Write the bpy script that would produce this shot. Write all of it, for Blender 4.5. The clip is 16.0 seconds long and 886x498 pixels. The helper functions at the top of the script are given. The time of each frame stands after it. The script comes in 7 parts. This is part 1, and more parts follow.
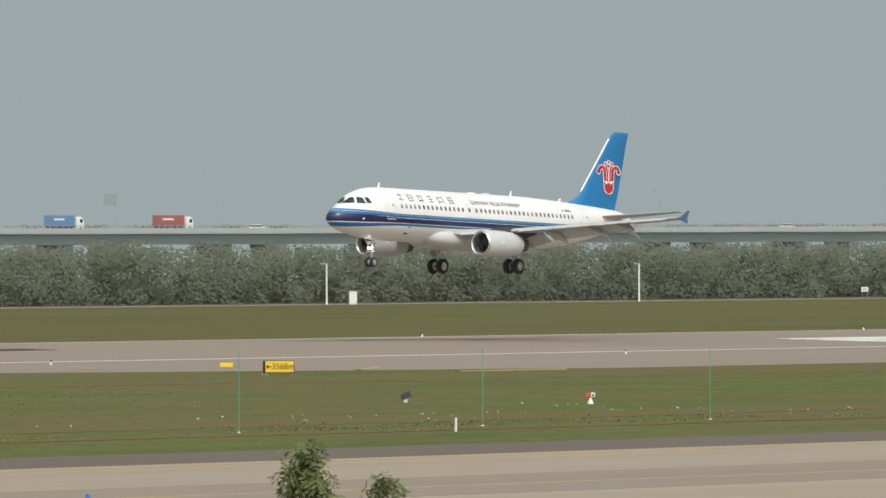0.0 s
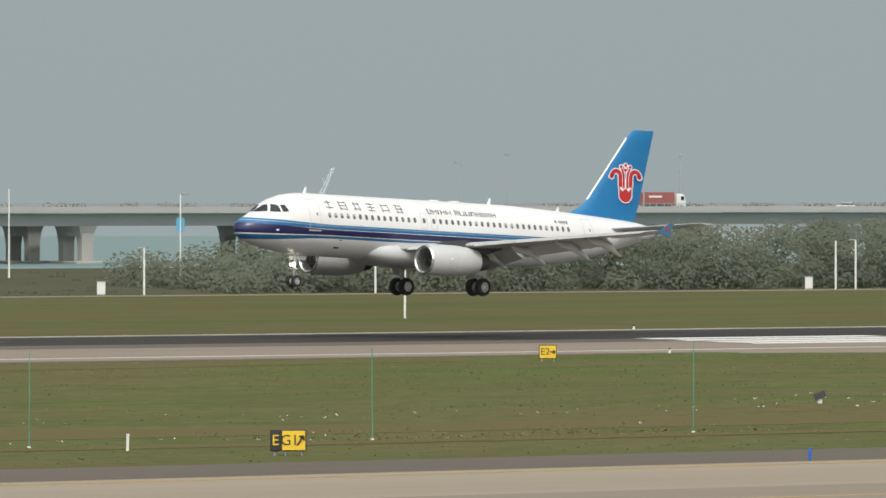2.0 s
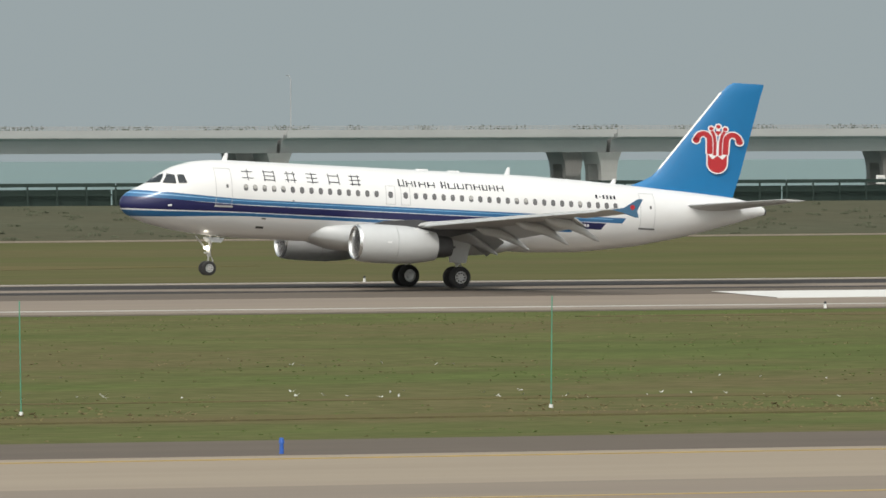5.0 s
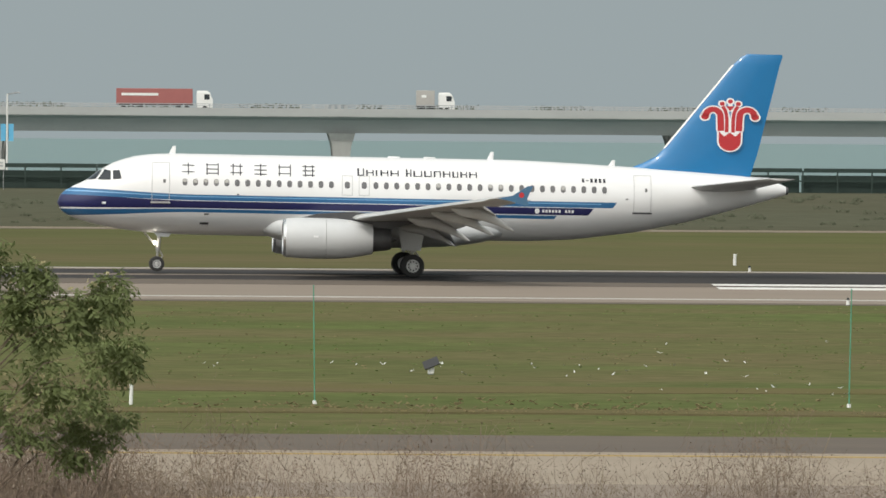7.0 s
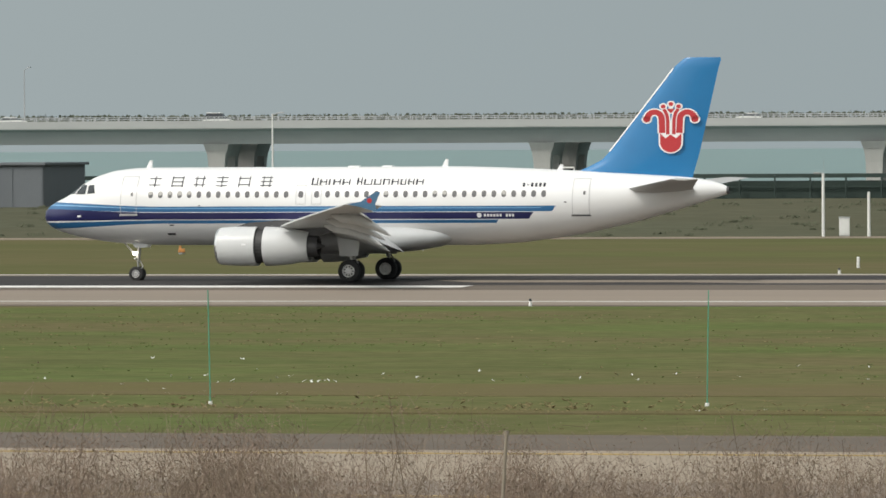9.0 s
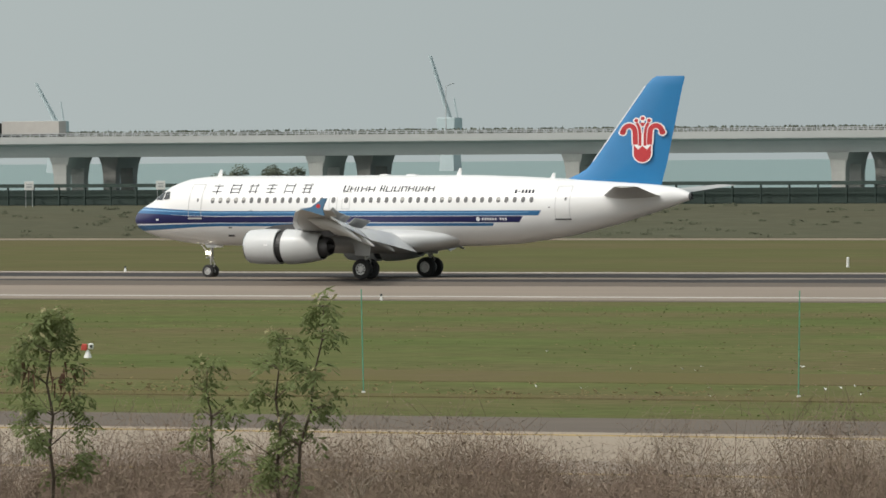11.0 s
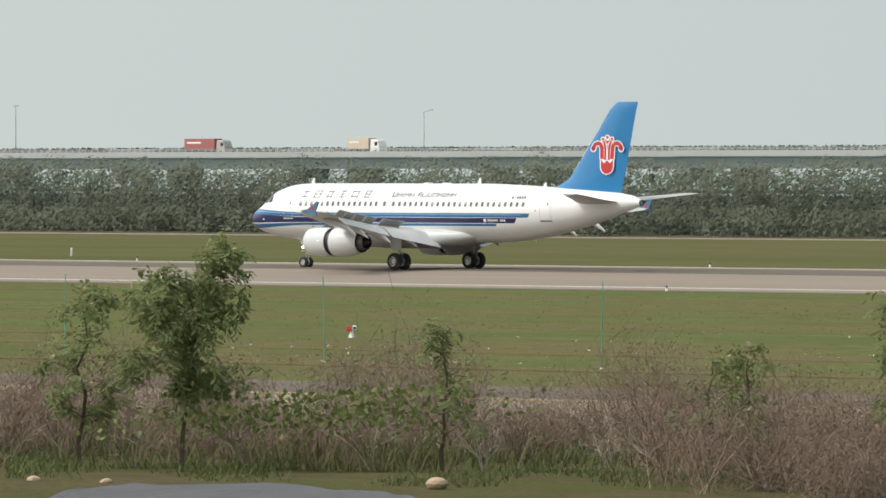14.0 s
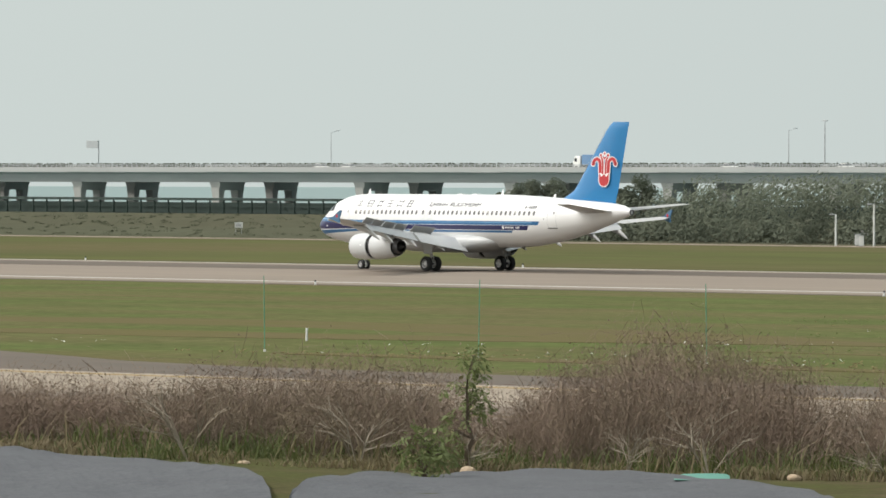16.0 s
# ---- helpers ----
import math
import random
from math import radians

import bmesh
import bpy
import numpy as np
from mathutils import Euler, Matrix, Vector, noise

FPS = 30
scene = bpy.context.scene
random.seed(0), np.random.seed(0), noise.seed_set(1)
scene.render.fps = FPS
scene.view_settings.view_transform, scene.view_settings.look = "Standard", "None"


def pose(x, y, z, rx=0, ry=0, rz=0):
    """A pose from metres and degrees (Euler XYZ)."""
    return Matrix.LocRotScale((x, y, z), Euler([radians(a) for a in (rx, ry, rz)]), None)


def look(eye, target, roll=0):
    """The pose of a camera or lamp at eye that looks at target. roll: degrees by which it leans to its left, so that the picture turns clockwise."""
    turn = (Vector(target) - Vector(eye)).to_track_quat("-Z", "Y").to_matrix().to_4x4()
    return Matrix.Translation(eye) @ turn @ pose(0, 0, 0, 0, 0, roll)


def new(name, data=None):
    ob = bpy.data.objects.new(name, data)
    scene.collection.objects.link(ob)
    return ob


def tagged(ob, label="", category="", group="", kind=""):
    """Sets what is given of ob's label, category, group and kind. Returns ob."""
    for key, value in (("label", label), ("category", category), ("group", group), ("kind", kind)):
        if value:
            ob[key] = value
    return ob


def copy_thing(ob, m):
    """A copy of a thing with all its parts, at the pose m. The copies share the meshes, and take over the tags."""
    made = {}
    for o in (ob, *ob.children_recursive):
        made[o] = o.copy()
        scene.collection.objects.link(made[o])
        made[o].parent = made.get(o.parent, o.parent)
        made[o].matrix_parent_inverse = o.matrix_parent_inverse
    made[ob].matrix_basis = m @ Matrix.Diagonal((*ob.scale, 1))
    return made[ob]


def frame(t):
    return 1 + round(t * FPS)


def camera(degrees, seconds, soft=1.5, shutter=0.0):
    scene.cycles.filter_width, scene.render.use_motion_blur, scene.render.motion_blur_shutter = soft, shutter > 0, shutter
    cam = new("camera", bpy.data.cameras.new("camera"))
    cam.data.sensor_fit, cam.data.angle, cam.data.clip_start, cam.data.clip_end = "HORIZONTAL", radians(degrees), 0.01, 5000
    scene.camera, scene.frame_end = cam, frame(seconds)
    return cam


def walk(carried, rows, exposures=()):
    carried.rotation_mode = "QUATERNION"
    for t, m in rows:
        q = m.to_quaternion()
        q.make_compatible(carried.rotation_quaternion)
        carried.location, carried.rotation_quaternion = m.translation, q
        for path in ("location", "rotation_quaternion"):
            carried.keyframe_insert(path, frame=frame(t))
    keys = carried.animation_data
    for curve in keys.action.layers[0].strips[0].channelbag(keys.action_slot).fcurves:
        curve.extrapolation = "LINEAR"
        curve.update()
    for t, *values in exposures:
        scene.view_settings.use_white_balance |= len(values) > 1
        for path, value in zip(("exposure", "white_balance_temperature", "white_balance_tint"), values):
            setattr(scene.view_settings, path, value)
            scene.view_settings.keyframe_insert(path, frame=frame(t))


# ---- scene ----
EYE = Vector((0.0, 0.0, 7.639))
RUNWAY_Y = 406.44


def aim(pan, tilt, roll):
    p, t = radians(pan), radians(tilt)
    return look(EYE, EYE + 100 * Vector((math.sin(p) * math.cos(t), math.cos(p) * math.cos(t), math.sin(t))), roll)


cam = camera(6.294, 16.0, soft=1.6)
# seconds, pan, tilt, roll: a tripod head that follows the landing aircraft
PAN = [
    (0.0, 49.156, -0.034, -0.15),
    (0.5, 46.955, -0.138, -0.059),
    (1.0, 45.099, -0.096, -0.054),
    (1.5, 42.659, -0.119, -0.071),
    (2.0, 39.953, -0.18, -0.062),
    (2.5, 37.076, -0.28, -0.072),
    (3.0, 34.139, -0.35, -0.343),
    (3.5, 30.72, -0.478, -0.585),
    (4.0, 27.226, -0.582, -0.556),
    (4.2, 25.72, -0.612, -0.553),
    (4.8, 20.852, -0.69, -0.3),
    (5.4, 15.434, -0.765, 0.02),
    (5.9, 10.821, -0.81, 0.26),
    (6.3, 7.29, -0.837, 0.439),
    (6.5, 5.658, -0.832, 0.442),
    (7.0, 1.449, -0.854, 0.43),
    (7.5, -2.763, -0.797, 0.207),
    (8.0, -7.165, -0.766, -0.015),
    (8.5, -10.666, -0.781, -0.236),
    (9.0, -14.586, -0.789, -0.279),
    (9.2, -16.43, -0.813, -0.279),
    (10.0, -22.483, -0.767, -0.32),
    (10.7, -27.487, -0.728, -0.36),
    (11.3, -31.205, -0.692, -0.394),
    (11.5, -32.445, -0.682, -0.398),
    (12.0, -35.042, -0.567, -0.359),
    (12.5, -37.299, -0.574, -0.297),
    (13.0, -39.842, -0.595, -0.108),
    (13.5, -41.957, -0.594, -0.193),
    (14.0, -43.499, -0.617, -0.033),
    (14.5, -45.179, -0.625, -0.124),
    (15.0, -46.842, -0.596, 0.026),
    (15.5, -48.514, -0.517, 0.151),
    (16.0, -49.797, -0.524, 0.194),
]
walk(cam, [(t, aim(p, ti, r)) for t, p, ti, r in PAN],
     exposures=[(0.0, 0.12), (2.0, 0.10), (4.0, 0.07), (7.0, 0.08), (8.0, 0.09), (9.0, 0.09), (11.5, 0.06), (12.0, 0.08), (13.0, 0.29), (16.0, 0.32)])
# seconds, place along the runway, height of the main wheels, nose-up pitch
FLIGHT = [
    (0, 473.98, 5.59, 2.24),
    (0.5, 440.63, 5.09, 1.62),
    (1, 407.01, 4.47, 1.6),
    (1.5, 373.56, 3.81, 2.09),
    (2, 340.17, 3.15, 2.59),
    (2.5, 306.95, 2.62, 2.72),
    (3, 273.88, 2.14, 2.89),
    (3.5, 240.98, 1.63, 3.18),
    (4, 208.34, 1.21, 3.27),
    (4.2, 195.32, 1.05, 3.31),
    (4.8, 154.19, 0.68, 3.1),
    (5.4, 111.44, 0.2, 2.8),
    (5.9, 76.79, 0.2, 2.35),
    (6.3, 51.0, 0.2, 1.97),
    (6.5, 38.89, 0.2, 1.81),
    (7, 8.49, 0.2, 0.72),
    (7.5, -21.61, 0.2, 0),
    (8, -51.42, 0.2, 0),
    (8.5, -80.8, 0.2, 0),
    (9, -109.7, 0.2, 0),
    (9.2, -121.25, 0.2, 0),
    (10, -170.07, 0.2, 0),
    (10.7, -213.83, 0.2, 0),
    (11.3, -249.05, 0.2, 0),
    (11.5, -260.14, 0.2, 0),
    (12, -286.45, 0.2, 0),
    (12.5, -312.2, 0.2, 0),
    (13, -337.36, 0.2, 0),
    (13.5, -362.01, 0.2, 0),
    (14, -386.29, 0.2, 0),
    (14.5, -409.9, 0.2, 0),
    (15, -433.17, 0.2, 0),
    (15.5, -455.83, 0.2, 0),
    (16, -477.88, 0.2, 0),
]
# seconds, crab angle against the runway
CRAB = [(0.0, 1.5), (4.2, 1.8), (6.3, 2.3), (7.4, 2.2), (8.0, 0.4), (16.0, 0.2)]

# ---- sky and sun ----
SUN_DIR = Vector((-0.42, -0.62, 0.80)).normalized()


def make_world():
    w = bpy.data.worlds.new("hazy_sky")
    scene.world = w
    w.use_nodes = True
    nt = w.node_tree
    nt.nodes.clear()
    out = nt.nodes.new("ShaderNodeOutputWorld")
    bg = nt.nodes.new("ShaderNodeBackground")
    sky = nt.nodes.new("ShaderNodeTexSky")
    sky.sky_type, sky.sun_disc = "NISHITA", False
    sky.sun_elevation, sky.sun_rotation = math.asin(SUN_DIR.z), math.atan2(SUN_DIR.x, SUN_DIR.y)
    sky.dust_density, sky.air_density = 6.0, 1.6
    dim = nt.nodes.new("ShaderNodeMix")
    dim.data_type, dim.blend_type = "RGBA", "MULTIPLY"
    dim.inputs["Factor"].default_value = 1.0
    nt.links.new(sky.outputs[0], dim.inputs[6])
    dim.inputs[7].default_value = (0.06, 0.06, 0.06, 1)
    # thick haze: an even veil, paler to the south where the sun stands
    tc = nt.nodes.new("ShaderNodeTexCoord")
    dot = nt.nodes.new("ShaderNodeVectorMath")
    dot.operation = "DOT_PRODUCT"
    dot.inputs[1].default_value = (-0.80, 0.25, 0.0)
    nt.links.new(tc.outputs["Generated"], dot.inputs[0])
    ramp = nt.nodes.new("ShaderNodeMapRange")
    ramp.interpolation_type = "SMOOTHSTEP"
    ramp.inputs["From Min"].default_value, ramp.inputs["From Max"].default_value = 0.40, 0.85
    nt.links.new(dot.outputs["Value"], ramp.inputs["Value"])
    veil = nt.nodes.new("ShaderNodeMix")
    veil.data_type = "RGBA"
    veil.inputs[6].default_value = (0.346, 0.403, 0.418, 1)
    veil.inputs[7].default_value = (0.555, 0.612, 0.592, 1)
    nt.links.new(ramp.outputs["Result"], veil.inputs["Factor"])
    both = nt.nodes.new("ShaderNodeMix")
    both.data_type = "RGBA"
    both.inputs["Factor"].default_value = 0.88
    nt.links.new(dim.outputs[2], both.inputs[6])
    nt.links.new(veil.outputs[2], both.inputs[7])
    # broad bright aureole of the hazy sun
    glow = nt.nodes.new("ShaderNodeVectorMath")
    glow.operation = "DOT_PRODUCT"
    glow.inputs[1].default_value = tuple(SUN_DIR)
    nt.links.new(tc.outputs["Generated"], glow.inputs[0])
    lobe = nt.nodes.new("ShaderNodeMapRange")
    lobe.interpolation_type = "SMOOTHERSTEP"
    lobe.inputs["From Min"].default_value, lobe.inputs["From Max"].default_value = 0.15, 1.05
    nt.links.new(glow.outputs["Value"], lobe.inputs["Value"])
    add = nt.nodes.new("ShaderNodeMix")
    add.data_type, add.blend_type = "RGBA", "ADD"
    nt.links.new(lobe.outputs["Result"], add.inputs["Factor"])
    nt.links.new(both.outputs[2], add.inputs[6])
    add.inputs[7].default_value = (1.18, 1.145, 1.09, 1)
    nt.links.new(add.outputs[2], bg.inputs["Color"])
    bg.inputs["Strength"].default_value = 1.0
    nt.links.new(bg.outputs[0], out.inputs[0])


make_world()
sun = new("sun", bpy.data.lights.new("sun", "SUN"))
sun.data.energy, sun.data.angle, sun.data.color = 1.6, radians(4.0), (1.0, 0.945, 0.88)
sun.matrix_world = look((0, 0, 300), Vector((0, 0, 300)) - SUN_DIR)


# ---- materials ----
def mat(name, a, b=None, scale=1.0, rough=0.6, metal=0.0, fine=0.0, bump=0.0, stretch=(1, 1, 1), world=False, detail=4, c=None, scale2=0.1, amount2=0.5, random=0.0, glow=0.0, coat=0.0, contrast=0.25, thin=0.0, gloss=0.5, contrast2=0.2):
    """A surface: colours a and b mixed by noise of that scale, c by a broader one, fine grain and relief."""
    m = bpy.data.materials.new(name)
    m.use_nodes = True
    nt = m.node_tree
    p = nt.nodes["Principled BSDF"]
    p.inputs["Roughness"].default_value, p.inputs["Metallic"].default_value = rough, metal
    p.inputs["Coat Weight"].default_value = coat
    p.inputs["Specular IOR Level"].default_value = gloss
    a4 = (*a, 1)
    p.inputs["Base Color"].default_value = a4
    if glow:
        p.inputs["Emission Color"].default_value, p.inputs["Emission Strength"].default_value = a4, glow
    if b is None:
        return m
    if world:
        src = nt.nodes.new("ShaderNodeNewGeometry").outputs["Position"]
    else:
        src = nt.nodes.new("ShaderNodeTexCoord").outputs["Object"]
    mp = nt.nodes.new("ShaderNodeMapping")
    mp.inputs["Scale"].default_value = stretch
    nt.links.new(src, mp.inputs["Vector"])

    def noise_at(s, d=detail):
        n = nt.nodes.new("ShaderNodeTexNoise")
        n.inputs["Scale"].default_value, n.inputs["Detail"].default_value, n.inputs["Roughness"].default_value = s, d, 0.6
        nt.links.new(mp.outputs[0], n.inputs["Vector"])
        return n.outputs["Fac"]

    def sharpen(v, k):
        r = nt.nodes.new("ShaderNodeMapRange")
        r.inputs["From Min"].default_value, r.inputs["From Max"].default_value = 0.5 - k, 0.5 + k
        nt.links.new(v, r.inputs["Value"])
        return r.outputs["Result"]

    def mix(f, x, y, amount=1.0):
        n = nt.nodes.new("ShaderNodeMix")
        n.data_type = "RGBA"
        if amount != 1.0:
            k = nt.nodes.new("ShaderNodeMath")
            k.operation = "MULTIPLY"
            k.inputs[1].default_value = amount
            nt.links.new(f, k.inputs[0])
            f = k.outputs[0]
        nt.links.new(f, n.inputs["Factor"])
        for socket, v in ((n.inputs[6], x), (n.inputs[7], y)):
            if isinstance(v, tuple):
                socket.default_value = (*v, 1)
            else:
                nt.links.new(v, socket)
        return n.outputs[2]

    col = mix(sharpen(noise_at(scale), contrast), a, b)
    if c is not None:
        col = mix(sharpen(noise_at(scale2, 4), contrast2), col, c, amount2)
    if fine:
        col = mix(sharpen(noise_at(scale * 9, 3), 0.16), col, tuple(x * (1 - fine) for x in a), 0.6)
    if random:
        info = nt.nodes.new("ShaderNodeNewGeometry")
        col = mix(info.outputs["Random Per Island"], col, tuple(x * (1 - random) for x in a), 1.0)
    nt.links.new(col, p.inputs["Base Color"])
    if thin:
        tr = nt.nodes.new("ShaderNodeBsdfTranslucent")
        both = nt.nodes.new("ShaderNodeMixShader")
        both.inputs[0].default_value = thin
        nt.links.new(col, tr.inputs["Color"])
        nt.links.new(p.outputs[0], both.inputs[1])
        nt.links.new(tr.outputs[0], both.inputs[2])
        nt.links.new(both.outputs[0], nt.nodes["Material Output"].inputs["Surface"])
    if bump:
        bp = nt.nodes.new("ShaderNodeBump")
        bp.inputs["Strength"].default_value, bp.inputs["Distance"].default_value = bump, 0.05
        nt.links.new(noise_at(scale * 5, 3), bp.inputs["Height"])
        nt.links.new(bp.outputs[0], p.inputs["Normal"])
    return m


M = {
    "grass": mat("grass", (0.126, 0.153, 0.058), (0.102, 0.120, 0.049), 1.0, 1.0, fine=0.5, world=True, stretch=(0.10, 0.17, 1), c=(0.160, 0.126, 0.074), scale2=0.30, amount2=0.80, bump=0.5, contrast=0.13, gloss=0.0, contrast2=0.12),
    "grass_far": mat("grass_far", (0.114, 0.122, 0.053), (0.092, 0.101, 0.045), 1.0, 1.0, world=True, stretch=(0.02, 0.05, 1), c=(0.134, 0.110, 0.066), scale2=0.4, amount2=0.85, fine=0.25, contrast=0.12, gloss=0.0, contrast2=0.12),
    "concrete": mat("runway_concrete", (0.278, 0.230, 0.185), (0.235, 0.197, 0.160), 0.9, 0.95, world=True, stretch=(0.05, 0.5, 1), fine=0.12, c=(0.185, 0.16, 0.135), scale2=0.3, amount2=0.6, gloss=0.15),
    "concrete_taxi": mat("taxiway_concrete", (0.335, 0.275, 0.205), (0.29, 0.235, 0.175), 0.8, 0.85, world=True, stretch=(0.06, 0.6, 1), fine=0.15, c=(0.23, 0.185, 0.135), scale2=0.25, amount2=0.7),
    "asphalt": mat("shoulder_asphalt", (0.148, 0.123, 0.100), (0.116, 0.098, 0.082), 0.7, 0.95, world=True, stretch=(0.1, 0.5, 1), fine=0.2, gloss=0.15),
    "rubber": mat("tyre_rubber_deposit", (0.040, 0.038, 0.038), (0.060, 0.055, 0.052), 0.7, 0.8, world=True, stretch=(0.02, 0.9, 1), fine=0.2, contrast=0.2, gloss=0.1),
    "paint": mat("white_marking_paint", (0.74, 0.73, 0.70), (0.58, 0.57, 0.54), 1.2, 0.7, world=True, stretch=(0.3, 1, 1), fine=0.1),
    "paint_worn": mat("worn_marking_paint", (0.50, 0.48, 0.44), (0.36, 0.34, 0.31), 1.2, 0.8, world=True, stretch=(0.12, 1, 1), fine=0.2),
    "paint_yellow": mat("yellow_marking_paint", (0.42, 0.30, 0.10), (0.33, 0.25, 0.11), 1.0, 0.7, world=True),
    "dirt": mat("bare_soil", (0.160, 0.128, 0.078), (0.125, 0.112, 0.060), 0.6, 0.95, world=True, fine=0.3, c=(0.12, 0.125, 0.04), scale2=0.1, amount2=0.7, gloss=0.0),
    "bank": mat("bank_soil", (0.125, 0.100, 0.062), (0.085, 0.082, 0.042), 1.3, 1.0, world=True, fine=0.5, c=(0.085, 0.100, 0.036), scale2=0.5, amount2=0.8, bump=0.8, contrast=0.12, gloss=0.0, contrast2=0.12),
    "water": mat("sea_water", (0.155, 0.235, 0.225), (0.135, 0.215, 0.205), 0.02, 0.35, world=True, stretch=(1, 3, 1)),
    "deck": mat("bridge_concrete", (0.40, 0.40, 0.385), (0.34, 0.34, 0.33), 0.15, 0.85, world=True, stretch=(1, 1, 4), fine=0.1, c=(0.28, 0.28, 0.27), scale2=0.05, amount2=0.5),
    "pier": mat("pier_concrete", (0.40, 0.39, 0.365), (0.32, 0.315, 0.295), 0.4, 0.9, world=True, stretch=(1, 1, 0.3), fine=0.15),
    "hedge": mat("hedge_leaves", (0.150, 0.168, 0.122), (0.120, 0.138, 0.100), 1.5, 0.9, random=0.2, thin=0.35),
    "dike": mat("dike_scrub", (0.108, 0.112, 0.078), (0.086, 0.092, 0.062), 1.0, 0.95, world=True, stretch=(0.05, 0.12, 0.3), c=(0.106, 0.088, 0.060), scale2=0.25, amount2=0.5, fine=0.35, gloss=0.0),
    # woods and dike trees: leaf colour lightened to carry the distance haze
    "belt": mat("hazed_woodland_leaves", (0.182, 0.202, 0.152), (0.152, 0.172, 0.130), 0.10, 0.95, world=True, random=0.10, thin=0.40, gloss=0.05),
    "scrub": mat("scrub_leaves", (0.122, 0.130, 0.088), (0.096, 0.104, 0.070), 0.05, 0.95, world=True, random=0.2, thin=0.3, gloss=0.0),
    "vine": mat("vine_leaves", (0.21, 0.25, 0.075), (0.16, 0.20, 0.06), 1.0, 0.7, random=0.5, thin=0.35),
    "bark": mat("bark", (0.13, 0.095, 0.065), (0.075, 0.056, 0.040), 6.0, 0.95, bump=0.4),
    "leaf": mat("sapling_leaves", (0.205, 0.245, 0.095), (0.165, 0.200, 0.078), 1.2, 0.7, random=0.25, thin=0.4, gloss=0.3),
    "pod": mat("dry_pods", (0.16, 0.085, 0.05), (0.10, 0.05, 0.03), 5.0, 0.8),
    "bud": mat("pale_flower_heads", (0.42, 0.40, 0.22), (0.35, 0.30, 0.16), 5.0, 0.8),
    "twig": mat("dry_twigs", (0.325, 0.236, 0.188), (0.235, 0.172, 0.138), 0.5, 0.95, world=True, random=0.5, c=(0.195, 0.185, 0.105), scale2=0.35, amount2=0.6, gloss=0.1),
    "twig_pale": mat("pale_bare_twigs", (0.34, 0.29, 0.22), (0.26, 0.22, 0.17), 2.0, 0.9, random=0.3),
    "straw": mat("dry_grass_blades", (0.27, 0.21, 0.125), (0.17, 0.16, 0.068), 0.5, 0.9, world=True, random=0.4, thin=0.35),
    "greenblade": mat("green_grass_blades", (0.125, 0.165, 0.05), (0.15, 0.145, 0.06), 0.5, 0.9, world=True, random=0.45, thin=0.4),
    "turf": mat("turf_blades", (0.190, 0.255, 0.085), (0.150, 0.190, 0.072), 0.12, 1.0, world=True, random=0.25, thin=0.6, gloss=0.0),
    "turf_dry": mat("dry_turf_blades", (0.300, 0.245, 0.135), (0.230, 0.200, 0.095), 0.12, 1.0, world=True, random=0.25, thin=0.5, gloss=0.0),
    "metal": mat("galvanised_metal", (0.42, 0.43, 0.43), (0.34, 0.35, 0.35), 3.0, 0.5, 0.4),
    "white": mat("white_paint", (0.74, 0.74, 0.71), (0.66, 0.66, 0.63), 2.0, 0.55, fine=0.08),
    "red": mat("red_paint", (0.55, 0.075, 0.05), (0.46, 0.06, 0.045), 2.0, 0.55),
    "orange": mat("orange_paint", (0.52, 0.23, 0.06), (0.42, 0.18, 0.05), 2.0, 0.6),
    "yellow": mat("yellow_sign_face", (0.78, 0.52, 0.03), (0.72, 0.47, 0.03), 2.0, 0.5),
    "black": mat("black_paint", (0.02, 0.02, 0.02), (0.03, 0.03, 0.03), 2.0, 0.5),
    "blue": mat("blue_lamp_housing", (0.03, 0.13, 0.5), (0.03, 0.1, 0.4), 3.0, 0.4),
    "green": mat("green_paint", (0.09, 0.31, 0.21), (0.07, 0.26, 0.17), 3.0, 0.5),
    "darkgreen": mat("dark_green_fence", (0.016, 0.034, 0.028), (0.024, 0.042, 0.034), 0.4, 0.7, world=True),
    "brown": mat("brown_housing", (0.14, 0.05, 0.03), (0.10, 0.04, 0.025), 3.0, 0.6),
    "glass": mat("dark_glass", (0.02, 0.025, 0.03), None, rough=0.08),
    "tarp": mat("black_ground_sheet", (0.098, 0.101, 0.110), (0.066, 0.069, 0.076), 1.2, 0.85, world=True, fine=0.3, bump=1.0),
    "tarp_green": mat("green_netting", (0.10, 0.28, 0.22), (0.07, 0.22, 0.17), 2.0, 0.7, bump=0.4),
    "pink": mat("pink_cloth", (0.78, 0.27, 0.40), (0.70, 0.23, 0.35), 3.0, 0.75, bump=0.3, thin=0.4),
    "rock": mat("pale_stone", (0.44, 0.33, 0.22), (0.34, 0.26, 0.18), 4.0, 0.9, bump=0.4),
    # pale blue-grey: the haze over the far water is mixed into this colour
    "haze": mat("hazed_steel", (0.40, 0.46, 0.47), (0.36, 0.42, 0.43), 0.2, 0.9),
}


# ---- builders ----
def link(name, bm, material, parent=None, label="", smooth=False):
    if len(bm.verts) < 600:
        bmesh.ops.remove_doubles(bm, verts=bm.verts[:], dist=0.0002)
    me = bpy.data.meshes.new(name)
    bm.to_mesh(me)
    bm.free()
    for m in material if isinstance(material, (list, tuple)) else [material]:
        me.materials.append(M[m] if isinstance(m, str) else m)
    if smooth:
        me.polygons.foreach_set("use_smooth", [True] * len(me.polygons))
        me.set_sharp_from_angle(angle=radians(40))
    ob = new(name, me)
    if parent:
        ob.parent = parent
    if label:
        ob["label"] = label
    return ob


def part(name, bm, material, parent, label="", smooth=False):
    return link(name, bm, material, parent, label, smooth)


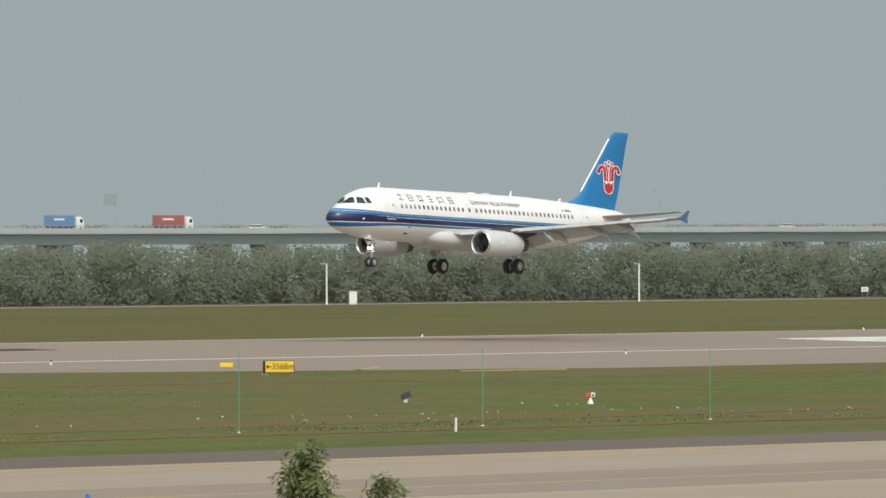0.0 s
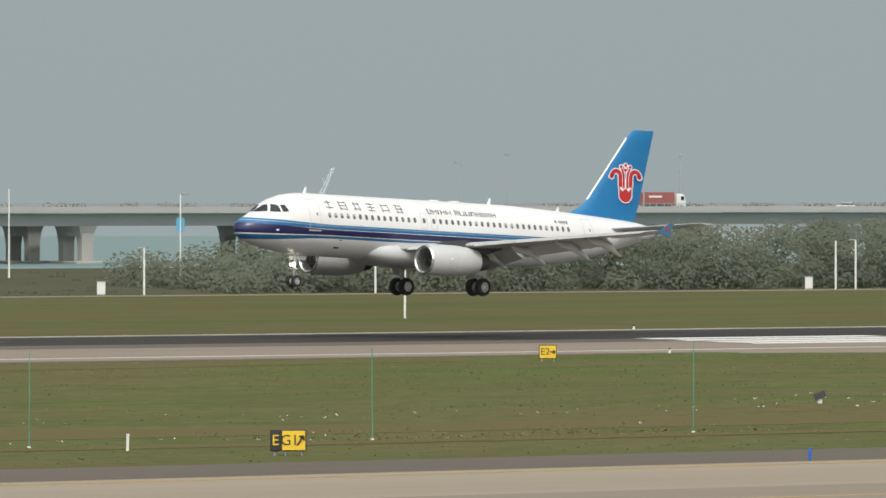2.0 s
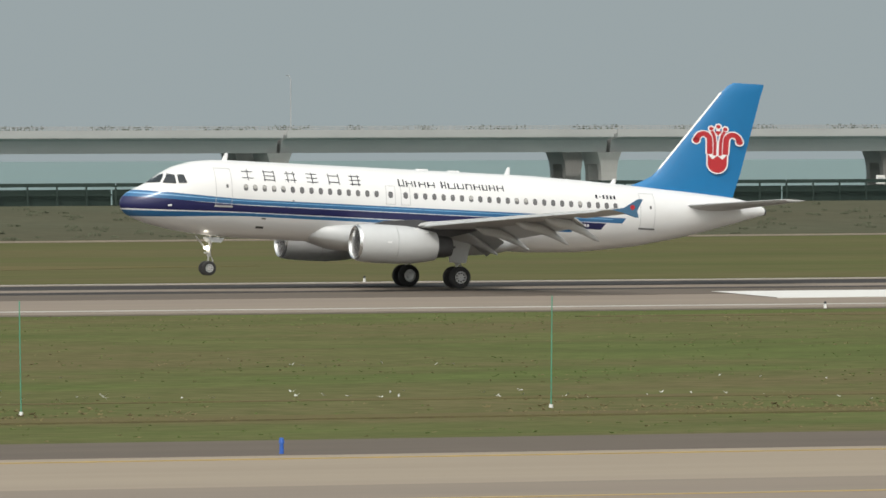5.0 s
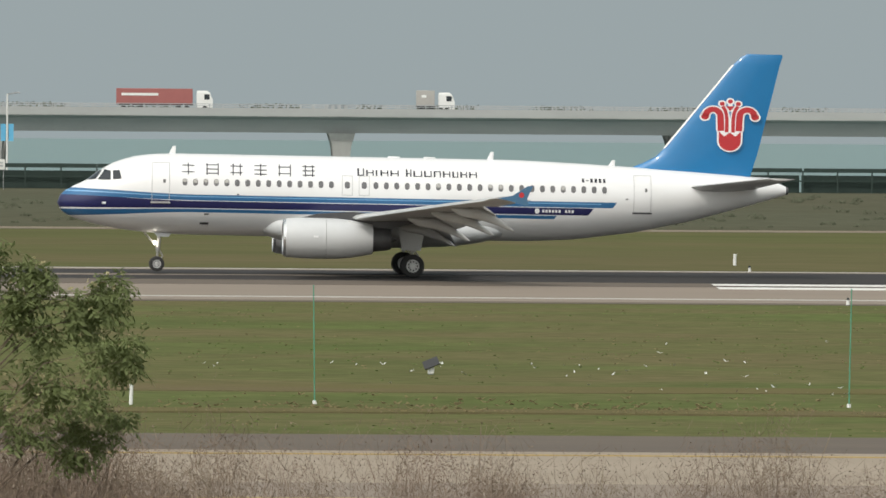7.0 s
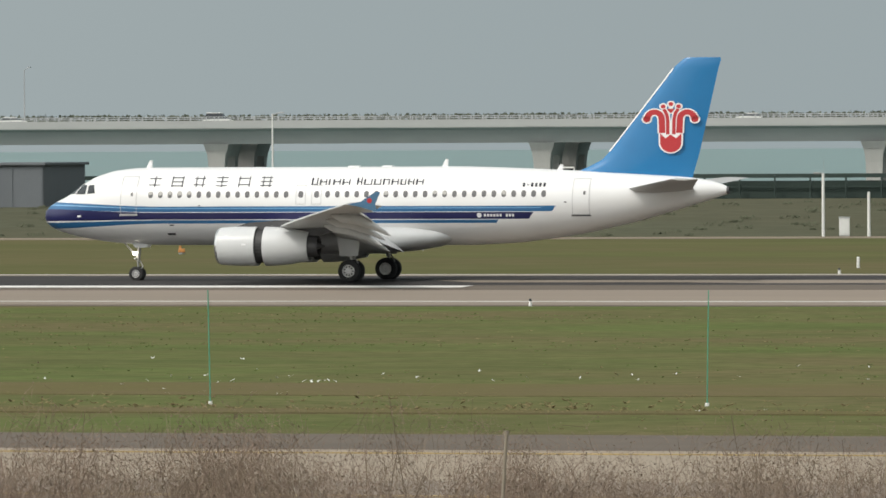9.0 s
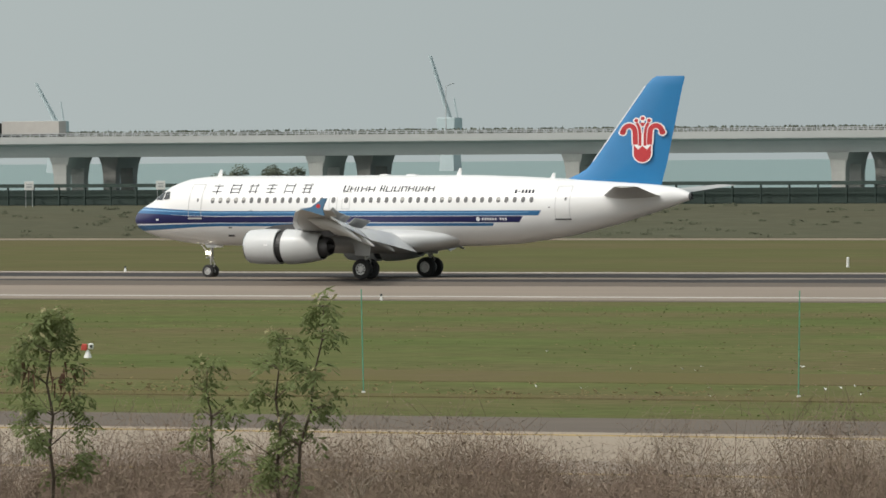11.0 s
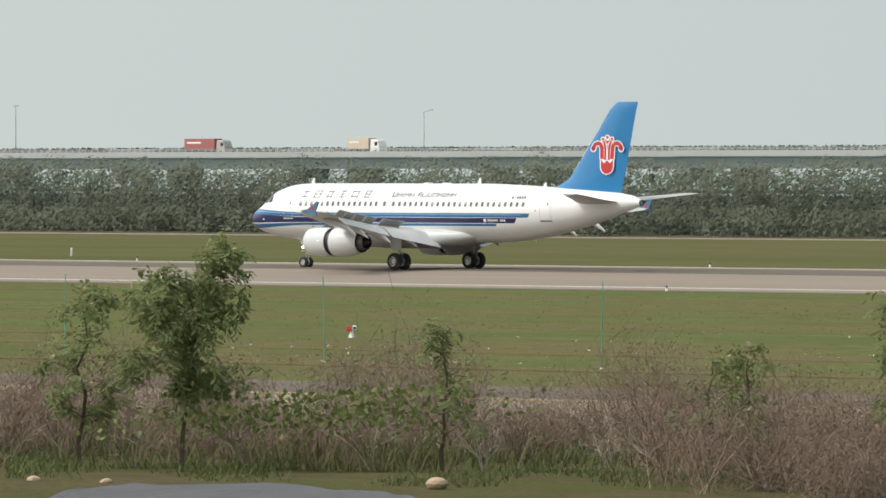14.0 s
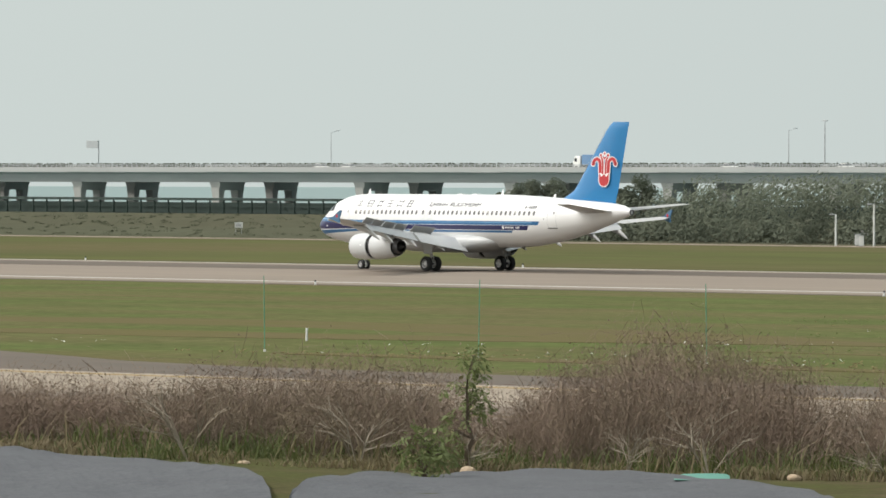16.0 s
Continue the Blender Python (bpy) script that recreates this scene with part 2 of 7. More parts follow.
def share(name, ob, parent, m):
    """Another object on the mesh of ob."""
    o = new(name, ob.data)
    o.parent = parent
    o.matrix_basis = m
    return o


def empty(name, m, label, category, group="", kind=""):
    e = new(name)
    e.matrix_basis = m
    return tagged(e, label, category, group, kind)


def box(bm, x0, x1, y0, y1, z0, z1, bevel=0.0):
    r = bmesh.ops.create_cube(bm, size=1.0, matrix=Matrix.Translation(((x0 + x1) / 2, (y0 + y1) / 2, (z0 + z1) / 2)) @ Matrix.Diagonal((x1 - x0, y1 - y0, z1 - z0, 1)))
    if bevel:
        edges = list({e for v in r["verts"] for e in v.link_edges})
        bmesh.ops.bevel(bm, geom=edges, offset=bevel, segments=1, affect="EDGES")
    return bm


def rod(bm, a, b, r0, r1=None, n=8):
    """A tapered rod from a to b."""
    a, b = Vector(a), Vector(b)
    d = b - a
    m = Matrix.Translation((a + b) / 2) @ d.to_track_quat("Z", "Y").to_matrix().to_4x4()
    bmesh.ops.create_cone(bm, cap_ends=True, segments=n, radius1=r0, radius2=r0 if r1 is None else r1, depth=d.length, matrix=m)
    return bm


def turned(bm, profile, axis="X", n=32, at=(0, 0, 0), close=False):
    """A surface of revolution: profile of (along, radius)."""
    rings = []
    for u, r in profile:
        ring = []
        for k in range(n):
            a = 2 * math.pi * k / n
            p = (u, r * math.cos(a), r * math.sin(a)) if axis == "X" else (r * math.cos(a), u, r * math.sin(a)) if axis == "Y" else (r * math.cos(a), r * math.sin(a), u)
            ring.append(bm.verts.new(Vector(p) + Vector(at)))
        rings.append(ring)
    for p, q in zip(rings, rings[1:]):
        for k in range(n):
            bm.faces.new((p[k], p[(k + 1) % n], q[(k + 1) % n], q[k]))
    if close:
        bm.faces.new(rings[0][::-1])
        bm.faces.new(rings[-1])
    bmesh.ops.recalc_face_normals(bm, faces=bm.faces[:])
    return bm


def loft(bm, rings, cap=True):
    """Skin closed rings of equal count."""
    vs = [[bm.verts.new(p) for p in ring] for ring in rings]
    n = len(vs[0])
    for p, q in zip(vs, vs[1:]):
        for k in range(n):
            bm.faces.new((p[k], p[(k + 1) % n], q[(k + 1) % n], q[k]))
    if cap:
        bm.faces.new(vs[0][::-1])
        bm.faces.new(vs[-1])
    bmesh.ops.recalc_face_normals(bm, faces=bm.faces[:])
    return bm


def raw(name, verts, faces, material, parent=None):
    me = bpy.data.meshes.new(name)
    me.from_pydata(verts, [], faces)
    me.materials.append(M[material])
    ob = new(name, me)
    if parent:
        ob.parent = parent
    return ob


def interp(x, pts):
    return float(np.interp(x, [p[0] for p in pts], [p[1] for p in pts]))

# ---- ground ----
CROWN = [(0, 0.0), (205, 0.0), (218, -0.12), (224, -0.16), (232, -0.05), (250, -0.02), (300, -0.15), (369, -0.34), (377.5, -0.33), (406.4, 0.2), (435, -0.02), (444, -0.12), (480, 0.0), (700, 0.0)]
CREST = [(-60, 4.7), (-53, 4.52), (-50, 4.33), (-47, 4.25), (-44, 4.18), (-42, 4.15), (-37, 3.75), (-32, 3.3), (-20, 2.75), (-10, 2.55), (5, 2.4), (15, 1.9), (60, 1.6)]
FAR_EDGE = [(-1400, 600), (-640, 600), (-150, 590), (15, 606), (200, 640), (350, 667), (650, 678), (1500, 690)]


def hump(x, y):
    """The bank on which the camera stands, with a crest about 90 m off."""
    r = math.hypot(x, y)
    a = math.degrees(math.atan2(x, y))
    if abs(a) > 75:
        return 5.9 if r < 200 else max(0.0, 5.9 - (r - 200) * 0.05)
    c = interp(a, CREST)
    return interp(r, [(0, 5.9), (16, 5.9), (78, c - 0.15), (90, c), (97, c - 0.1), (128, 0.0)])


def gz(x, y):
    far = interp(x, FAR_EDGE)
    z = interp(y, CROWN) if y > 130 else 0.0
    if y > far:
        z += interp(y - far, [(0, 0), (12, 0.1), (70, 2.4), (85, 2.4), (105, -2.5), (6000, -2.5)])
    if y < 135:
        z = max(z, hump(x, y) + 0.10 * noise.noise((x * 0.25, y * 0.25, 0.0)) + 0.05 * noise.noise((x * 0.9, y * 0.9, 3.0)))
    return z


def make_ground():
    xs = sorted({*[-4800, -3000, -2000, -1500, -1200, -1000, -850], *range(-750, -132, 12), *range(-132, 133, 3), *range(144, 760, 12), *[850, 1000, 1200, 1500, 2000, 3000, 4800]})
    ys = sorted({*[-4800, -2000, -600, -300, -200], *range(-150, 40, 10), *range(40, 138, 3), *[150, 170, 190, 205, 214, 218, 221, 224, 228, 232, 240, 250, 275, 300, 335, 369, 377.5, 390, 406.4, 420, 435, 444, 460, 480, 520, 560], *range(575, 800, 8), *[820, 900, 1200, 2500, 4800]})
    verts = [(x, y, gz(x, y)) for y in ys for x in xs]
    n = len(xs)
    faces = [(j * n + i, j * n + i + 1, (j + 1) * n + i + 1, (j + 1) * n + i) for j in range(len(ys) - 1) for i in range(n - 1)]
    ground = raw("ground", verts, faces, "grass")
    for m in ("grass_far", "bank", "dike"):
        ground.data.materials.append(M[m])
    slots = []
    for f in faces:
        x, y = (verts[f[0]][0] + verts[f[2]][0]) / 2, (verts[f[0]][1] + verts[f[2]][1]) / 2
        slots.append(3 if y > interp(x, FAR_EDGE) else 1 if y > 440 else 2 if y < 133 else 0)
    ground.data.polygons.foreach_set("material_index", slots)
    ground.data.polygons.foreach_set("use_smooth", [True] * len(faces))
    tagged(ground, "mown airfield grass with brown patches and a scrubby bank", "ground", kind="structure")


make_ground()


def strip(name, outline, material, label, category, lift=0.02, step=12.0, kind="structure", parent=None):
    """A flat band that follows the ground; outline: function x -> (y0, y1), with its x range."""
    x0, x1, edge = outline
    xs = np.linspace(x0, x1, max(1, round((x1 - x0) / step)) + 1)
    a0, b0 = edge(xs[0])
    cuts = [0.0, *[(c[0] - a0) / (b0 - a0) for c in CROWN if a0 + 0.5 < c[0] < b0 - 0.5], 1.0]
    verts, faces = [], []
    k = len(cuts) + 2
    for x in xs:
        y0, y1 = edge(x)
        row = [(x, y0 + (y1 - y0) * c, (interp(y0 + (y1 - y0) * c, CROWN) if y0 > 128 else 0.0) + lift) for c in cuts]
        verts += [(x, y0, row[0][2] - 0.3), *row, (x, y1, row[-1][2] - 0.3)]
    for i in range(len(xs) - 1):
        for j in range(k - 1):
            faces.append((i * k + j, (i + 1) * k + j, (i + 1) * k + j + 1, i * k + j + 1))
    ob = raw(name, verts, faces, material, parent)
    if not parent:
        tagged(ob, label, category, kind=kind)
    return ob


BIG = (-2400, 2400)
strip("runway_shoulder", (*BIG, lambda x: (369.5, 444)), "asphalt", "worn asphalt runway shoulder beside the grass", "runway shoulder", 0.02, 60)
runway = strip("runway", (*BIG, lambda x: (371.8, 438)), "concrete", "pale concrete runway with dark tyre marks", "runway", 0.035, 60)
strip("rubber_streak", (-330, 420, lambda x: (399 - 3 * noise.noise((x * 0.01, 0, 0)), 428 + 3 * noise.noise((x * 0.02, 5, 0)))), "rubber", "dark rubber deposit along the runway", "tyre marks", 0.05, 20)
strip("rubber_fade", (-300, 380, lambda x: (393 - 2 * noise.noise((x * 0.013, 2, 0)), 399 - 3 * noise.noise((x * 0.01, 0, 0)))), "asphalt", "grey tyre scuffs along the runway", "tyre marks", 0.045, 20)
strip("rubber_trace", (-620, -330, lambda x: (403 - 2 * noise.noise((x * 0.01, 0, 0)), 424 + 3 * noise.noise((x * 0.02, 5, 0)))), "asphalt", "faint grey tyre traces along the runway", "tyre marks", 0.05, 20)
for y in (377.3, 434.6):
    strip("runway_edge_line", (*BIG, lambda x: (y, y + 0.9)), "paint_worn", "white painted runway edge line", "line", 0.06, 60)


def pavement_piece(name, x0, x1, y0, y1, material, label, category, lift=0.065):
    return strip(name, (x0, x1, lambda x: (y0, y1)), material, label, category, lift, max(6.0, (x1 - x0)))


TAXI = 165.0
strip("taxiway_shoulder", (-900, 900, lambda x: (129.0, 200.5 + 26 * max(0.0, min(1.0, (-x - 255) / 60.0)))), "asphalt", "dark asphalt taxiway shoulder beside the grass", "taxiway shoulder", 0.02, 10)
strip("taxiway", (-900, 900, lambda x: (139.5, 190.0 + 22 * max(0.0, min(1.0, (-x - 262) / 60.0)))), "concrete_taxi", "sunlit tan concrete taxiway slabs", "taxiway", 0.035, 10)
strip("taxiway_wear", (-900, 900, lambda x: (159.5 - noise.noise((x * 0.02, 1, 0)), 172.5 + noise.noise((x * 0.02, 7, 0)))), "concrete", "brownish wheel wear along the taxiway", "tyre marks", 0.045, 15)
for y, w, m in ((165.0, 0.3, "paint_yellow"), (187.6, 0.22, "paint_yellow"), (142.0, 0.22, "paint_yellow")):
    strip("taxiway_line", (-900, 900, lambda x: (y, y + w)), m, "yellow painted taxiway line", "line", 0.06, 60)
strip("ditch_edge", (-270, 700, lambda x: (219.0 + noise.noise((x * 0.07, 0, 0)), 222.6 + 1.6 * noise.noise((x * 0.05, 3, 0)))), "dirt", "ragged bare soil along a shallow ditch", "soil", 0.05, 3)
for k, (x0, x1, y0, y1) in enumerate(((-260, 60, 232, 243), (60, 420, 229, 238), (130, 300, 344, 368), (40, 160, 480, 520), (300, 520, 300, 318), (-372, -262, 234, 268))):
    strip("bare_patch", (x0, x1, lambda x: ((y0 + y1) / 2 - (y1 - y0) / 2 * max(0.06, math.sin(math.pi * (x - x0) / (x1 - x0))) * (1 + 0.3 * noise.noise((x * 0.06, k, 0))),
                                           (y0 + y1) / 2 + (y1 - y0) / 2 * max(0.06, math.sin(math.pi * (x - x0) / (x1 - x0))) * (1 + 0.3 * noise.noise((x * 0.05, k + 9, 0))))),
          "dirt", "patch of bare brown soil in the grass", "soil", 0.025, 6)
strip("service_road", (-1400, 1400, lambda x: (interp(x, FAR_EDGE) - 3.0, interp(x, FAR_EDGE) + 0.6)), "concrete", "narrow pale concrete service road", "road", 0.06, 25)
strip("service_road_kerb", (-1400, 1400, lambda x: (interp(x, FAR_EDGE) + 0.9, interp(x, FAR_EDGE) + 1.25)), "concrete_taxi", "low pale kerb along the service road", "kerb", 0.10, 25)
FOUR = ((386.1, 387.9), (389.4, 391.2), (392.6, 394.4), (395.9, 397.6))
MARKS = [(349.5, 370.0, FOUR), (500.0, 522.0, FOUR), (152.0, 214.5, ((386.5, 395.9),)), (23.3, 48.4, ((390.8, 392.8), (395.1, 397.0))), (-128.0, -102.0, ((395.9, 398.0),))]
ENTRY_LINES = [(368.0, 374.3, 357.5, 368.5), (372.0, 381.5, 350.5, 362.0), (378.0, 388.0, 333.5, 340.5), (377.0, 386.0, 324.5, 323.5)]
# touchdown-zone bars and aiming marks on the near half
for x0, x1, rows_ in MARKS:
    for y0, y1 in rows_:
        pavement_piece("touchdown_bar", x0, x1, y0, y1, "paint", "white painted touchdown bar", "runway marking")
# entry taxiway on the far right, with yellow lead lines
strip("entry_taxiway", (332, 700, lambda x: (interp(x, [(330, 369.5), (352, 352), (372, 338), (390, 325), (700, 318)]), 372.0)), "concrete", "tan concrete entry taxiway joining the runway", "taxiway", 0.03, 20)
for x0, x1, ya, yb in ENTRY_LINES:
    strip("lead_line", (x0, x1, lambda x: (ya + (yb - ya) * (x - x0) / (x1 - x0), ya + 0.5 + (yb - ya) * (x - x0) / (x1 - x0))), "paint_yellow", "yellow painted lead-in line", "line", 0.06, 10)

# ---- sea ----
sea = raw("sea", [(-4800, 790, 0.0), (4800, 790, 0.0), (4800, 4900, 0.0), (-4800, 4900, 0.0)], [(0, 1, 2, 3)], "water")
tagged(sea, "calm grey-green sea under haze", "water", kind="structure")

# ---- the airliner ----
XM = 17.71  # main wheels aft of the nose
TOP = [(0, 3.42), (0.12, 3.75), (0.35, 3.98), (0.8, 4.24), (1.4, 4.52), (2.05, 5.02), (2.76, 5.46), (3.85, 5.80), (4.93, 5.93), (6.0, 5.96), (23, 5.96), (26, 5.86), (28.9, 5.72), (32, 5.56), (34.8, 5.36), (36.0, 5.17), (36.5, 5.02), (36.8, 4.88)]
BOT = [(0, 3.36), (0.12, 3.08), (0.35, 2.86), (0.8, 2.64), (1.68, 2.38), (3.19, 2.10), (4.5, 1.96), (6.5, 1.88), (23.4, 1.86), (26, 2.0), (29.15, 2.42), (32, 3.05), (34.1, 3.64), (35.3, 4.0), (36.4, 4.34), (36.8, 4.46)]
HALF = [(0, 0.03), (0.12, 0.36), (0.35, 0.62), (0.8, 0.93), (1.4, 1.21), (2.05, 1.44), (2.76, 1.63), (3.85, 1.83), (4.93, 1.93), (6.0, 1.975), (23.4, 1.975), (26, 1.90), (29, 1.66), (32, 1.25), (34.5, 0.80), (36.3, 0.36), (36.8, 0.24)]


def smooth_at(x, pts):
    """Interpolation through pts with rounded corners."""
    return sum(interp(x + d, pts) * w for d, w in ((-0.25, 0.25), (0, 0.5), (0.25, 0.25))) if 1.2 < x < 36 else interp(x, pts)


def hull(xn):
    top, bot = smooth_at(xn, TOP), smooth_at(xn, BOT)
    return (top + bot) / 2, (top - bot) / 2, smooth_at(xn, HALF)


def skin(xn, z, side=-1, out=0.0):
    """The point of the fuselage's skin at that station and height."""
    c, rz, ry = hull(xn)
    s = max(-1.0, min(1.0, (z - c) / rz))
    return Vector((xn - XM, side * (ry * math.sqrt(1 - s * s) + out), z + out * s * 0.5))


def patch(bm, outline, side=-1, out=0.012):
    """A thin decal on the skin. outline: (xn, z) corners, in order."""
    if len(outline) == 4:
        a, b, c, d = (Vector(p) for p in outline)
        n = 4
        grid = [[bm.verts.new(skin(*((a.lerp(b, i / n)).lerp(d.lerp(c, i / n), j / n)), side, out)) for i in range(n + 1)] for j in range(n + 1)]
        for j in range(n):
            for i in range(n):
                bm.faces.new((grid[j][i], grid[j][i + 1], grid[j + 1][i + 1], grid[j + 1][i]))
        return
    bm.faces.new([bm.verts.new(skin(x, z, side, out)) for x, z in outline])


def rect(bm, x0, x1, z0, z1, side=-1, out=0.012, cuts=3, r=0.0):
    """A rectangle on the skin, bent with it, with cut corners of r."""
    for k in range(cuts):
        za, zb = z0 + (z1 - z0) * k / cuts, z0 + (z1 - z0) * (k + 1) / cuts
        if r and k == 0:
            patch(bm, [(x0 + r, za), (x1 - r, za), (x1, min(zb, za + r)), (x1, zb), (x0, zb), (x0, min(zb, za + r))], side, out)
        elif r and k == cuts - 1:
            patch(bm, [(x0, za), (x1, za), (x1, max(za, zb - r)), (x1 - r, zb), (x0 + r, zb), (x0, max(za, zb - r))], side, out)
        else:
            patch(bm, [(x0, za), (x1, za), (x1, zb), (x0, zb)], side, out)


def frame_on(bm, x0, x1, z0, z1, w, side=-1, out=0.016):
    rect(bm, x0, x1, z0, z0 + w, side, out, 1)
    rect(bm, x0, x1, z1 - w, z1, side, out, 1)
    rect(bm, x0, x0 + w, z0, z1, side, out, 6)
    rect(bm, x1 - w, x1, z0, z1, side, out, 6)


def livery(name):
    """White hull with blue cheatlines that end in slanted tips, and a grey belly line."""
    m = bpy.data.materials.new(name)
    m.use_nodes = True
    nt = m.node_tree
    p = nt.nodes["Principled BSDF"]
    p.inputs["Roughness"].default_value, p.inputs["Coat Weight"].default_value, p.inputs["Coat Roughness"].default_value = 0.34, 0.15, 0.15
    tc = nt.nodes.new("ShaderNodeTexCoord")
    sep = nt.nodes.new("ShaderNodeSeparateXYZ")
    nt.links.new(tc.outputs["Object"], sep.inputs[0])

    def op(kind, a, b=None, c=None):
        n = nt.nodes.new("ShaderNodeMath")
        n.operation = kind
        for i, v in enumerate((a, b, c)):
            if v is None:
                continue
            if isinstance(v, (int, float)):
                n.inputs[i].default_value = v
            else:
                nt.links.new(v, n.inputs[i])
        return n.outputs[0]

    x, z = sep.outputs[0], sep.outputs[2]
    bow = nt.nodes.new("ShaderNodeMapRange")
    bow.interpolation_type = "SMOOTHSTEP"
    bow.inputs["From Min"].default_value, bow.inputs["From Max"].default_value = 7.0 - XM, 0.0 - XM
    nt.links.new(x, bow.inputs["Value"])
    k = bow.outputs["Result"]
    noise_ = nt.nodes.new("ShaderNodeTexNoise")
    noise_.inputs["Scale"].default_value, noise_.inputs["Detail"].default_value = 0.7, 5
    stretch = nt.nodes.new("ShaderNodeMapping")
    stretch.inputs["Scale"].default_value = (0.5, 1, 2)
    nt.links.new(tc.outputs["Object"], stretch.inputs[0])
    nt.links.new(stretch.outputs[0], noise_.inputs["Vector"])
    col = None

    def over(mask, colour):
        nonlocal col
        n = nt.nodes.new("ShaderNodeMix")
        n.data_type = "RGBA"
        if mask is None:
            n.inputs["Factor"].default_value = 0
            n.inputs[6].default_value = (*colour, 1)
        else:
            nt.links.new(mask, n.inputs["Factor"])
            nt.links.new(col, n.inputs[6])
            n.inputs[7].default_value = (*colour, 1)
        col = n.outputs[2]

    over(None, (0.75, 0.75, 0.745))
    grime = nt.nodes.new("ShaderNodeMapRange")
    grime.inputs["From Min"].default_value, grime.inputs["From Max"].default_value, grime.inputs["To Max"].default_value = 0.42, 0.72, 0.22
    nt.links.new(noise_.outputs["Fac"], grime.inputs["Value"])
    over(grime.outputs["Result"], (0.58, 0.56, 0.52))

    def band(lo, hi, drop_lo, drop_hi, end):
        a = op("GREATER_THAN", z, op("MULTIPLY_ADD", k, drop_lo, lo))
        b = op("LESS_THAN", z, op("MULTIPLY_ADD", k, drop_hi, hi))
        c = op("LESS_THAN", op("MULTIPLY_ADD", z, -0.75, x), end)
        return op("MULTIPLY", op("MULTIPLY", a, b), c)

    over(band(3.63, 3.92, 0.15, 0.24, 28.0 - XM - 0.75 * 3.78), (0.022, 0.120, 0.27))
    over(band(3.24, 3.60, -0.08, 0.20, 26.8 - XM - 0.75 * 3.42), (0.014, 0.016, 0.080))
    over(band(3.03, 3.20, -0.28, -0.12, 25.0 - XM - 0.75 * 3.11), (0.022, 0.120, 0.27))
    over(band(3.80, 3.84, 0.18, 0.20, 27.3 - XM - 0.75 * 3.8), (0.20, 0.40, 0.62))
    nt.links.new(col, p.inputs["Base Color"])
    return m


M["livery"] = livery("airliner_livery")
M["tail_blue"] = mat("tail_blue_paint", (0.010, 0.170, 0.400), (0.010, 0.155, 0.37), 0.6, 0.35, coat=0.3)
M["wing_grey"] = mat("wing_grey_paint", (0.50, 0.50, 0.49), (0.42, 0.42, 0.41), 0.9, 0.42, fine=0.08, c=(0.36, 0.36, 0.35), scale2=0.3)
M["slat"] = mat("bare_slat_metal", (0.66, 0.66, 0.65), (0.56, 0.56, 0.55), 1.0, 0.3, 0.5)
M["dark_grey"] = mat("dark_grey_metal", (0.10, 0.10, 0.105), (0.07, 0.07, 0.072), 1.5, 0.5, 0.4)
M["nacelle"] = mat("nacelle_paint", (0.57, 0.58, 0.58), (0.50, 0.51, 0.51), 0.8, 0.38, fine=0.06, coat=0.2)
M["fence_blue"] = mat("fence_paint", (0.045, 0.135, 0.25), (0.06, 0.14, 0.23), 2.0, 0.45)
M["lip"] = mat("polished_lip", (0.70, 0.70, 0.70), (0.62, 0.62, 0.62), 2.0, 0.25, 0.9)
M["tyre"] = mat("tyre_rubber", (0.022, 0.022, 0.023), (0.032, 0.031, 0.030), 3.0, 0.85)
M["rim"] = mat("wheel_rim", (0.62, 0.62, 0.61), (0.52, 0.52, 0.51), 5.0, 0.4, 0.5)
M["strut"] = mat("gear_paint", (0.52, 0.51, 0.49), (0.36, 0.35, 0.33), 3.0, 0.5, 0.2)
M["letter"] = mat("dark_lettering", (0.040, 0.041, 0.052), (0.05, 0.051, 0.062), 3.0, 0.8, gloss=0.1)
M["seam"] = mat("grey_seam", (0.44, 0.44, 0.44), (0.50, 0.50, 0.50), 3.0, 0.5)
M["logo_red"] = mat("logo_red", (0.46, 0.024, 0.030), (0.42, 0.022, 0.028), 3.0, 0.4)
M["logo_white"] = mat("logo_white", (0.80, 0.80, 0.80), (0.74, 0.74, 0.74), 3.0, 0.4)
M["pane"] = mat("cabin_pane", (0.12, 0.12, 0.125), (0.17, 0.165, 0.165), 1.0, 0.3, gloss=0.25)
M["blind"] = mat("window_blind", (0.42, 0.41, 0.38), (0.36, 0.35, 0.33), 2.0, 0.5)
M["landing_lamp"] = mat("landing_lamp", (1.0, 0.93, 0.78), None, glow=20.0)

plane = empty("airliner", pose(470, RUNWAY_Y, 5), "white twin-jet airliner with blue cheatlines and blue tail", "airplane")


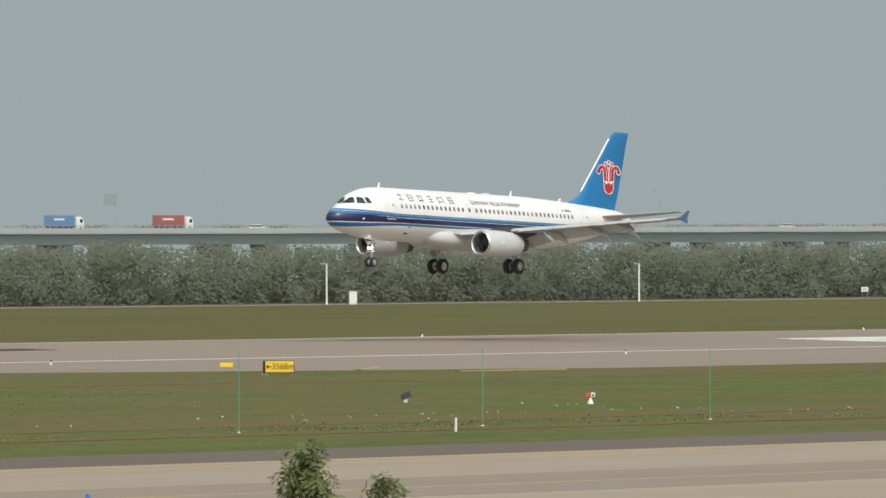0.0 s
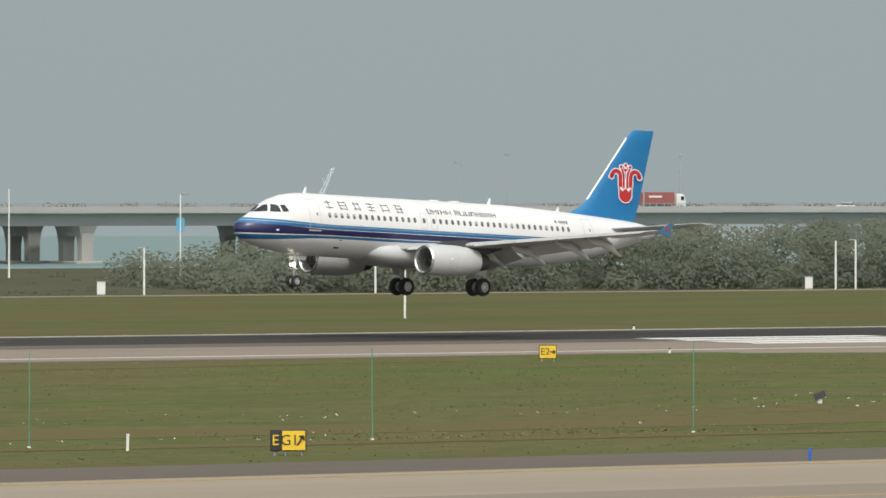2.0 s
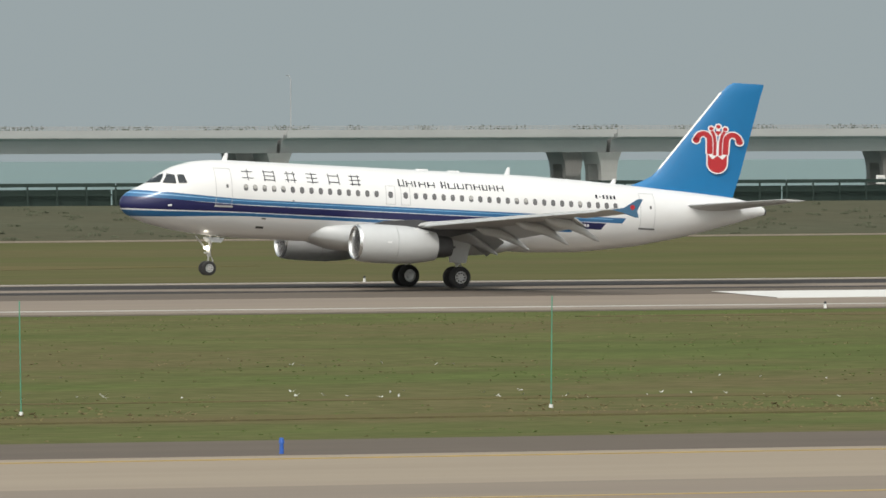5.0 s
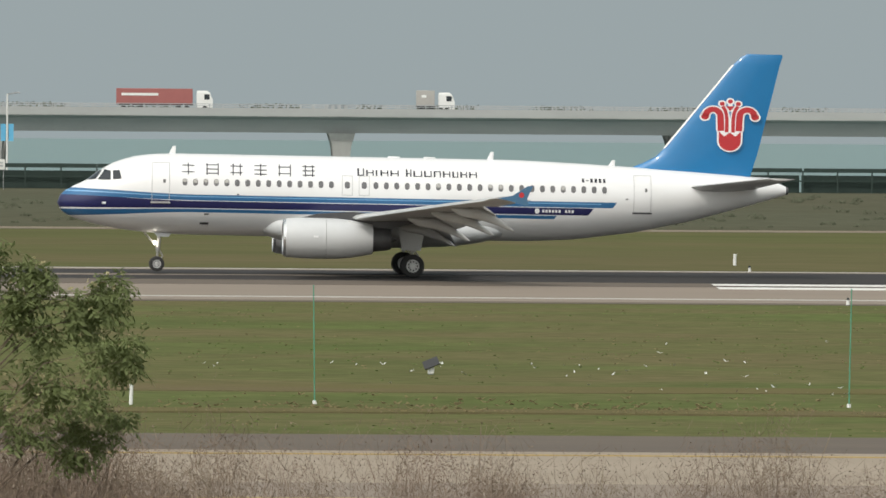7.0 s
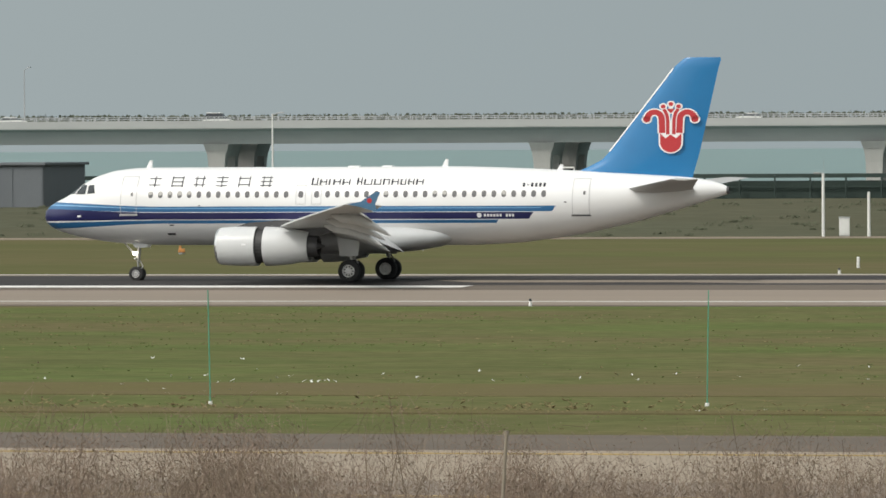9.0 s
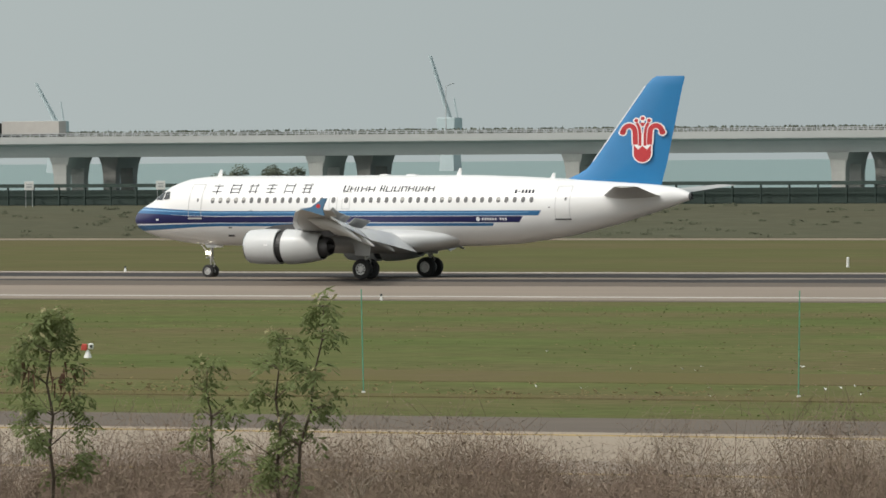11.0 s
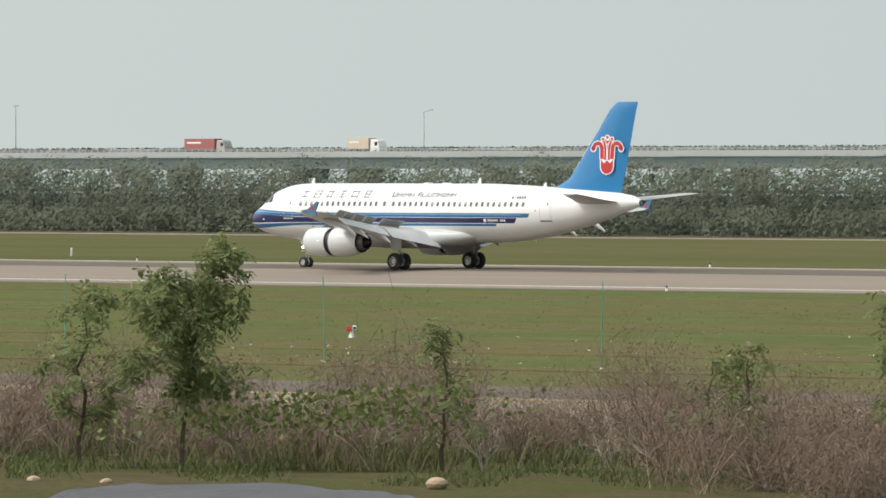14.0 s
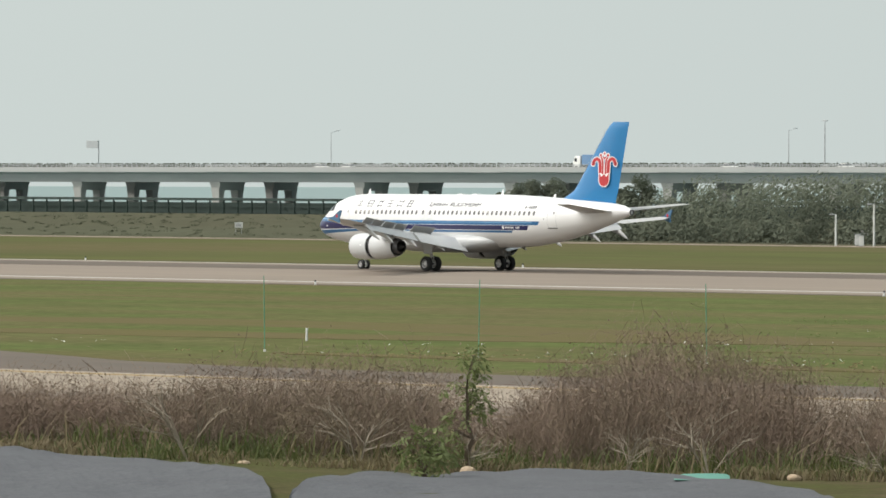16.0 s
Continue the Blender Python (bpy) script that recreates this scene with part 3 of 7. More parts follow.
def build_fuselage():
    bm = bmesh.new()
    st = [0, 0.04, 0.12, 0.22, 0.35, 0.55, 0.8, 1.1, 1.4, 1.7, 2.05, 2.4, 2.76, 3.2, 3.85, 4.4, 5, 5.6, 6.2, *np.arange(7, 23.6, 0.9), *np.arange(24, 36.4, 0.5), 36.4, 36.6, 36.8]
    rings = []
    for x in st:
        c, rz, ry = hull(x)
        rings.append([(x - XM, ry * math.cos(2 * math.pi * k / 56), c + rz * math.sin(2 * math.pi * k / 56)) for k in range(56)])
    loft(bm, rings)
    fus = part("fuselage", bm, "livery", plane, smooth=True)
    bm = bmesh.new()
    turned(bm, [(0, 0.20), (0.10, 0.205), (0.12, 0.17), (-0.1, 0.14)], "X", 20, (36.8 - XM, 0, 4.67))
    part("exhaust_pipe", bm, "dark_grey", plane, "dark tail exhaust")
    # wing-to-body fairing
    bm = bmesh.new()
    rings = []
    for x, w, zt, zb in ((10.3, 1.1, 2.85, 2.0), (11.0, 1.70, 2.98, 1.76), (12, 2.05, 3.05, 1.50), (14, 2.3, 3.05, 1.42), (18, 2.35, 3.0, 1.42), (20, 2.2, 2.95, 1.55), (21.3, 1.8, 2.85, 1.75), (22.6, 1.1, 2.75, 2.1), (23.6, 0.3, 2.65, 2.4)):
        rings.append([(x - XM, w * math.copysign(abs(math.cos(a)) ** 0.7, math.cos(a)), (zt + zb) / 2 + (zt - zb) / 2 * math.copysign(abs(math.sin(a)) ** 0.8, math.sin(a))) for a in [2 * math.pi * k / 28 for k in range(28)]])
    loft(bm, rings)
    part("belly_fairing", bm, "nacelle", plane, "pale belly fairing", smooth=True)
    # cabin windows
    xs = [6.34 + 0.525 * k for k in range(15)] + [15.93 + 0.524 * k for k in range(23)]
    doors_ = (14.49, 15.34)
    for side in (-1, 1):
        for i, x in enumerate(xs):
            if min(abs(x - d) for d in doors_) < 0.36:
                continue
            bm = bmesh.new()
            rect(bm, x - 0.12, x + 0.12, 4.37, 4.71, side, 0.010, 3, 0.07)
            w = part("cabin_window", bm, "pane", fus)
            if i in (0, 1, 2, 3, 4, 21, 26, 27, 33):
                bm = bmesh.new()
                rect(bm, x - 0.10, x + 0.10, 4.37 + (0.13 if i % 2 else 0.16), 4.69, side, 0.016, 2, 0.05)
                part("blind", bm, "blind", w, "lowered pale blind")
        # exits over the wing
        for x in doors_:
            bm = bmesh.new()
            frame_on(bm, x - 0.27, x + 0.27, 4.02, 5.02, 0.03, side)
            d = part("overwing_exit", bm, "seam", fus, "overwing exit outline")
            bm = bmesh.new()
            rect(bm, x - 0.13, x + 0.13, 4.37, 4.71, side, 0.012, 3, 0.07)
            part("exit_window", bm, "pane", d)
        # doors
        for x, z0, z1 in ((5.13, 3.55, 5.47), (29.4, 3.47, 5.28)):
            bm = bmesh.new()
            rect(bm, x - 0.41, x + 0.41, z0, z1, side, 0.006, 8, 0.1)
            d = part("door", bm, "livery", fus)
            bm = bmesh.new()
            frame_on(bm, x - 0.45, x + 0.45, z0 - 0.03, z1 + 0.03, 0.03, side, 0.018)
            part("door_seam", bm, "seam", d)
            bm = bmesh.new()
            rect(bm, x + 0.12, x + 0.24, 4.48, 4.66, side, 0.014, 1)
            part("door_window", bm, "pane", d)
            bm = bmesh.new()
            rect(bm, x - 0.50, x + 0.50, z0 - 0.10, z0 - 0.03, side, 0.03, 1)
            part("sill", bm, "slat" if x < 10 else "dark_grey", d, "metal door sill")
    # cockpit panes
    for side in (-1, 1):
        for pts in ([(1.40, 4.54), (1.88, 4.60), (2.20, 5.06), (2.04, 4.995)], [(1.98, 4.58), (2.62, 4.58), (2.62, 5.02), (2.33, 5.08)], [(2.74, 4.60), (3.18, 4.64), (3.06, 5.06), (2.74, 5.04)]):
            bm = bmesh.new()
            patch(bm, pts, side, 0.03)
            part("cockpit_window", bm, "glass", fus, "dark cockpit pane")
        bm = bmesh.new()
        patch(bm, [(1.30, 4.475), (1.36, 4.52), (2.06, 5.05), (2.0, 5.0)], side, 0.010)
        part("window_post", bm, "seam", fus)
    # ports, probes and antennas
    for x, z, w, h in ((2.3, 3.42, 0.10, 0.10), (7.35, 2.48, 0.22, 0.11), (7.45, 2.95, 0.12, 0.07), (9.0, 3.96, 0.06, 0.06), (28.6, 4.1, 0.06, 0.06)):
        bm = bmesh.new()
        rect(bm, x - w, x + w, z - h / 2, z + h / 2, -1, 0.02, 1)
        part("port", bm, "logo_white" if x < 5 else "dark_grey", fus)
    for x, hgt in ((5.55, 0.42), (21.6, 0.42), (27.75, 0.30)):
        bm = bmesh.new()
        z = hull(x)[0] + hull(x)[1] - 0.03
        loft(bm, [[(x - XM + a, 0, z + dz), (x - XM + a + c * 0.5, 0.025, z + dz), (x - XM + a + c, 0, z + dz), (x - XM + a + c * 0.5, -0.025, z + dz)] for a, c, dz in ((0, 0.34, 0), (0.20, 0.16, hgt))])
        part("antenna", bm, "logo_white", fus)
    for x in (16.9, 18.7):
        bm = bmesh.new()
        box(bm, x - XM - 0.3, x - XM + 0.3, -0.2, 0.2, 5.93, 6.02, 0.03)
        part("antenna_fairing", bm, "logo_white", fus)
    # lettering as plain bars: six broad characters, then two words of narrow ones
    for k in range(6):
        x = 6.19 + 1.21 * k
        bm = bmesh.new()
        for zz in (5.42, 5.21, 5.00) if k % 2 else (5.38, 5.05):
            rect(bm, x, x + 0.62, zz - 0.022, zz + 0.022, -1, 0.014, 1)
        for xx in ((0.02, 0.58) if k in (1, 4) else (0.29,) if k in (0, 3) else (0.12, 0.48)):
            rect(bm, x + xx, x + xx + 0.05, 4.92, 5.50, -1, 0.016, 3)
        part("character_bar", bm, "letter", fus)
    x = 15.0
    for k, w in enumerate((0.34, 0.38, 0.14, 0.40, 0.42, 0, 0.28, 0.44, 0.38, 0.36, 0.38, 0.30, 0.34, 0.40)):
        tall = k in (0, 6)
        if w:
            bm = bmesh.new()
            z1 = 5.39 if tall else 5.32
            rect(bm, x, x + 0.085, 5.02, z1, -1, 0.014, 2)
            if w > 0.2:
                rect(bm, x + w - 0.06, x + w, 5.02, z1, -1, 0.014, 2)
                zm = (5.03, 5.16, 0, 5.16, 5.13, 0, 5.16, 5.02, 5.03, 5.27, 5.16, 5.02, 5.15, 5.16)[k]
                rect(bm, x + 0.08, x + w - 0.05, zm, zm + 0.045, -1, 0.0145, 1)
            part("letter_bar", bm, "letter", fus)
        x += (w or 0.16) + 0.10
    x = 26.32
    for k in range(6):
        bm = bmesh.new()
        rect(bm, x, x + 0.12, 4.90 if k != 1 else 4.98, 5.10 if k != 1 else 5.02, -1, 0.014, 1)
        part("mark_bar", bm, "letter", fus)
        x += 0.215
    x = 24.32
    for k in range(10):
        if k != 6:
            bm = bmesh.new()
            rect(bm, x, x + 0.11, 3.36, 3.50, -1, 0.014, 1)
            part("mark_bar", bm, "logo_white", fus)
        x += 0.165
    bm = bmesh.new()
    patch(bm, [(24.07 + 0.13 * math.cos(a), 3.43 + 0.13 * math.sin(a)) for a in [2 * math.pi * k / 14 for k in range(14)]], -1, 0.014)
    part("round_mark", bm, "logo_white", fus)


build_fuselage()


def foil(chord, thick, n=9):
    """An aerofoil: x from 0 to chord, upper then lower, as (x, z)."""
    xs = [0.5 * (1 - math.cos(math.pi * k / (n - 1))) for k in range(n)]
    y = lambda x: 5 * thick * (0.2969 * math.sqrt(x) - 0.126 * x - 0.3516 * x * x + 0.2843 * x ** 3 - 0.1030 * x ** 4)
    up = [(x * chord, (y(x) + 0.02 * x * (1 - x) * 4 * 0.6) * chord) for x in xs]
    lo = [(x * chord, (-y(x) * 0.75 + 0.02 * x * (1 - x) * 4 * 0.6) * chord) for x in xs]
    return up[::-1] + lo[1:-1]


# wing stations: y, leading edge xn, fixed chord, height of the chord line
WING = [(1.6, 12.2, 6.3, 2.60), (3.8, 13.4, 4.8, 2.74), (6.4, 14.8, 3.65, 2.98), (10, 16.7, 2.75, 3.36), (14, 19.1, 1.95, 3.82), (16.9, 20.9, 1.5, 4.14)]


def wing_at(y):
    return [interp(y, [(w[0], w[i]) for w in WING]) for i in (1, 2, 3)]


def build_wing(side):
    bm = bmesh.new()
    rings = []
    for y, le, ch, z in WING:
        rings.append([(le - XM + a, side * y, z + b) for a, b in foil(ch, 0.13 - 0.0015 * y)])
    loft(bm, rings)
    wing = part("wing", bm, "wing_grey", plane, "swept grey wing with flaps lowered", smooth=True)
    # slats, lowered ahead of the leading edge
    for y0, y1 in ((2.6, 5.0), (6.6, 9.0), (9.1, 11.5), (11.6, 14.0), (14.1, 16.4)):
        bm = bmesh.new()
        rings = []
        for y in (y0, y1):
            le, ch, z = wing_at(y)
            c = 0.16 * ch + 0.12
            rings.append([(le - XM - 0.26 + a * math.cos(0.4) + b * math.sin(0.4), side * y, z - 0.10 + a * math.sin(0.4) * 0.75 + b) for a, b in foil(c, 0.2, 6)])
        loft(bm, rings)
        part("slat", bm, "slat", wing, smooth=True)
    # flaps, hinged down behind the rear spar
    for y0, y1, drop in ((2.0, 6.2, 0.58), (6.5, 12.9, 0.56)):
        bm = bmesh.new()
        rings = []
        for y in (y0, y1):
            le, ch, z = wing_at(y)
            c = max(0.85, 0.34 * ch)
            x0 = le + ch - 0.10
            rings.append([(x0 - XM + a * math.cos(drop) + b * math.sin(drop), side * y, z + 0.02 - a * math.sin(drop) + b * math.cos(drop)) for a, b in foil(c, 0.13, 7)])
        loft(bm, rings)
        part("flap", bm, "nacelle", wing, "lowered flap panel", smooth=True)
    le0, ch0, z0 = wing_at(13.1)
    bm = bmesh.new()
    rings = []
    for y in (13.1, 16.4):
        le, ch, z = wing_at(y)
        rings.append([(le + ch - 0.04 - XM + a, side * y, z - 0.05 * a + b) for a, b in foil(0.55, 0.12, 6)])
    loft(bm, rings)
    part("aileron", bm, "wing_grey", wing)
    # flap-track fairings
    for y in (4.2, 7.4, 10.6, 12.7):
        le, ch, z = wing_at(y)
        bm = bmesh.new()
        rings = []
        for u, r, dz in ((-1.5, 0.05, -0.12), (-1.0, 0.17, -0.26), (-0.1, 0.21, -0.36), (0.7, 0.17, -0.66), (1.35, 0.09, -1.02), (1.6, 0.02, -1.16)):
            rings.append([(le + ch + u - XM, side * (y + r * 0.75 * math.cos(a)), z + dz + r * 1.25 * math.sin(a)) for a in [2 * math.pi * k / 12 for k in range(12)]])
        loft(bm, rings)
        part("flap_fairing", bm, "wing_grey", wing, smooth=True)
    # tip fence
    bm = bmesh.new()
    le, ch, z = wing_at(16.9)
    x0 = le - XM
    out = [(0.1, 0.0), (0.8, 0.14), (1.55, 0.62), (1.80, 0.62), (1.52, 0.0), (1.62, -0.34), (1.45, -0.34), (0.7, -0.12)]
    loft(bm, [[(x0 + a, side * (16.88 + d), z + b) for a, b in out] for d in (0, 0.09)])
    fence_ = part("wingtip_fence", bm, "fence_blue", wing, "blue-grey wingtip fence with a red mark")
    bm = bmesh.new()
    bmesh.ops.create_circle(bm, cap_ends=True, segments=14, radius=0.13, matrix=Matrix.Translation((x0 + 1.25, side * 16.98, z + 0.18)) @ Matrix.Rotation(math.pi / 2, 4, "X"))
    bmesh.ops.create_circle(bm, cap_ends=True, segments=14, radius=0.13, matrix=Matrix.Translation((x0 + 1.25, side * 16.87, z + 0.18)) @ Matrix.Rotation(math.pi / 2, 4, "X"))
    part("round_mark", bm, "logo_red", fence_)
    # spoilers, each on its hinge line
    made = []
    for y0, y1 in ((3.4, 5.9), (6.7, 8.2), (8.3, 9.8), (9.9, 11.4), (11.5, 12.8)):
        (la, ca, za), (lb, cb, zb) = wing_at(y0), wing_at(y1)
        a = Vector((la + ca * 0.80 - XM, side * y0, za + 0.05 * ca * 0.5 + 0.05))
        b = Vector((lb + cb * 0.80 - XM, side * y1, zb + 0.05 * cb * 0.5 + 0.05))
        bm = bmesh.new()
        c = 0.72
        pts = [Vector((0, 0, 0)), b - a, b - a + Vector((c, 0, -0.04)), Vector((c, 0, -0.04))]
        loft(bm, [[p + Vector((0, 0, d)) for p in pts] for d in (0.0, 0.035)])
        s = part("spoiler", bm, "wing_grey", wing)
        s.matrix_basis = Matrix.Translation(a)
        made.append((s, a, (b - a).normalized() * -side))
    return made


SPOILERS = build_wing(-1) + build_wing(1)


def build_tail():
    bm = bmesh.new()
    rings = []
    for z, le, te, t in ((5.2, 27.9, 34.95, 0.26), (5.62, 28.75, 35.05, 0.25), (5.98, 29.6, 35.16, 0.24), (6.3, 30.2, 35.26, 0.23), (6.65, 30.52, 35.36, 0.22), (8.5, 32.0, 35.79, 0.17), (11.0, 33.98, 36.37, 0.10), (11.42, 34.45, 36.50, 0.09), (11.55, 34.70, 36.48, 0.05)):
        up = foil(1.0, 0.12, 9)[:9]
        pts = up + [(a, -b) for a, b in up[::-1][1:-1]]
        rings.append([(le + (te - le) * a - XM, b * t / 0.06 * 0.9, z) for a, b in pts])
    loft(bm, rings)
    fin = part("fin", bm, "tail_blue", plane, "blue tail fin with a red flower-shaped mark", smooth=True)
    bm = bmesh.new()
    rings = []
    for z, le in ((6.7, 30.56), (8.5, 32.0), (11.0, 33.98)):
        rings.append([(le - XM - 0.03, 0, z), (le - XM + 0.06, 0.07, z), (le - XM + 0.06, -0.07, z)])
    loft(bm, rings)
    part("leading_edge", bm, "logo_white", fin, "bare white leading edge")
    # flower mark: plain petals
    cx, base = 33.88, 6.64
    for side in (-1, 1):
        def shape(pts, material, out, name):
            bm = bmesh.new()
            vs = [bm.verts.new((cx + (px_ - cx) * 1.08 - XM, side * (out - 0.036 - 0.030 * (pz - base)), base + (pz - base) * 0.88)) for px_, pz in pts]
            bm.faces.new(vs)
            part(name, bm, material, fin)

        def tube(path, w, material, out, name):
            left, right = [], []
            for i, p in enumerate(path):
                d = (Vector(path[min(i + 1, len(path) - 1)]) - Vector(path[max(i - 1, 0)])).normalized()
                nrm = Vector((-d.y, d.x)) * w
                left.append(tuple(Vector(p) + nrm))
                right.append(tuple(Vector(p) - nrm))
            bm = bmesh.new()
            for i in range(len(path) - 1):
                bm.faces.new([bm.verts.new((cx + (q[0] - cx) * 1.08 - XM, side * (out - 0.036 - 0.030 * (q[1] - base)), base + (q[1] - base) * 0.88)) for q in (left[i], left[i + 1], right[i + 1], right[i])])
            part(name, bm, material, fin)

        def ring(x, z, r, n=16):
            return [(x + r * math.cos(2 * math.pi * k / n), z + r * math.sin(2 * math.pi * k / n)) for k in range(n)]

        def cup(w, grow):
            pts = [(cx + w * math.cos(a), base + 0.58 + (0.58 + grow) * math.sin(a)) for a in [math.pi + math.pi * k / 16 for k in range(17)]]
            return pts + [(cx + w, base + 1.12), (cx + w * 0.5, base + 0.82), (cx, base + 1.06), (cx - w * 0.5, base + 0.82), (cx - w, base + 1.12)]

        shape([(cx - 0.60, base + 1.5)] + cup(0.60, 0.07)[:17] + [(cx + 0.60, base + 1.5)], "logo_white", 0.285, "mark_ground")
        shape(cup(0.52, 0.0), "logo_red", 0.293, "mark_cup")
        for s in (-1, 1):
            arc = [(cx + s * 0.42, base + 1.14), (cx + s * 0.44, base + 1.85)]
            arc += [(cx + s * (0.80 - 0.36 * math.cos(a)), base + 1.95 + 0.42 * math.sin(a)) for a in [math.pi * k / 9 for k in range(1, 10)]]
            for w, m, o, n_ in ((0.23, "logo_white", 0.284, "mark_ground"), (0.155, "logo_red", 0.2935, "mark_petal")):
                tube(arc, w, m, o, n_)
                shape(ring(arc[-1][0] + s * 0.02, arc[-1][1], w * 1.15), m, o, n_)
            inner = [(cx + s * 0.15, base + 1.06), (cx + s * 0.15, base + 1.80), (cx + s * 0.18, base + 2.10), (cx + s * 0.25, base + 2.36), (cx + s * 0.36, base + 2.55)]
            tube(inner, 0.15, "logo_white", 0.2835, "mark_ground")
            tube(inner, 0.085, "logo_red", 0.2930, "mark_petal")
        for dx, dz in ((-0.38, 2.70), (0, 2.84), (0.38, 2.70)):
            for r, m, o in ((0.20, "logo_white", 0.286), (0.12, "logo_red", 0.2945)):
                shape(ring(cx + dx, base + dz, r), m, o, "mark_dot")
        tube([(cx, base + 2.25), (cx, base + 2.75)], 0.11, "logo_white", 0.2845, "mark_ground")
        shape([(cx - 0.20, base + 2.56), (cx, base + 2.28), (cx + 0.20, base + 2.56)], "logo_red", 0.2942, "mark_petal")
    # tailplane
    for side in (-1, 1):
        bm = bmesh.new()
        rings = []
        for y, le, ch, z in ((0.5, 31.5, 3.7, 4.72), (1.4, 32.0, 3.3, 4.80), (6.1, 35.15, 1.45, 5.28), (6.25, 35.35, 1.2, 5.29)):
            rings.append([(le - XM + a, side * y, z - b) for a, b in foil(ch, 0.10, 8)])
        loft(bm, rings)
        part("tailplane", bm, "wing_grey", plane, smooth=True)


build_tail()


def build_engine(side):
    at = (11.12 - XM, side * 5.75, 1.90)
    eng = new("engine")
    eng.parent = plane
    eng["label"] = "grey turbofan engine with a split cowl"
    eng.matrix_basis = Matrix.Translation(at) @ Matrix.Diagonal((1.035, 0.95, 0.95, 1))
    bm = bmesh.new()
    turned(bm, [(0.75, 0.80), (0.35, 0.80), (0.12, 0.82), (0.02, 0.87), (0.0, 0.91), (0.03, 0.95), (0.14, 1.0)], n=40)
    part("inlet_lip", bm, "lip", eng, "polished inlet lip", smooth=True)
    bm = bmesh.new()
    turned(bm, [(0.14, 1.0), (0.5, 1.045), (1.2, 1.075), (2.05, 1.07), (2.06, 0.99), (1.2, 0.92)], n=40)
    part("fan_cowl", bm, "nacelle", eng, smooth=True)
    bm = bmesh.new()
    turned(bm, [(1.3, 0.93), (2.1, 0.93), (2.9, 0.86)], n=32)
    part("cascade", bm, "black", eng, "dark thrust-reverser cascade")
    bm = bmesh.new()
    turned(bm, [(2.2, 0.97), (2.065, 1.0), (2.065, 1.07), (2.6, 1.06), (3.3, 0.99), (3.9, 0.88), (4.32, 0.79), (4.3, 0.74), (3.6, 0.78)], n=40)
    rev = part("reverser_cowl", bm, "nacelle", eng, "sliding rear cowl", smooth=True)
    bm = bmesh.new()
    turned(bm, [(3.7, 0.60), (4.3, 0.66), (4.9, 0.60), (5.2, 0.52), (5.18, 0.47), (4.4, 0.45)], n=32)
    part("nozzle", bm, "dark_grey", eng, "dark exhaust nozzle", smooth=True)
    bm = bmesh.new()
    turned(bm, [(4.2, 0.30), (4.9, 0.26), (5.5, 0.04)], n=20)
    part("exhaust_cone", bm, "dark_grey", eng)
    bm = bmesh.new()
    turned(bm, [(0.40, 0.01), (0.62, 0.16), (0.85, 0.26)], n=20)
    part("spinner", bm, "dark_grey", eng)
    for k in range(22):
        bm = bmesh.new()
        a = 2 * math.pi * k / 22
        d, tdir = Vector((0, math.cos(a), math.sin(a))), Vector((0, -math.sin(a), math.cos(a)))
        vs = [bm.verts.new(Vector((x, 0, 0)) + d * r + tdir * t) for x, r, t in ((0.82, 0.25, -0.03), (0.92, 0.25, 0.05), (0.95, 0.80, 0.13), (0.80, 0.80, -0.02))]
        bm.faces.new(vs)
        part("fan_blade", bm, "dark_grey", eng)
    bm = bmesh.new()
    bmesh.ops.create_circle(bm, cap_ends=True, segments=32, radius=0.93, matrix=Matrix.Translation((1.28, 0, 0)) @ Matrix.Rotation(math.pi / 2, 4, "Y"))
    part("fan_case", bm, "black", eng)
    bm = bmesh.new()
    loft(bm, [[(x, w, zt), (x, -w, zt), (x, -w, zb), (x, w, zb)] for x, w, zt, zb in ((0.9, 0.02, 1.05, 0.9), (1.6, 0.14, 1.28, 0.8), (3.4, 0.2, 1.42, 0.7), (5.2, 0.18, 1.25, 0.55), (6.6, 0.05, 1.1, 0.95))])
    part("pylon", bm, "dark_grey", eng, "grey engine pylon")
    bm = bmesh.new()
    loft(bm, [[(x, side * 0.72 * -1, 0.75), (x + 0.7, side * -0.70, 0.75), (x + 0.75, side * -(0.72 + g), 0.75 + g), (x + 0.25, side * -(0.72 + g), 0.75 + g)] for x, g in ((1.0, 0.26), (1.03, 0.26))])
    part("strake", bm, "nacelle", eng)
    for px_, pz in ((1.45, 0.05), (3.1, 0.85)):
        bm = bmesh.new()
        for sy in (-1, 1):
            box(bm, px_, px_ + (0.22 if pz < 0.5 else 0.16), sy * 1.06 - 0.02 if pz < 0.5 else sy * 0.5 - 0.02, sy * 1.06 + 0.03 if pz < 0.5 else sy * 0.5 + 0.02, pz, pz + 0.10)
        part("latch_panel", bm, "logo_white", eng)
    return rev


REVERSERS = [build_engine(-1), build_engine(1)]


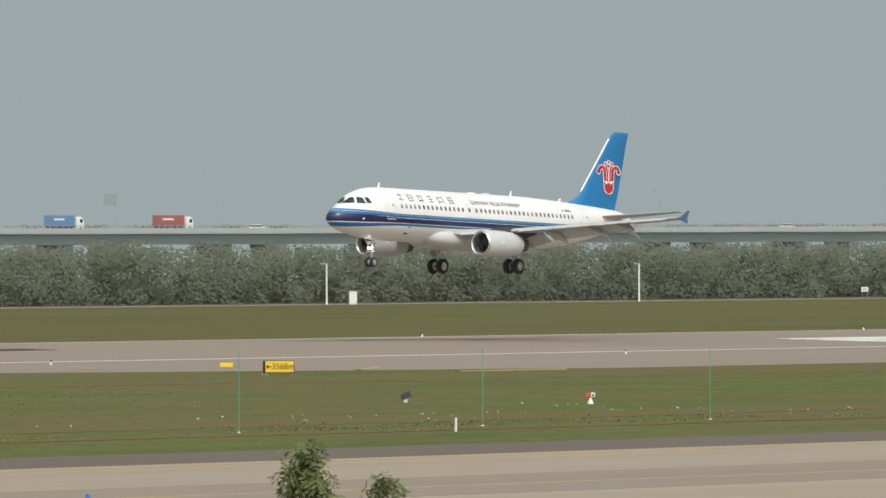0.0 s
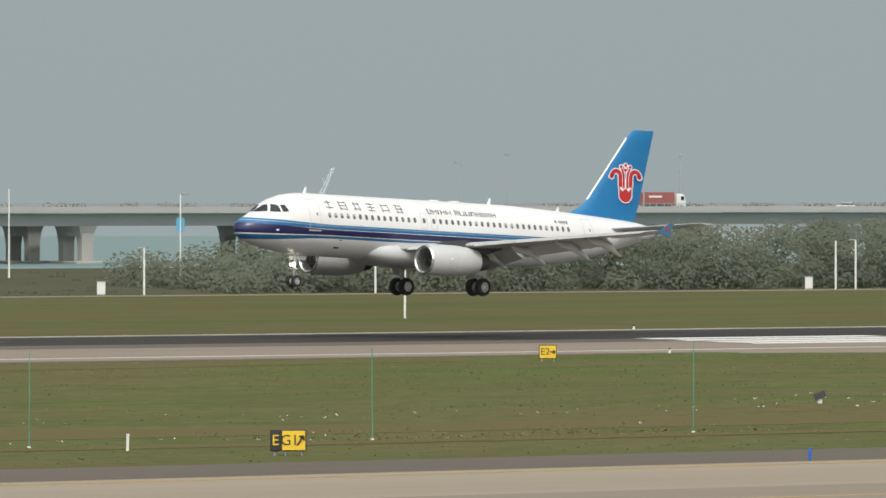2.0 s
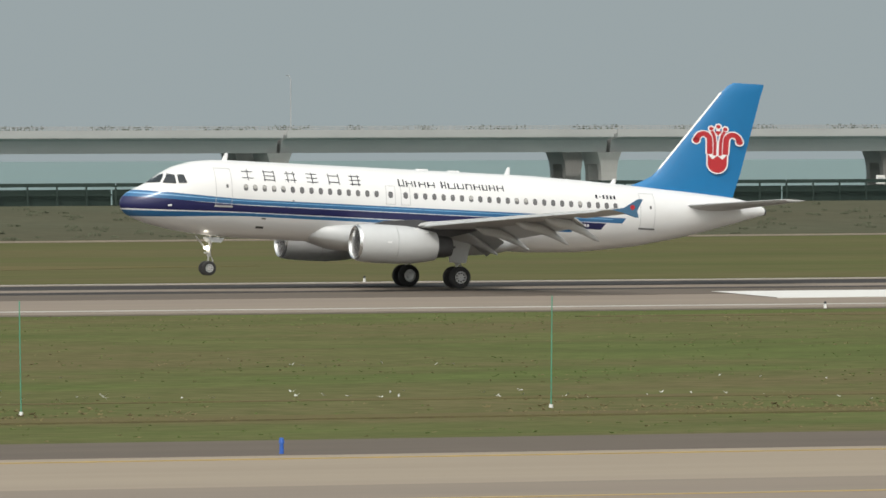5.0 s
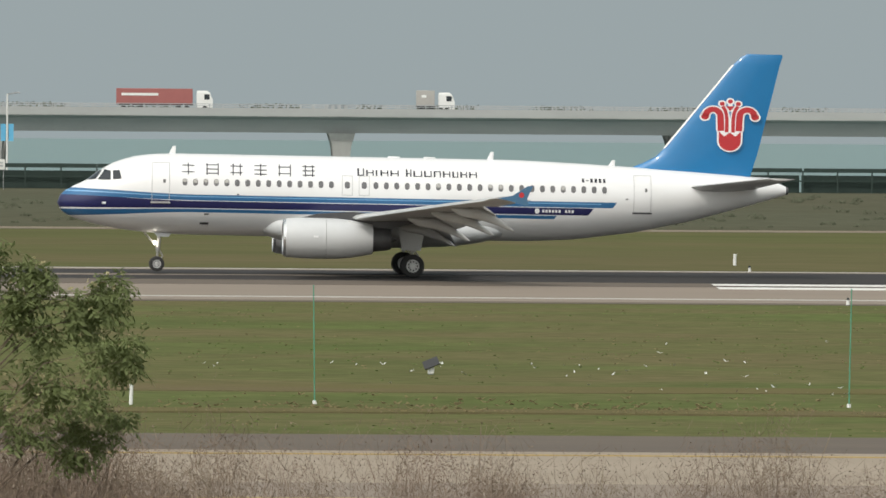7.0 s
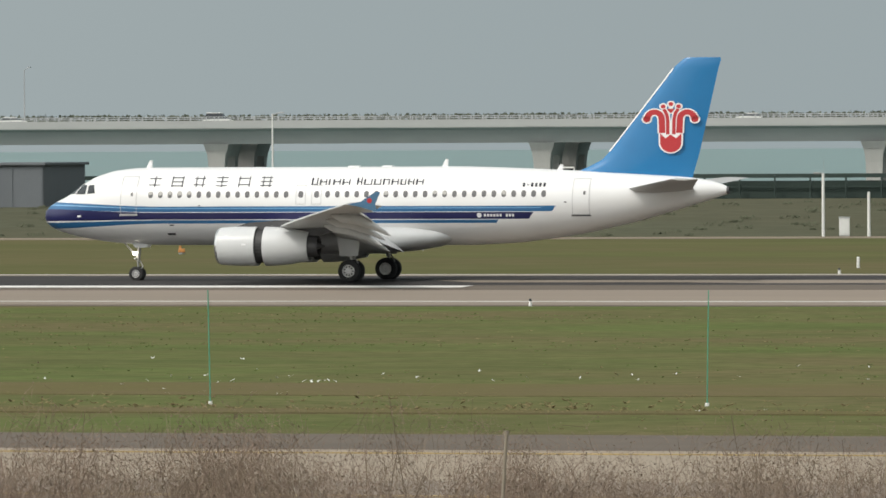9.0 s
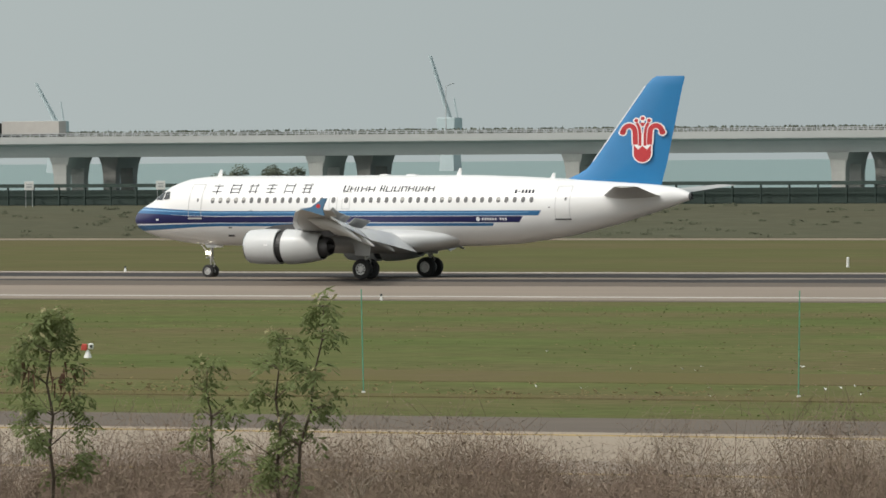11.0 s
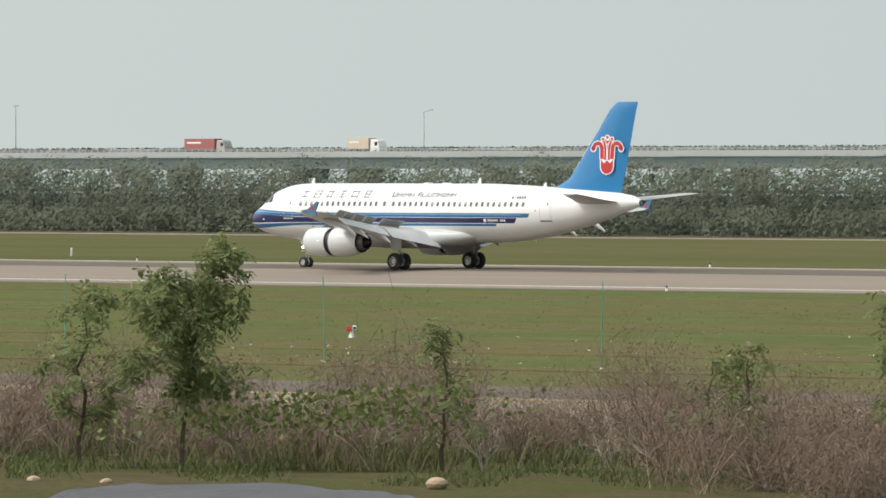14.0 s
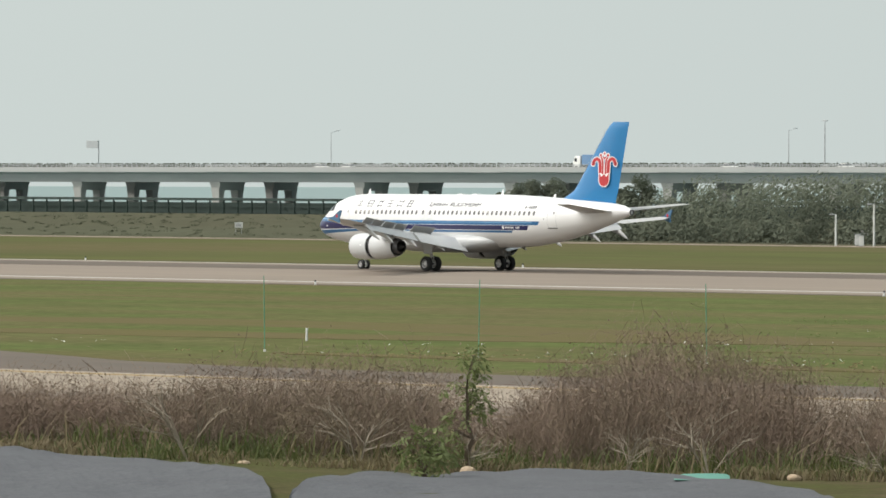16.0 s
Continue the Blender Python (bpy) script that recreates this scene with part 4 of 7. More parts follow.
def build_wheel(parent, at, r, w, side):
    bm = bmesh.new()
    turned(bm, [(-w / 2, r * 0.56), (-w / 2, r * 0.80), (-w * 0.40, r * 0.95), (-w * 0.2, r), (w * 0.2, r), (w * 0.40, r * 0.95), (w / 2, r * 0.80), (w / 2, r * 0.56)], "Y", 32, at)
    wh = part("wheel", bm, "tyre", parent, smooth=True)
    bm = bmesh.new()
    turned(bm, [(-w * 0.42, 0.01), (-w * 0.42, r * 0.22), (-w * 0.30, r * 0.30), (-w * 0.30, r * 0.46), (-w * 0.46, r * 0.52), (-w * 0.46, r * 0.57), (w * 0.46, r * 0.57), (w * 0.46, r * 0.52), (w * 0.30, r * 0.46), (w * 0.30, r * 0.30), (w * 0.42, r * 0.22), (w * 0.42, 0.01)], "Y", 24, at)
    part("rim", bm, "rim", wh, "pale metal rim", smooth=True)
    bm = bmesh.new()
    for k in range(9):
        a = 2 * math.pi * k / 9
        bmesh.ops.create_cube(bm, size=r * 0.12, matrix=Matrix.Translation((at[0] + r * 0.38 * math.cos(a), at[1] + side * w * 0.31, at[2] + r * 0.38 * math.sin(a))))
    tagged(part("wheel_bolts", bm, "dark_grey", wh), kind="stuff")


GEARS = []


def build_gear():
    for side in (-1, 1):
        g = new("main_gear")
        g.parent = plane
        g["label"] = "main landing gear with twin wheels"
        GEARS.append((g, 0.25))
        bm = bmesh.new()
        rod(bm, (0.0, side * 3.79, 0.58), (0.0, side * 3.79, 1.3), 0.085, n=14)
        rod(bm, (0.0, side * 3.79, 1.25), (-0.1, side * 3.85, 2.9), 0.14, n=14)
        part("strut", bm, "strut", g, smooth=True)
        bm = bmesh.new()
        rod(bm, (0, side * 3.79 - 0.46, 0.58), (0, side * 3.79 + 0.46, 0.58), 0.09, n=12)
        part("axle", bm, "dark_grey", g)
        bm = bmesh.new()
        rod(bm, (-0.05, side * 3.75, 1.7), (-0.2, side * 2.0, 2.5), 0.07, n=10)
        rod(bm, (-0.05, side * 3.75, 1.5), (0.7, side * 3.6, 2.6), 0.05, n=10)
        part("side_brace", bm, "strut", g)
        bm = bmesh.new()
        rod(bm, (0.10, side * 3.79, 0.70), (0.34, side * 3.79, 1.02), 0.045, n=8)
        rod(bm, (0.34, side * 3.79, 1.02), (0.10, side * 3.79, 1.36), 0.045, n=8)
        part("torque_link", bm, "strut", g)
        bm = bmesh.new()
        loft(bm, [[(-0.55, side * (4.02 + d), 1.35), (0.40, side * (4.02 + d), 1.35), (0.62, side * (4.10 + d), 2.62), (-0.75, side * (4.10 + d), 2.62)] for d in (0, 0.04)])
        part("gear_door", bm, "nacelle", g, "grey strut door")
        for dy in (-0.46, 0.46):
            build_wheel(g, (0, side * 3.79 + dy, 0.58), 0.585, 0.40, side)
    g = new("nose_gear")
    g.parent = plane
    g["label"] = "nose landing gear with two small wheels and a lamp"
    GEARS.append((g, 0.17))
    x = 5.07 - XM
    bm = bmesh.new()
    rod(bm, (x, 0, 0.38), (x + 0.02, 0, 1.05), 0.055, n=12)
    rod(bm, (x + 0.02, 0, 1.0), (x + 0.12, 0, 2.1), 0.095, n=12)
    part("strut", bm, "strut", g, smooth=True)
    bm = bmesh.new()
    rod(bm, (x + 0.05, 0, 1.15), (x - 0.75, 0, 2.05), 0.045, n=8)
    part("drag_brace", bm, "strut", g)
    bm = bmesh.new()
    rod(bm, (x - 0.02, -0.36, 0.38), (x - 0.02, 0.36, 0.38), 0.06, n=10)
    rod(bm, (x - 0.06, -0.42, 1.18), (x - 0.06, 0.42, 1.18), 0.05, n=8)
    part("axle", bm, "strut", g)
    bm = bmesh.new()
    rod(bm, (x + 0.08, 0, 0.5), (x + 0.28, 0, 0.78), 0.035, n=8)
    rod(bm, (x + 0.28, 0, 0.78), (x + 0.10, 0, 1.08), 0.035, n=8)
    part("torque_link", bm, "strut", g)
    for s in (-1, 1):
        bm = bmesh.new()
        loft(bm, [[(x - 0.25, s * (0.34 + d), 2.02), (x + 0.75, s * (0.34 + d), 2.02), (x + 0.55, s * (0.40 + d), 1.76), (x + 0.0, s * (0.40 + d), 1.76)] for d in (0, 0.03)])
        part("gear_door", bm, "nacelle", g)
        build_wheel(g, (x - 0.02, s * 0.26, 0.38), 0.385, 0.23, s)
        bm = bmesh.new()
        turned(bm, [(0.02, 0.005), (0.0, 0.085), (0.10, 0.075), (0.14, 0.02)], "X", 14, (x - 0.20, s * 0.15, 1.45))
        part("taxi_lamp", bm, "landing_lamp", g, "lit landing lamp", smooth=True)


build_gear()

# ---- dike, bridge and distance ----
BRIDGE_Y = 1240.0


def deck_z(x):
    t = x / BRIDGE_Y
    return EYE.z + BRIDGE_Y * (2.895 + 1.8625 * t - 1.832 * t / math.sqrt(1 + t * t)) / 1000 - 1.05


def build_bridge():
    root = empty("bridge", pose(0, BRIDGE_Y, 0), "long pale concrete motorway viaduct over the sea", "bridge", kind="structure")
    ks = list(range(-38, 37))
    px_ = [interp(k, [(-38, -2040), (-30, -1605), (-17, -882.6), (-14, -721.7), (-7, -359), (0, 15.6), (3, 173.3), (10, 570), (14, 786), (36, 1960)]) for k in ks]
    bm = bmesh.new()
    L = 56.0
    # box girder with wings and a kerb line
    prof = [(-7.0, -0.30), (7.0, -0.30), (7.0, -0.85), (4.0, -1.25), (3.3, -3.3), (-3.3, -3.3), (-4.0, -1.25), (-7.0, -0.85)]
    loft(bm, [[(x, a, b) for a, b in prof] for x in (-L / 2, L / 2)])
    girder = part("span", bm, "deck", root)
    bm = bmesh.new()
    for s in (-1, 1):
        box(bm, -L / 2, L / 2, s * 6.85 - 0.18, s * 6.85 + 0.18, -0.75, 0.45)
    parapet = part("parapet", bm, "deck", girder)
    bm = bmesh.new()
    for s in (-1, 1):
        for z in (0.72, 1.02):
            box(bm, -L / 2, L / 2, s * 6.85 - 0.05, s * 6.85 + 0.05, z - 0.05, z + 0.05)
        for k in range(28):
            box(bm, -L / 2 + 2 * k + 0.4, -L / 2 + 2 * k + 0.56, s * 6.85 - 0.07, s * 6.85 + 0.07, 0.45, 1.05)
    rail = part("railing", bm, "metal", girder)
    # portal pier: two columns, flared cap, pile cap
    bm = bmesh.new()
    for s in (-1, 1):
        loft(bm, [[(x * w, s * 3.0 + y * d, z) for x, y in ((-1, -1), (1, -1), (1, 1), (-1, 1))] for z, w, d in ((0.0, 1.3, 0.75), (4.0, 1.35, 0.78), (6.0, 1.55, 1.0))])
    loft(bm, [[(x * w, y * d, z) for x, y in ((-1, -1), (1, -1), (1, 1), (-1, 1))] for z, w, d in ((5.3, 1.5, 3.7), (6.2, 1.75, 3.8), (7.3, 2.1, 4.0))])
    box(bm, -3.2, 3.2, -4.6, 4.6, -1.5, 0.55, 0.2)
    pier = part("pier", bm, "pier", root)
    bm = bmesh.new()
    rod(bm, (0, 0, 0), (0, 0, 9.0), 0.12, 0.07, 8)
    rod(bm, (0, 0, 9.0), (0.2, 1.9, 9.5), 0.05, n=6)
    box(bm, 0.0, 0.4, 1.6, 2.5, 9.42, 9.56)
    lamp_ = part("lamp_post", bm, "metal", root)
    first = True
    for row in (0, 17.0):
        for i, x in enumerate(px_):
            z = deck_z(x)
            xm = (x + px_[i + 1]) / 2 if i + 1 < len(px_) else x + 27
            zm = deck_z(xm)
            if first:
                girder.matrix_basis = pose(xm, row, zm)
                pier.matrix_basis = pose(x, row, z - 10.6)
                lamp_.matrix_basis = pose(x, row - 6.9, z)
                first = False
                continue
            g = share("span", girder, root, pose(xm, row, zm))
            share("parapet", parapet, g, Matrix())
            share("railing", rail, g, Matrix())
            share("pier", pier, root, pose(x, row, z - 10.6))
            if row == 17.0 and i % 3 == 0:
                share("lamp_post", lamp_, root, pose(x + 11, row + 6.9, z))
    # median planting: clumps, closed into a hedge on the southern half
    rng = np.random.default_rng(5)
    V, F = [], []
    x = -2040.0
    while x < 1960:
        dense = x < -85
        if dense or noise.noise((x * 0.11, 0, 0)) > 0.0:
            z = deck_z(x)
            for k in range(16 if dense else 9):
                c = np.array((x + rng.uniform(-0.9, 0.9), 8.5 + rng.uniform(-0.6, 0.6), z + rng.uniform(0.3, 1.3 if dense else 1.1)))
                a, b = rng.normal(size=3), rng.normal(size=3)
                a, b = a / np.linalg.norm(a) * (0.24 if dense else 0.18), b / np.linalg.norm(b) * (0.24 if dense else 0.18)
                n = len(V)
                V += [tuple(c - a - b), tuple(c + a - b), tuple(c + a + b), tuple(c - a + b)]
                F.append((n, n + 1, n + 2, n + 3))
        x += 0.8
    h = raw("median_hedge", V, F, "hedge")
    h.location = (0, BRIDGE_Y, 0)
    tagged(h, "clipped dark green hedge along the viaduct median", "hedge", kind="stuff")


build_bridge()


def build_gantry(x, z0, z1, w, m):
    e = empty("road_sign", pose(x, BRIDGE_Y - 6.9, deck_z(x)), "green and white motorway sign on a post above the viaduct" if m == "green" else "pale motorway sign on a post above the viaduct", "sign", "motorway signs")
    z0, z1 = z0 - deck_z(x), z1 - deck_z(x)
    bm = bmesh.new()
    rod(bm, (w / 2 + 0.3, 0, 0), (w / 2 + 0.3, 0, z1), 0.15, n=8)
    part("post", bm, "metal", e)
    bm = bmesh.new()
    box(bm, -w / 2, w / 2, -0.06, 0.06, z0, z1, 0.02)
    p = part("panel", bm, m, e)
    for k in range(3):
        bm = bmesh.new()
        zz = z0 + (z1 - z0) * (0.25 + 0.22 * k)
        box(bm, -w * 0.36, w * (0.3 - 0.1 * k), -0.09, -0.065, zz, zz + (z1 - z0) * 0.09)
        part("text_bar", bm, "white" if m == "green" else "metal", p)


for g in ((-1595.0, 14.1, 16.0, 4.6, "metal"), (1084.0, 15.9, 18.5, 4.2, "green"), (1312.5, 16.6, 19.1, 4.0, "metal"), (653.5, 15.4, 17.2, 2.2, "white")):
    build_gantry(*g)
for x in (-1342.9, -1317.2, -921.9, 1062.9, 1110.0):
    e = empty("mast", pose(x, BRIDGE_Y + 8.5, deck_z(x)), "thin grey lamp mast beside the viaduct", "lamp post", "lamp masts")
    bm = bmesh.new()
    rod(bm, (0, 0, 0), (0, 0, 11.2), 0.16, 0.09, 8)
    part("pole", bm, "metal", e)
    bm = bmesh.new()
    box(bm, -0.8, 0.8, -0.15, 0.15, 10.9, 11.1, 0.03)
    part("lamp_head", bm, "metal", e)


def build_overhead_sign(x, z0, z1, w):
    """A wide green panel on a pair of lattice posts at each end."""
    e = empty("overhead_sign", pose(x, BRIDGE_Y + 6.9, deck_z(x)), "green overhead motorway sign on twin steel posts", "sign", "motorway signs")
    z0, z1 = z0 - deck_z(x), z1 - deck_z(x)
    for px_ in (-w * 0.95, -w * 0.72, w * 0.40, w * 0.50):
        bm = bmesh.new()
        rod(bm, (px_, 0, 0), (px_, 0, z1 - 0.5), 0.11, n=8)
        part("post", bm, "metal", e)
    for zz in (z1 - 0.6, z1 - 1.5):
        bm = bmesh.new()
        box(bm, -w * 0.95, w * 0.5, 0.05, 0.2, zz, zz + 0.15)
        part("beam", bm, "metal", e)
    bm = bmesh.new()
    box(bm, -w / 2, w / 2, -0.2, -0.05, z0, z1, 0.03)
    p = part("panel", bm, "sign_green", e)
    for k in range(2):
        bm = bmesh.new()
        zz = z0 + (z1 - z0) * (0.22 + 0.36 * k)
        box(bm, -w * 0.40, w * (0.36 - 0.12 * k), -0.23, -0.205, zz, zz + (z1 - z0) * 0.14)
        part("text_bar", bm, "haze", p)


M["sign_green"] = mat("motorway_sign_green", (0.13, 0.29, 0.24), (0.11, 0.25, 0.21), 0.5, 0.6)
build_overhead_sign(-411.0, 14.9, 17.4, 6.1)


def build_dike_fence():
    root = empty("dike_fence", pose(0, 0, 0), "dark green fence with a railing along the sea dike", "fence", kind="structure")
    n = 0
    bm = bmesh.new()
    box(bm, -6, 6, -0.10, 0.10, 1.75, 2.1)
    box(bm, -6, 6, -0.05, 0.05, 0.95, 1.08)
    box(bm, -6, 6, 0.8, 0.9, 0.0, 1.5)
    rail = part("rail_panel", bm, "darkgreen", root)
    bm = bmesh.new()
    box(bm, -0.06, 0.06, -0.12, 0.12, -0.3, 1.9)
    post = part("fence_post", bm, "darkgreen", root)
    first = True
    for k in range(-75, 40):
        x = 12.0 * k
        y = interp(x, FAR_EDGE) + 74
        y2 = interp(x + 12, FAR_EDGE) + 74
        m = pose(x + 6, (y + y2) / 2, 2.4, 0, 0, math.degrees(math.atan2(y2 - y, 12)))
        if first:
            rail.matrix_basis = m
        else:
            share("rail_panel", rail, root, m)
        for j in range(4):
            mm = pose(x + 3 * j, y + (y2 - y) * j / 4, 2.4)
            if first:
                post.matrix_basis = mm
                first = False
            else:
                share("fence_post", post, root, mm)


build_dike_fence()


def leaf_cloud(rng, centres, radii, count, size, flat=0.8):
    """Small leaf-clump faces scattered in blobs."""
    V, F = [], []
    for c, r, k in zip(centres, radii, count):
        d = rng.normal(size=(k, 3))
        d /= np.linalg.norm(d, axis=1)[:, None]
        p = c + d * (r * rng.uniform(0.45, 1.0, k) ** 0.5)[:, None] * np.array((1, 1, flat))
        up = d * 0.5 + np.array(SUN_DIR) * 0.9 + rng.normal(size=(k, 3)) * 0.28
        up /= np.linalg.norm(up, axis=1)[:, None]
        a = np.cross(up, rng.normal(size=(k, 3)))
        a /= np.linalg.norm(a, axis=1)[:, None] + 1e-9
        b = np.cross(up, a)
        s = size * rng.uniform(0.6, 1.3, k)[:, None]
        for q in (p - a * s, p + b * s * 0.6, p + a * s, p - b * s * 0.6):
            V.append(q)
    # regroup to faces
    out, n = [], 0
    for i in range(0, len(V), 4):
        q = np.stack(V[i:i + 4], 1).reshape(-1, 3)
        out.append(q)
        F += [(n + 4 * j, n + 4 * j + 1, n + 4 * j + 2, n + 4 * j + 3) for j in range(len(q) // 4)]
        n += len(q)
    return np.concatenate(out), F


def build_belt(name, x0, x1, label, seed, low_end=None):
    rng = np.random.default_rng(seed)
    C, R, K = [], [], []
    x = x0
    while x < x1:
        for row in range(3):
            y = interp(x, FAR_EDGE) + 14 + 9 * row + rng.uniform(-3, 3)
            top = 8.2 + 1.5 * noise.noise((x * 0.028, row, seed)) + 0.9 * noise.noise((x * 0.12, row, 0)) + rng.uniform(-0.6, 0.6) - 0.5 * (row == 0)
            if low_end:
                top *= interp(x, low_end)
            for k in range(4):
                r = rng.uniform(1.7, 2.7)
                C.append(np.array((x + rng.uniform(-2, 2), y + rng.uniform(-2, 2), max(0.8, gz(x, y) * 0 + top - r - k * top * 0.25))))
                R.append(r)
                K.append(130 if row == 0 or k == 0 else 60)
        x += 2.0
    V, F = leaf_cloud(rng, C, R, K, 0.24)
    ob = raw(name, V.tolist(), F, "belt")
    tagged(ob, label, "woodland", kind="stuff")


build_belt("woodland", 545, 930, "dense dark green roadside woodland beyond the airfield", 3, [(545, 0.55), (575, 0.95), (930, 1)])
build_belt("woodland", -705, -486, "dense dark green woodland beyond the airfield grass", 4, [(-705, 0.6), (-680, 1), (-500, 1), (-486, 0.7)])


def build_scrub(name, x0, x1, seed, n, label):
    rng = np.random.default_rng(seed)
    C, R, K = [], [], []
    for _ in range(n):
        x = rng.uniform(x0, x1)
        y = interp(x, FAR_EDGE) + rng.uniform(8, 68)
        r = rng.uniform(0.3, 1.0)
        C.append(np.array((x, y, gz(x, y) + r * 0.1)))
        R.append(r)
        K.append(34)
    V, F = leaf_cloud(rng, C, R, K, 0.15, 0.3)
    tagged(raw(name, V.tolist(), F, "scrub"), label, "scrub", kind="stuff")


build_scrub("dike_scrub", -1150, -680, 6, 1000, "low dark scrub on the dike slope")
build_scrub("dike_scrub", -486, 560, 7, 1700, "low dark scrub on the dike slope")


def build_tree(name, h, w, seed):
    rng = np.random.default_rng(seed)
    e = empty(name, Matrix(), "dark leafy broadleaf tree standing on the dike", "tree", "trees on the dike")
    bm = bmesh.new()
    rod(bm, (0, 0, -0.4), (0.1, 0, h * 0.45), 0.20, 0.13, 8)
    limbs = []
    for k in range(7):
        a = 2.4 * k
        p = Vector((0.08, 0, h * (0.25 + 0.05 * k)))
        q = Vector((math.cos(a) * w * 0.38, math.sin(a) * w * 0.38, h * (0.5 + 0.06 * k)))
        rod(bm, p, q, 0.08, 0.03, 6)
        limbs.append(q)
    part("trunk", bm, "bark", e)
    C = [np.array(q) + rng.normal(size=3) * 0.4 for q in limbs for _ in range(3)] + [np.array((rng.uniform(-0.3, 0.3) * w, rng.uniform(-0.3, 0.3) * w, h * rng.uniform(0.6, 0.92))) for _ in range(9)]
    R = [rng.uniform(0.55, 1.15) for _ in C]
    V, F = leaf_cloud(rng, C, R, [150] * len(C), 0.15)
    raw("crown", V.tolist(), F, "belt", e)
    return e


kinds = [build_tree("dike_tree", 6.6, 5.0, s) for s in (11, 12, 13)]
spots = [(330, 9.0, 0), (324, 7.6, 1), (400, 6.6, 2), (404, 5.8, 0), (519, 7.4, 1), (530, 6.8, 2), (541, 7.2, 0), (570, 7.8, 1), (-366, 6.4, 2), (-371, 5.9, 1), (-440, 8.0, 0), (-449, 8.1, 1), (-461, 8.5, 2), (-714, 7.5, 2), (-706, 6.8, 0), (-699, 7.2, 1), (-722, 6.2, 1), (508, 6.0, 2)]
for i, (x, top, k) in enumerate(spots):
    y = interp(x, FAR_EDGE) + 22 + (i * 7) % 13
    z = gz(x, y)
    s = (top - z) / 6.6
    y_s = y / 620.0
    m = pose(x * y_s, y, gz(x * y_s, y), 0, 0, 40 * i) @ Matrix.Diagonal((s * 1.1, s * 1.1, s, 1))
    if i < 3:
        kinds[k].matrix_basis = m
    else:
        o = copy_thing(kinds[k], pose(0, 0, 0))
        o.matrix_basis = m


def build_street_lamp(x, top, arm=True, flag=False):
    e = empty("street_lamp", pose(x, 700, 2.4), "slim white street lamp on the dike road", "street lamp", "dike street lamps")
    bm = bmesh.new()
    rod(bm, (0, 0, -0.6), (0, 0, top - 2.4), 0.11, 0.07, 8)
    part("pole", bm, "white", e)
    if arm:
        bm = bmesh.new()
        rod(bm, (0, 0, top - 2.45), (0.75, 0, top - 2.3), 0.05, n=6)
        box(bm, 0.6, 1.1, -0.1, 0.1, top - 2.36, top - 2.24, 0.03)
        part("lamp_head", bm, "metal", e)
    if flag:
        bm = bmesh.new()
        box(bm, -0.55, -0.12, -0.02, 0.02, top - 6.5, top - 5.0)
        box(bm, 0.12, 0.55, -0.02, 0.02, top - 6.5, top - 5.0)
        part("banner", bm, "banner", e, "pale blue pole banners")


M["banner"] = mat("blue_banner", (0.10, 0.38, 0.62), (0.14, 0.45, 0.66), 3.0, 0.7)
for x, top, arm, flag in ((548.6, 10.9, True, True), (488.0, 10.7, True, True), (400.5, 8.1, False, False), (85.4, 7.9, False, False), (-20.2, 10.4, True, True), (-78.2, 10.6, True, True), (-198.0, 9.9, True, False), (-49.3, 7.2, False, False), (525.0, 11.4, False, False), (-239.0, 8.8, True, False), (-1118.0, 10.4, True, False)):
    build_street_lamp(x, top, arm, flag)


def build_crane(x, y, z1, lean, label):
    e = empty("harbour_crane", pose(x, y, 0), label, "crane", "harbour cranes")
    bm = bmesh.new()
    loft(bm, [[(a * w, b * w, z) for a, b in ((-1, -1), (1, -1), (1, 1), (-1, 1))] for z, w in ((0, 3.0), (14, 2.2))])
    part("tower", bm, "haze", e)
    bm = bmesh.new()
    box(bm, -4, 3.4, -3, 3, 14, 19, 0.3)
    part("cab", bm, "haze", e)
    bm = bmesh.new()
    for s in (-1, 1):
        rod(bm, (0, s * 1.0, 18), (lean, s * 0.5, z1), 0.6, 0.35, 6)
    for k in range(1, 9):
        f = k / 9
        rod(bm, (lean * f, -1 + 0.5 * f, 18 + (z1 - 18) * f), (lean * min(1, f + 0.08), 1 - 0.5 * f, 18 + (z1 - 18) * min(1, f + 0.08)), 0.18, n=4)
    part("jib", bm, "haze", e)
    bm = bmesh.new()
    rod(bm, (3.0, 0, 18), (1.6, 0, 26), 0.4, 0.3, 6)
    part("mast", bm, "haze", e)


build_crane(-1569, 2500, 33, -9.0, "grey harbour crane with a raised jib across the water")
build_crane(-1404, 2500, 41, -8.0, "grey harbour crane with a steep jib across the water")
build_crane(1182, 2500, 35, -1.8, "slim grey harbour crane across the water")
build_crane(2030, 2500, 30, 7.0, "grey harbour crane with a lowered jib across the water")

# ---- traffic on the viaduct ----
TRAFFIC = []


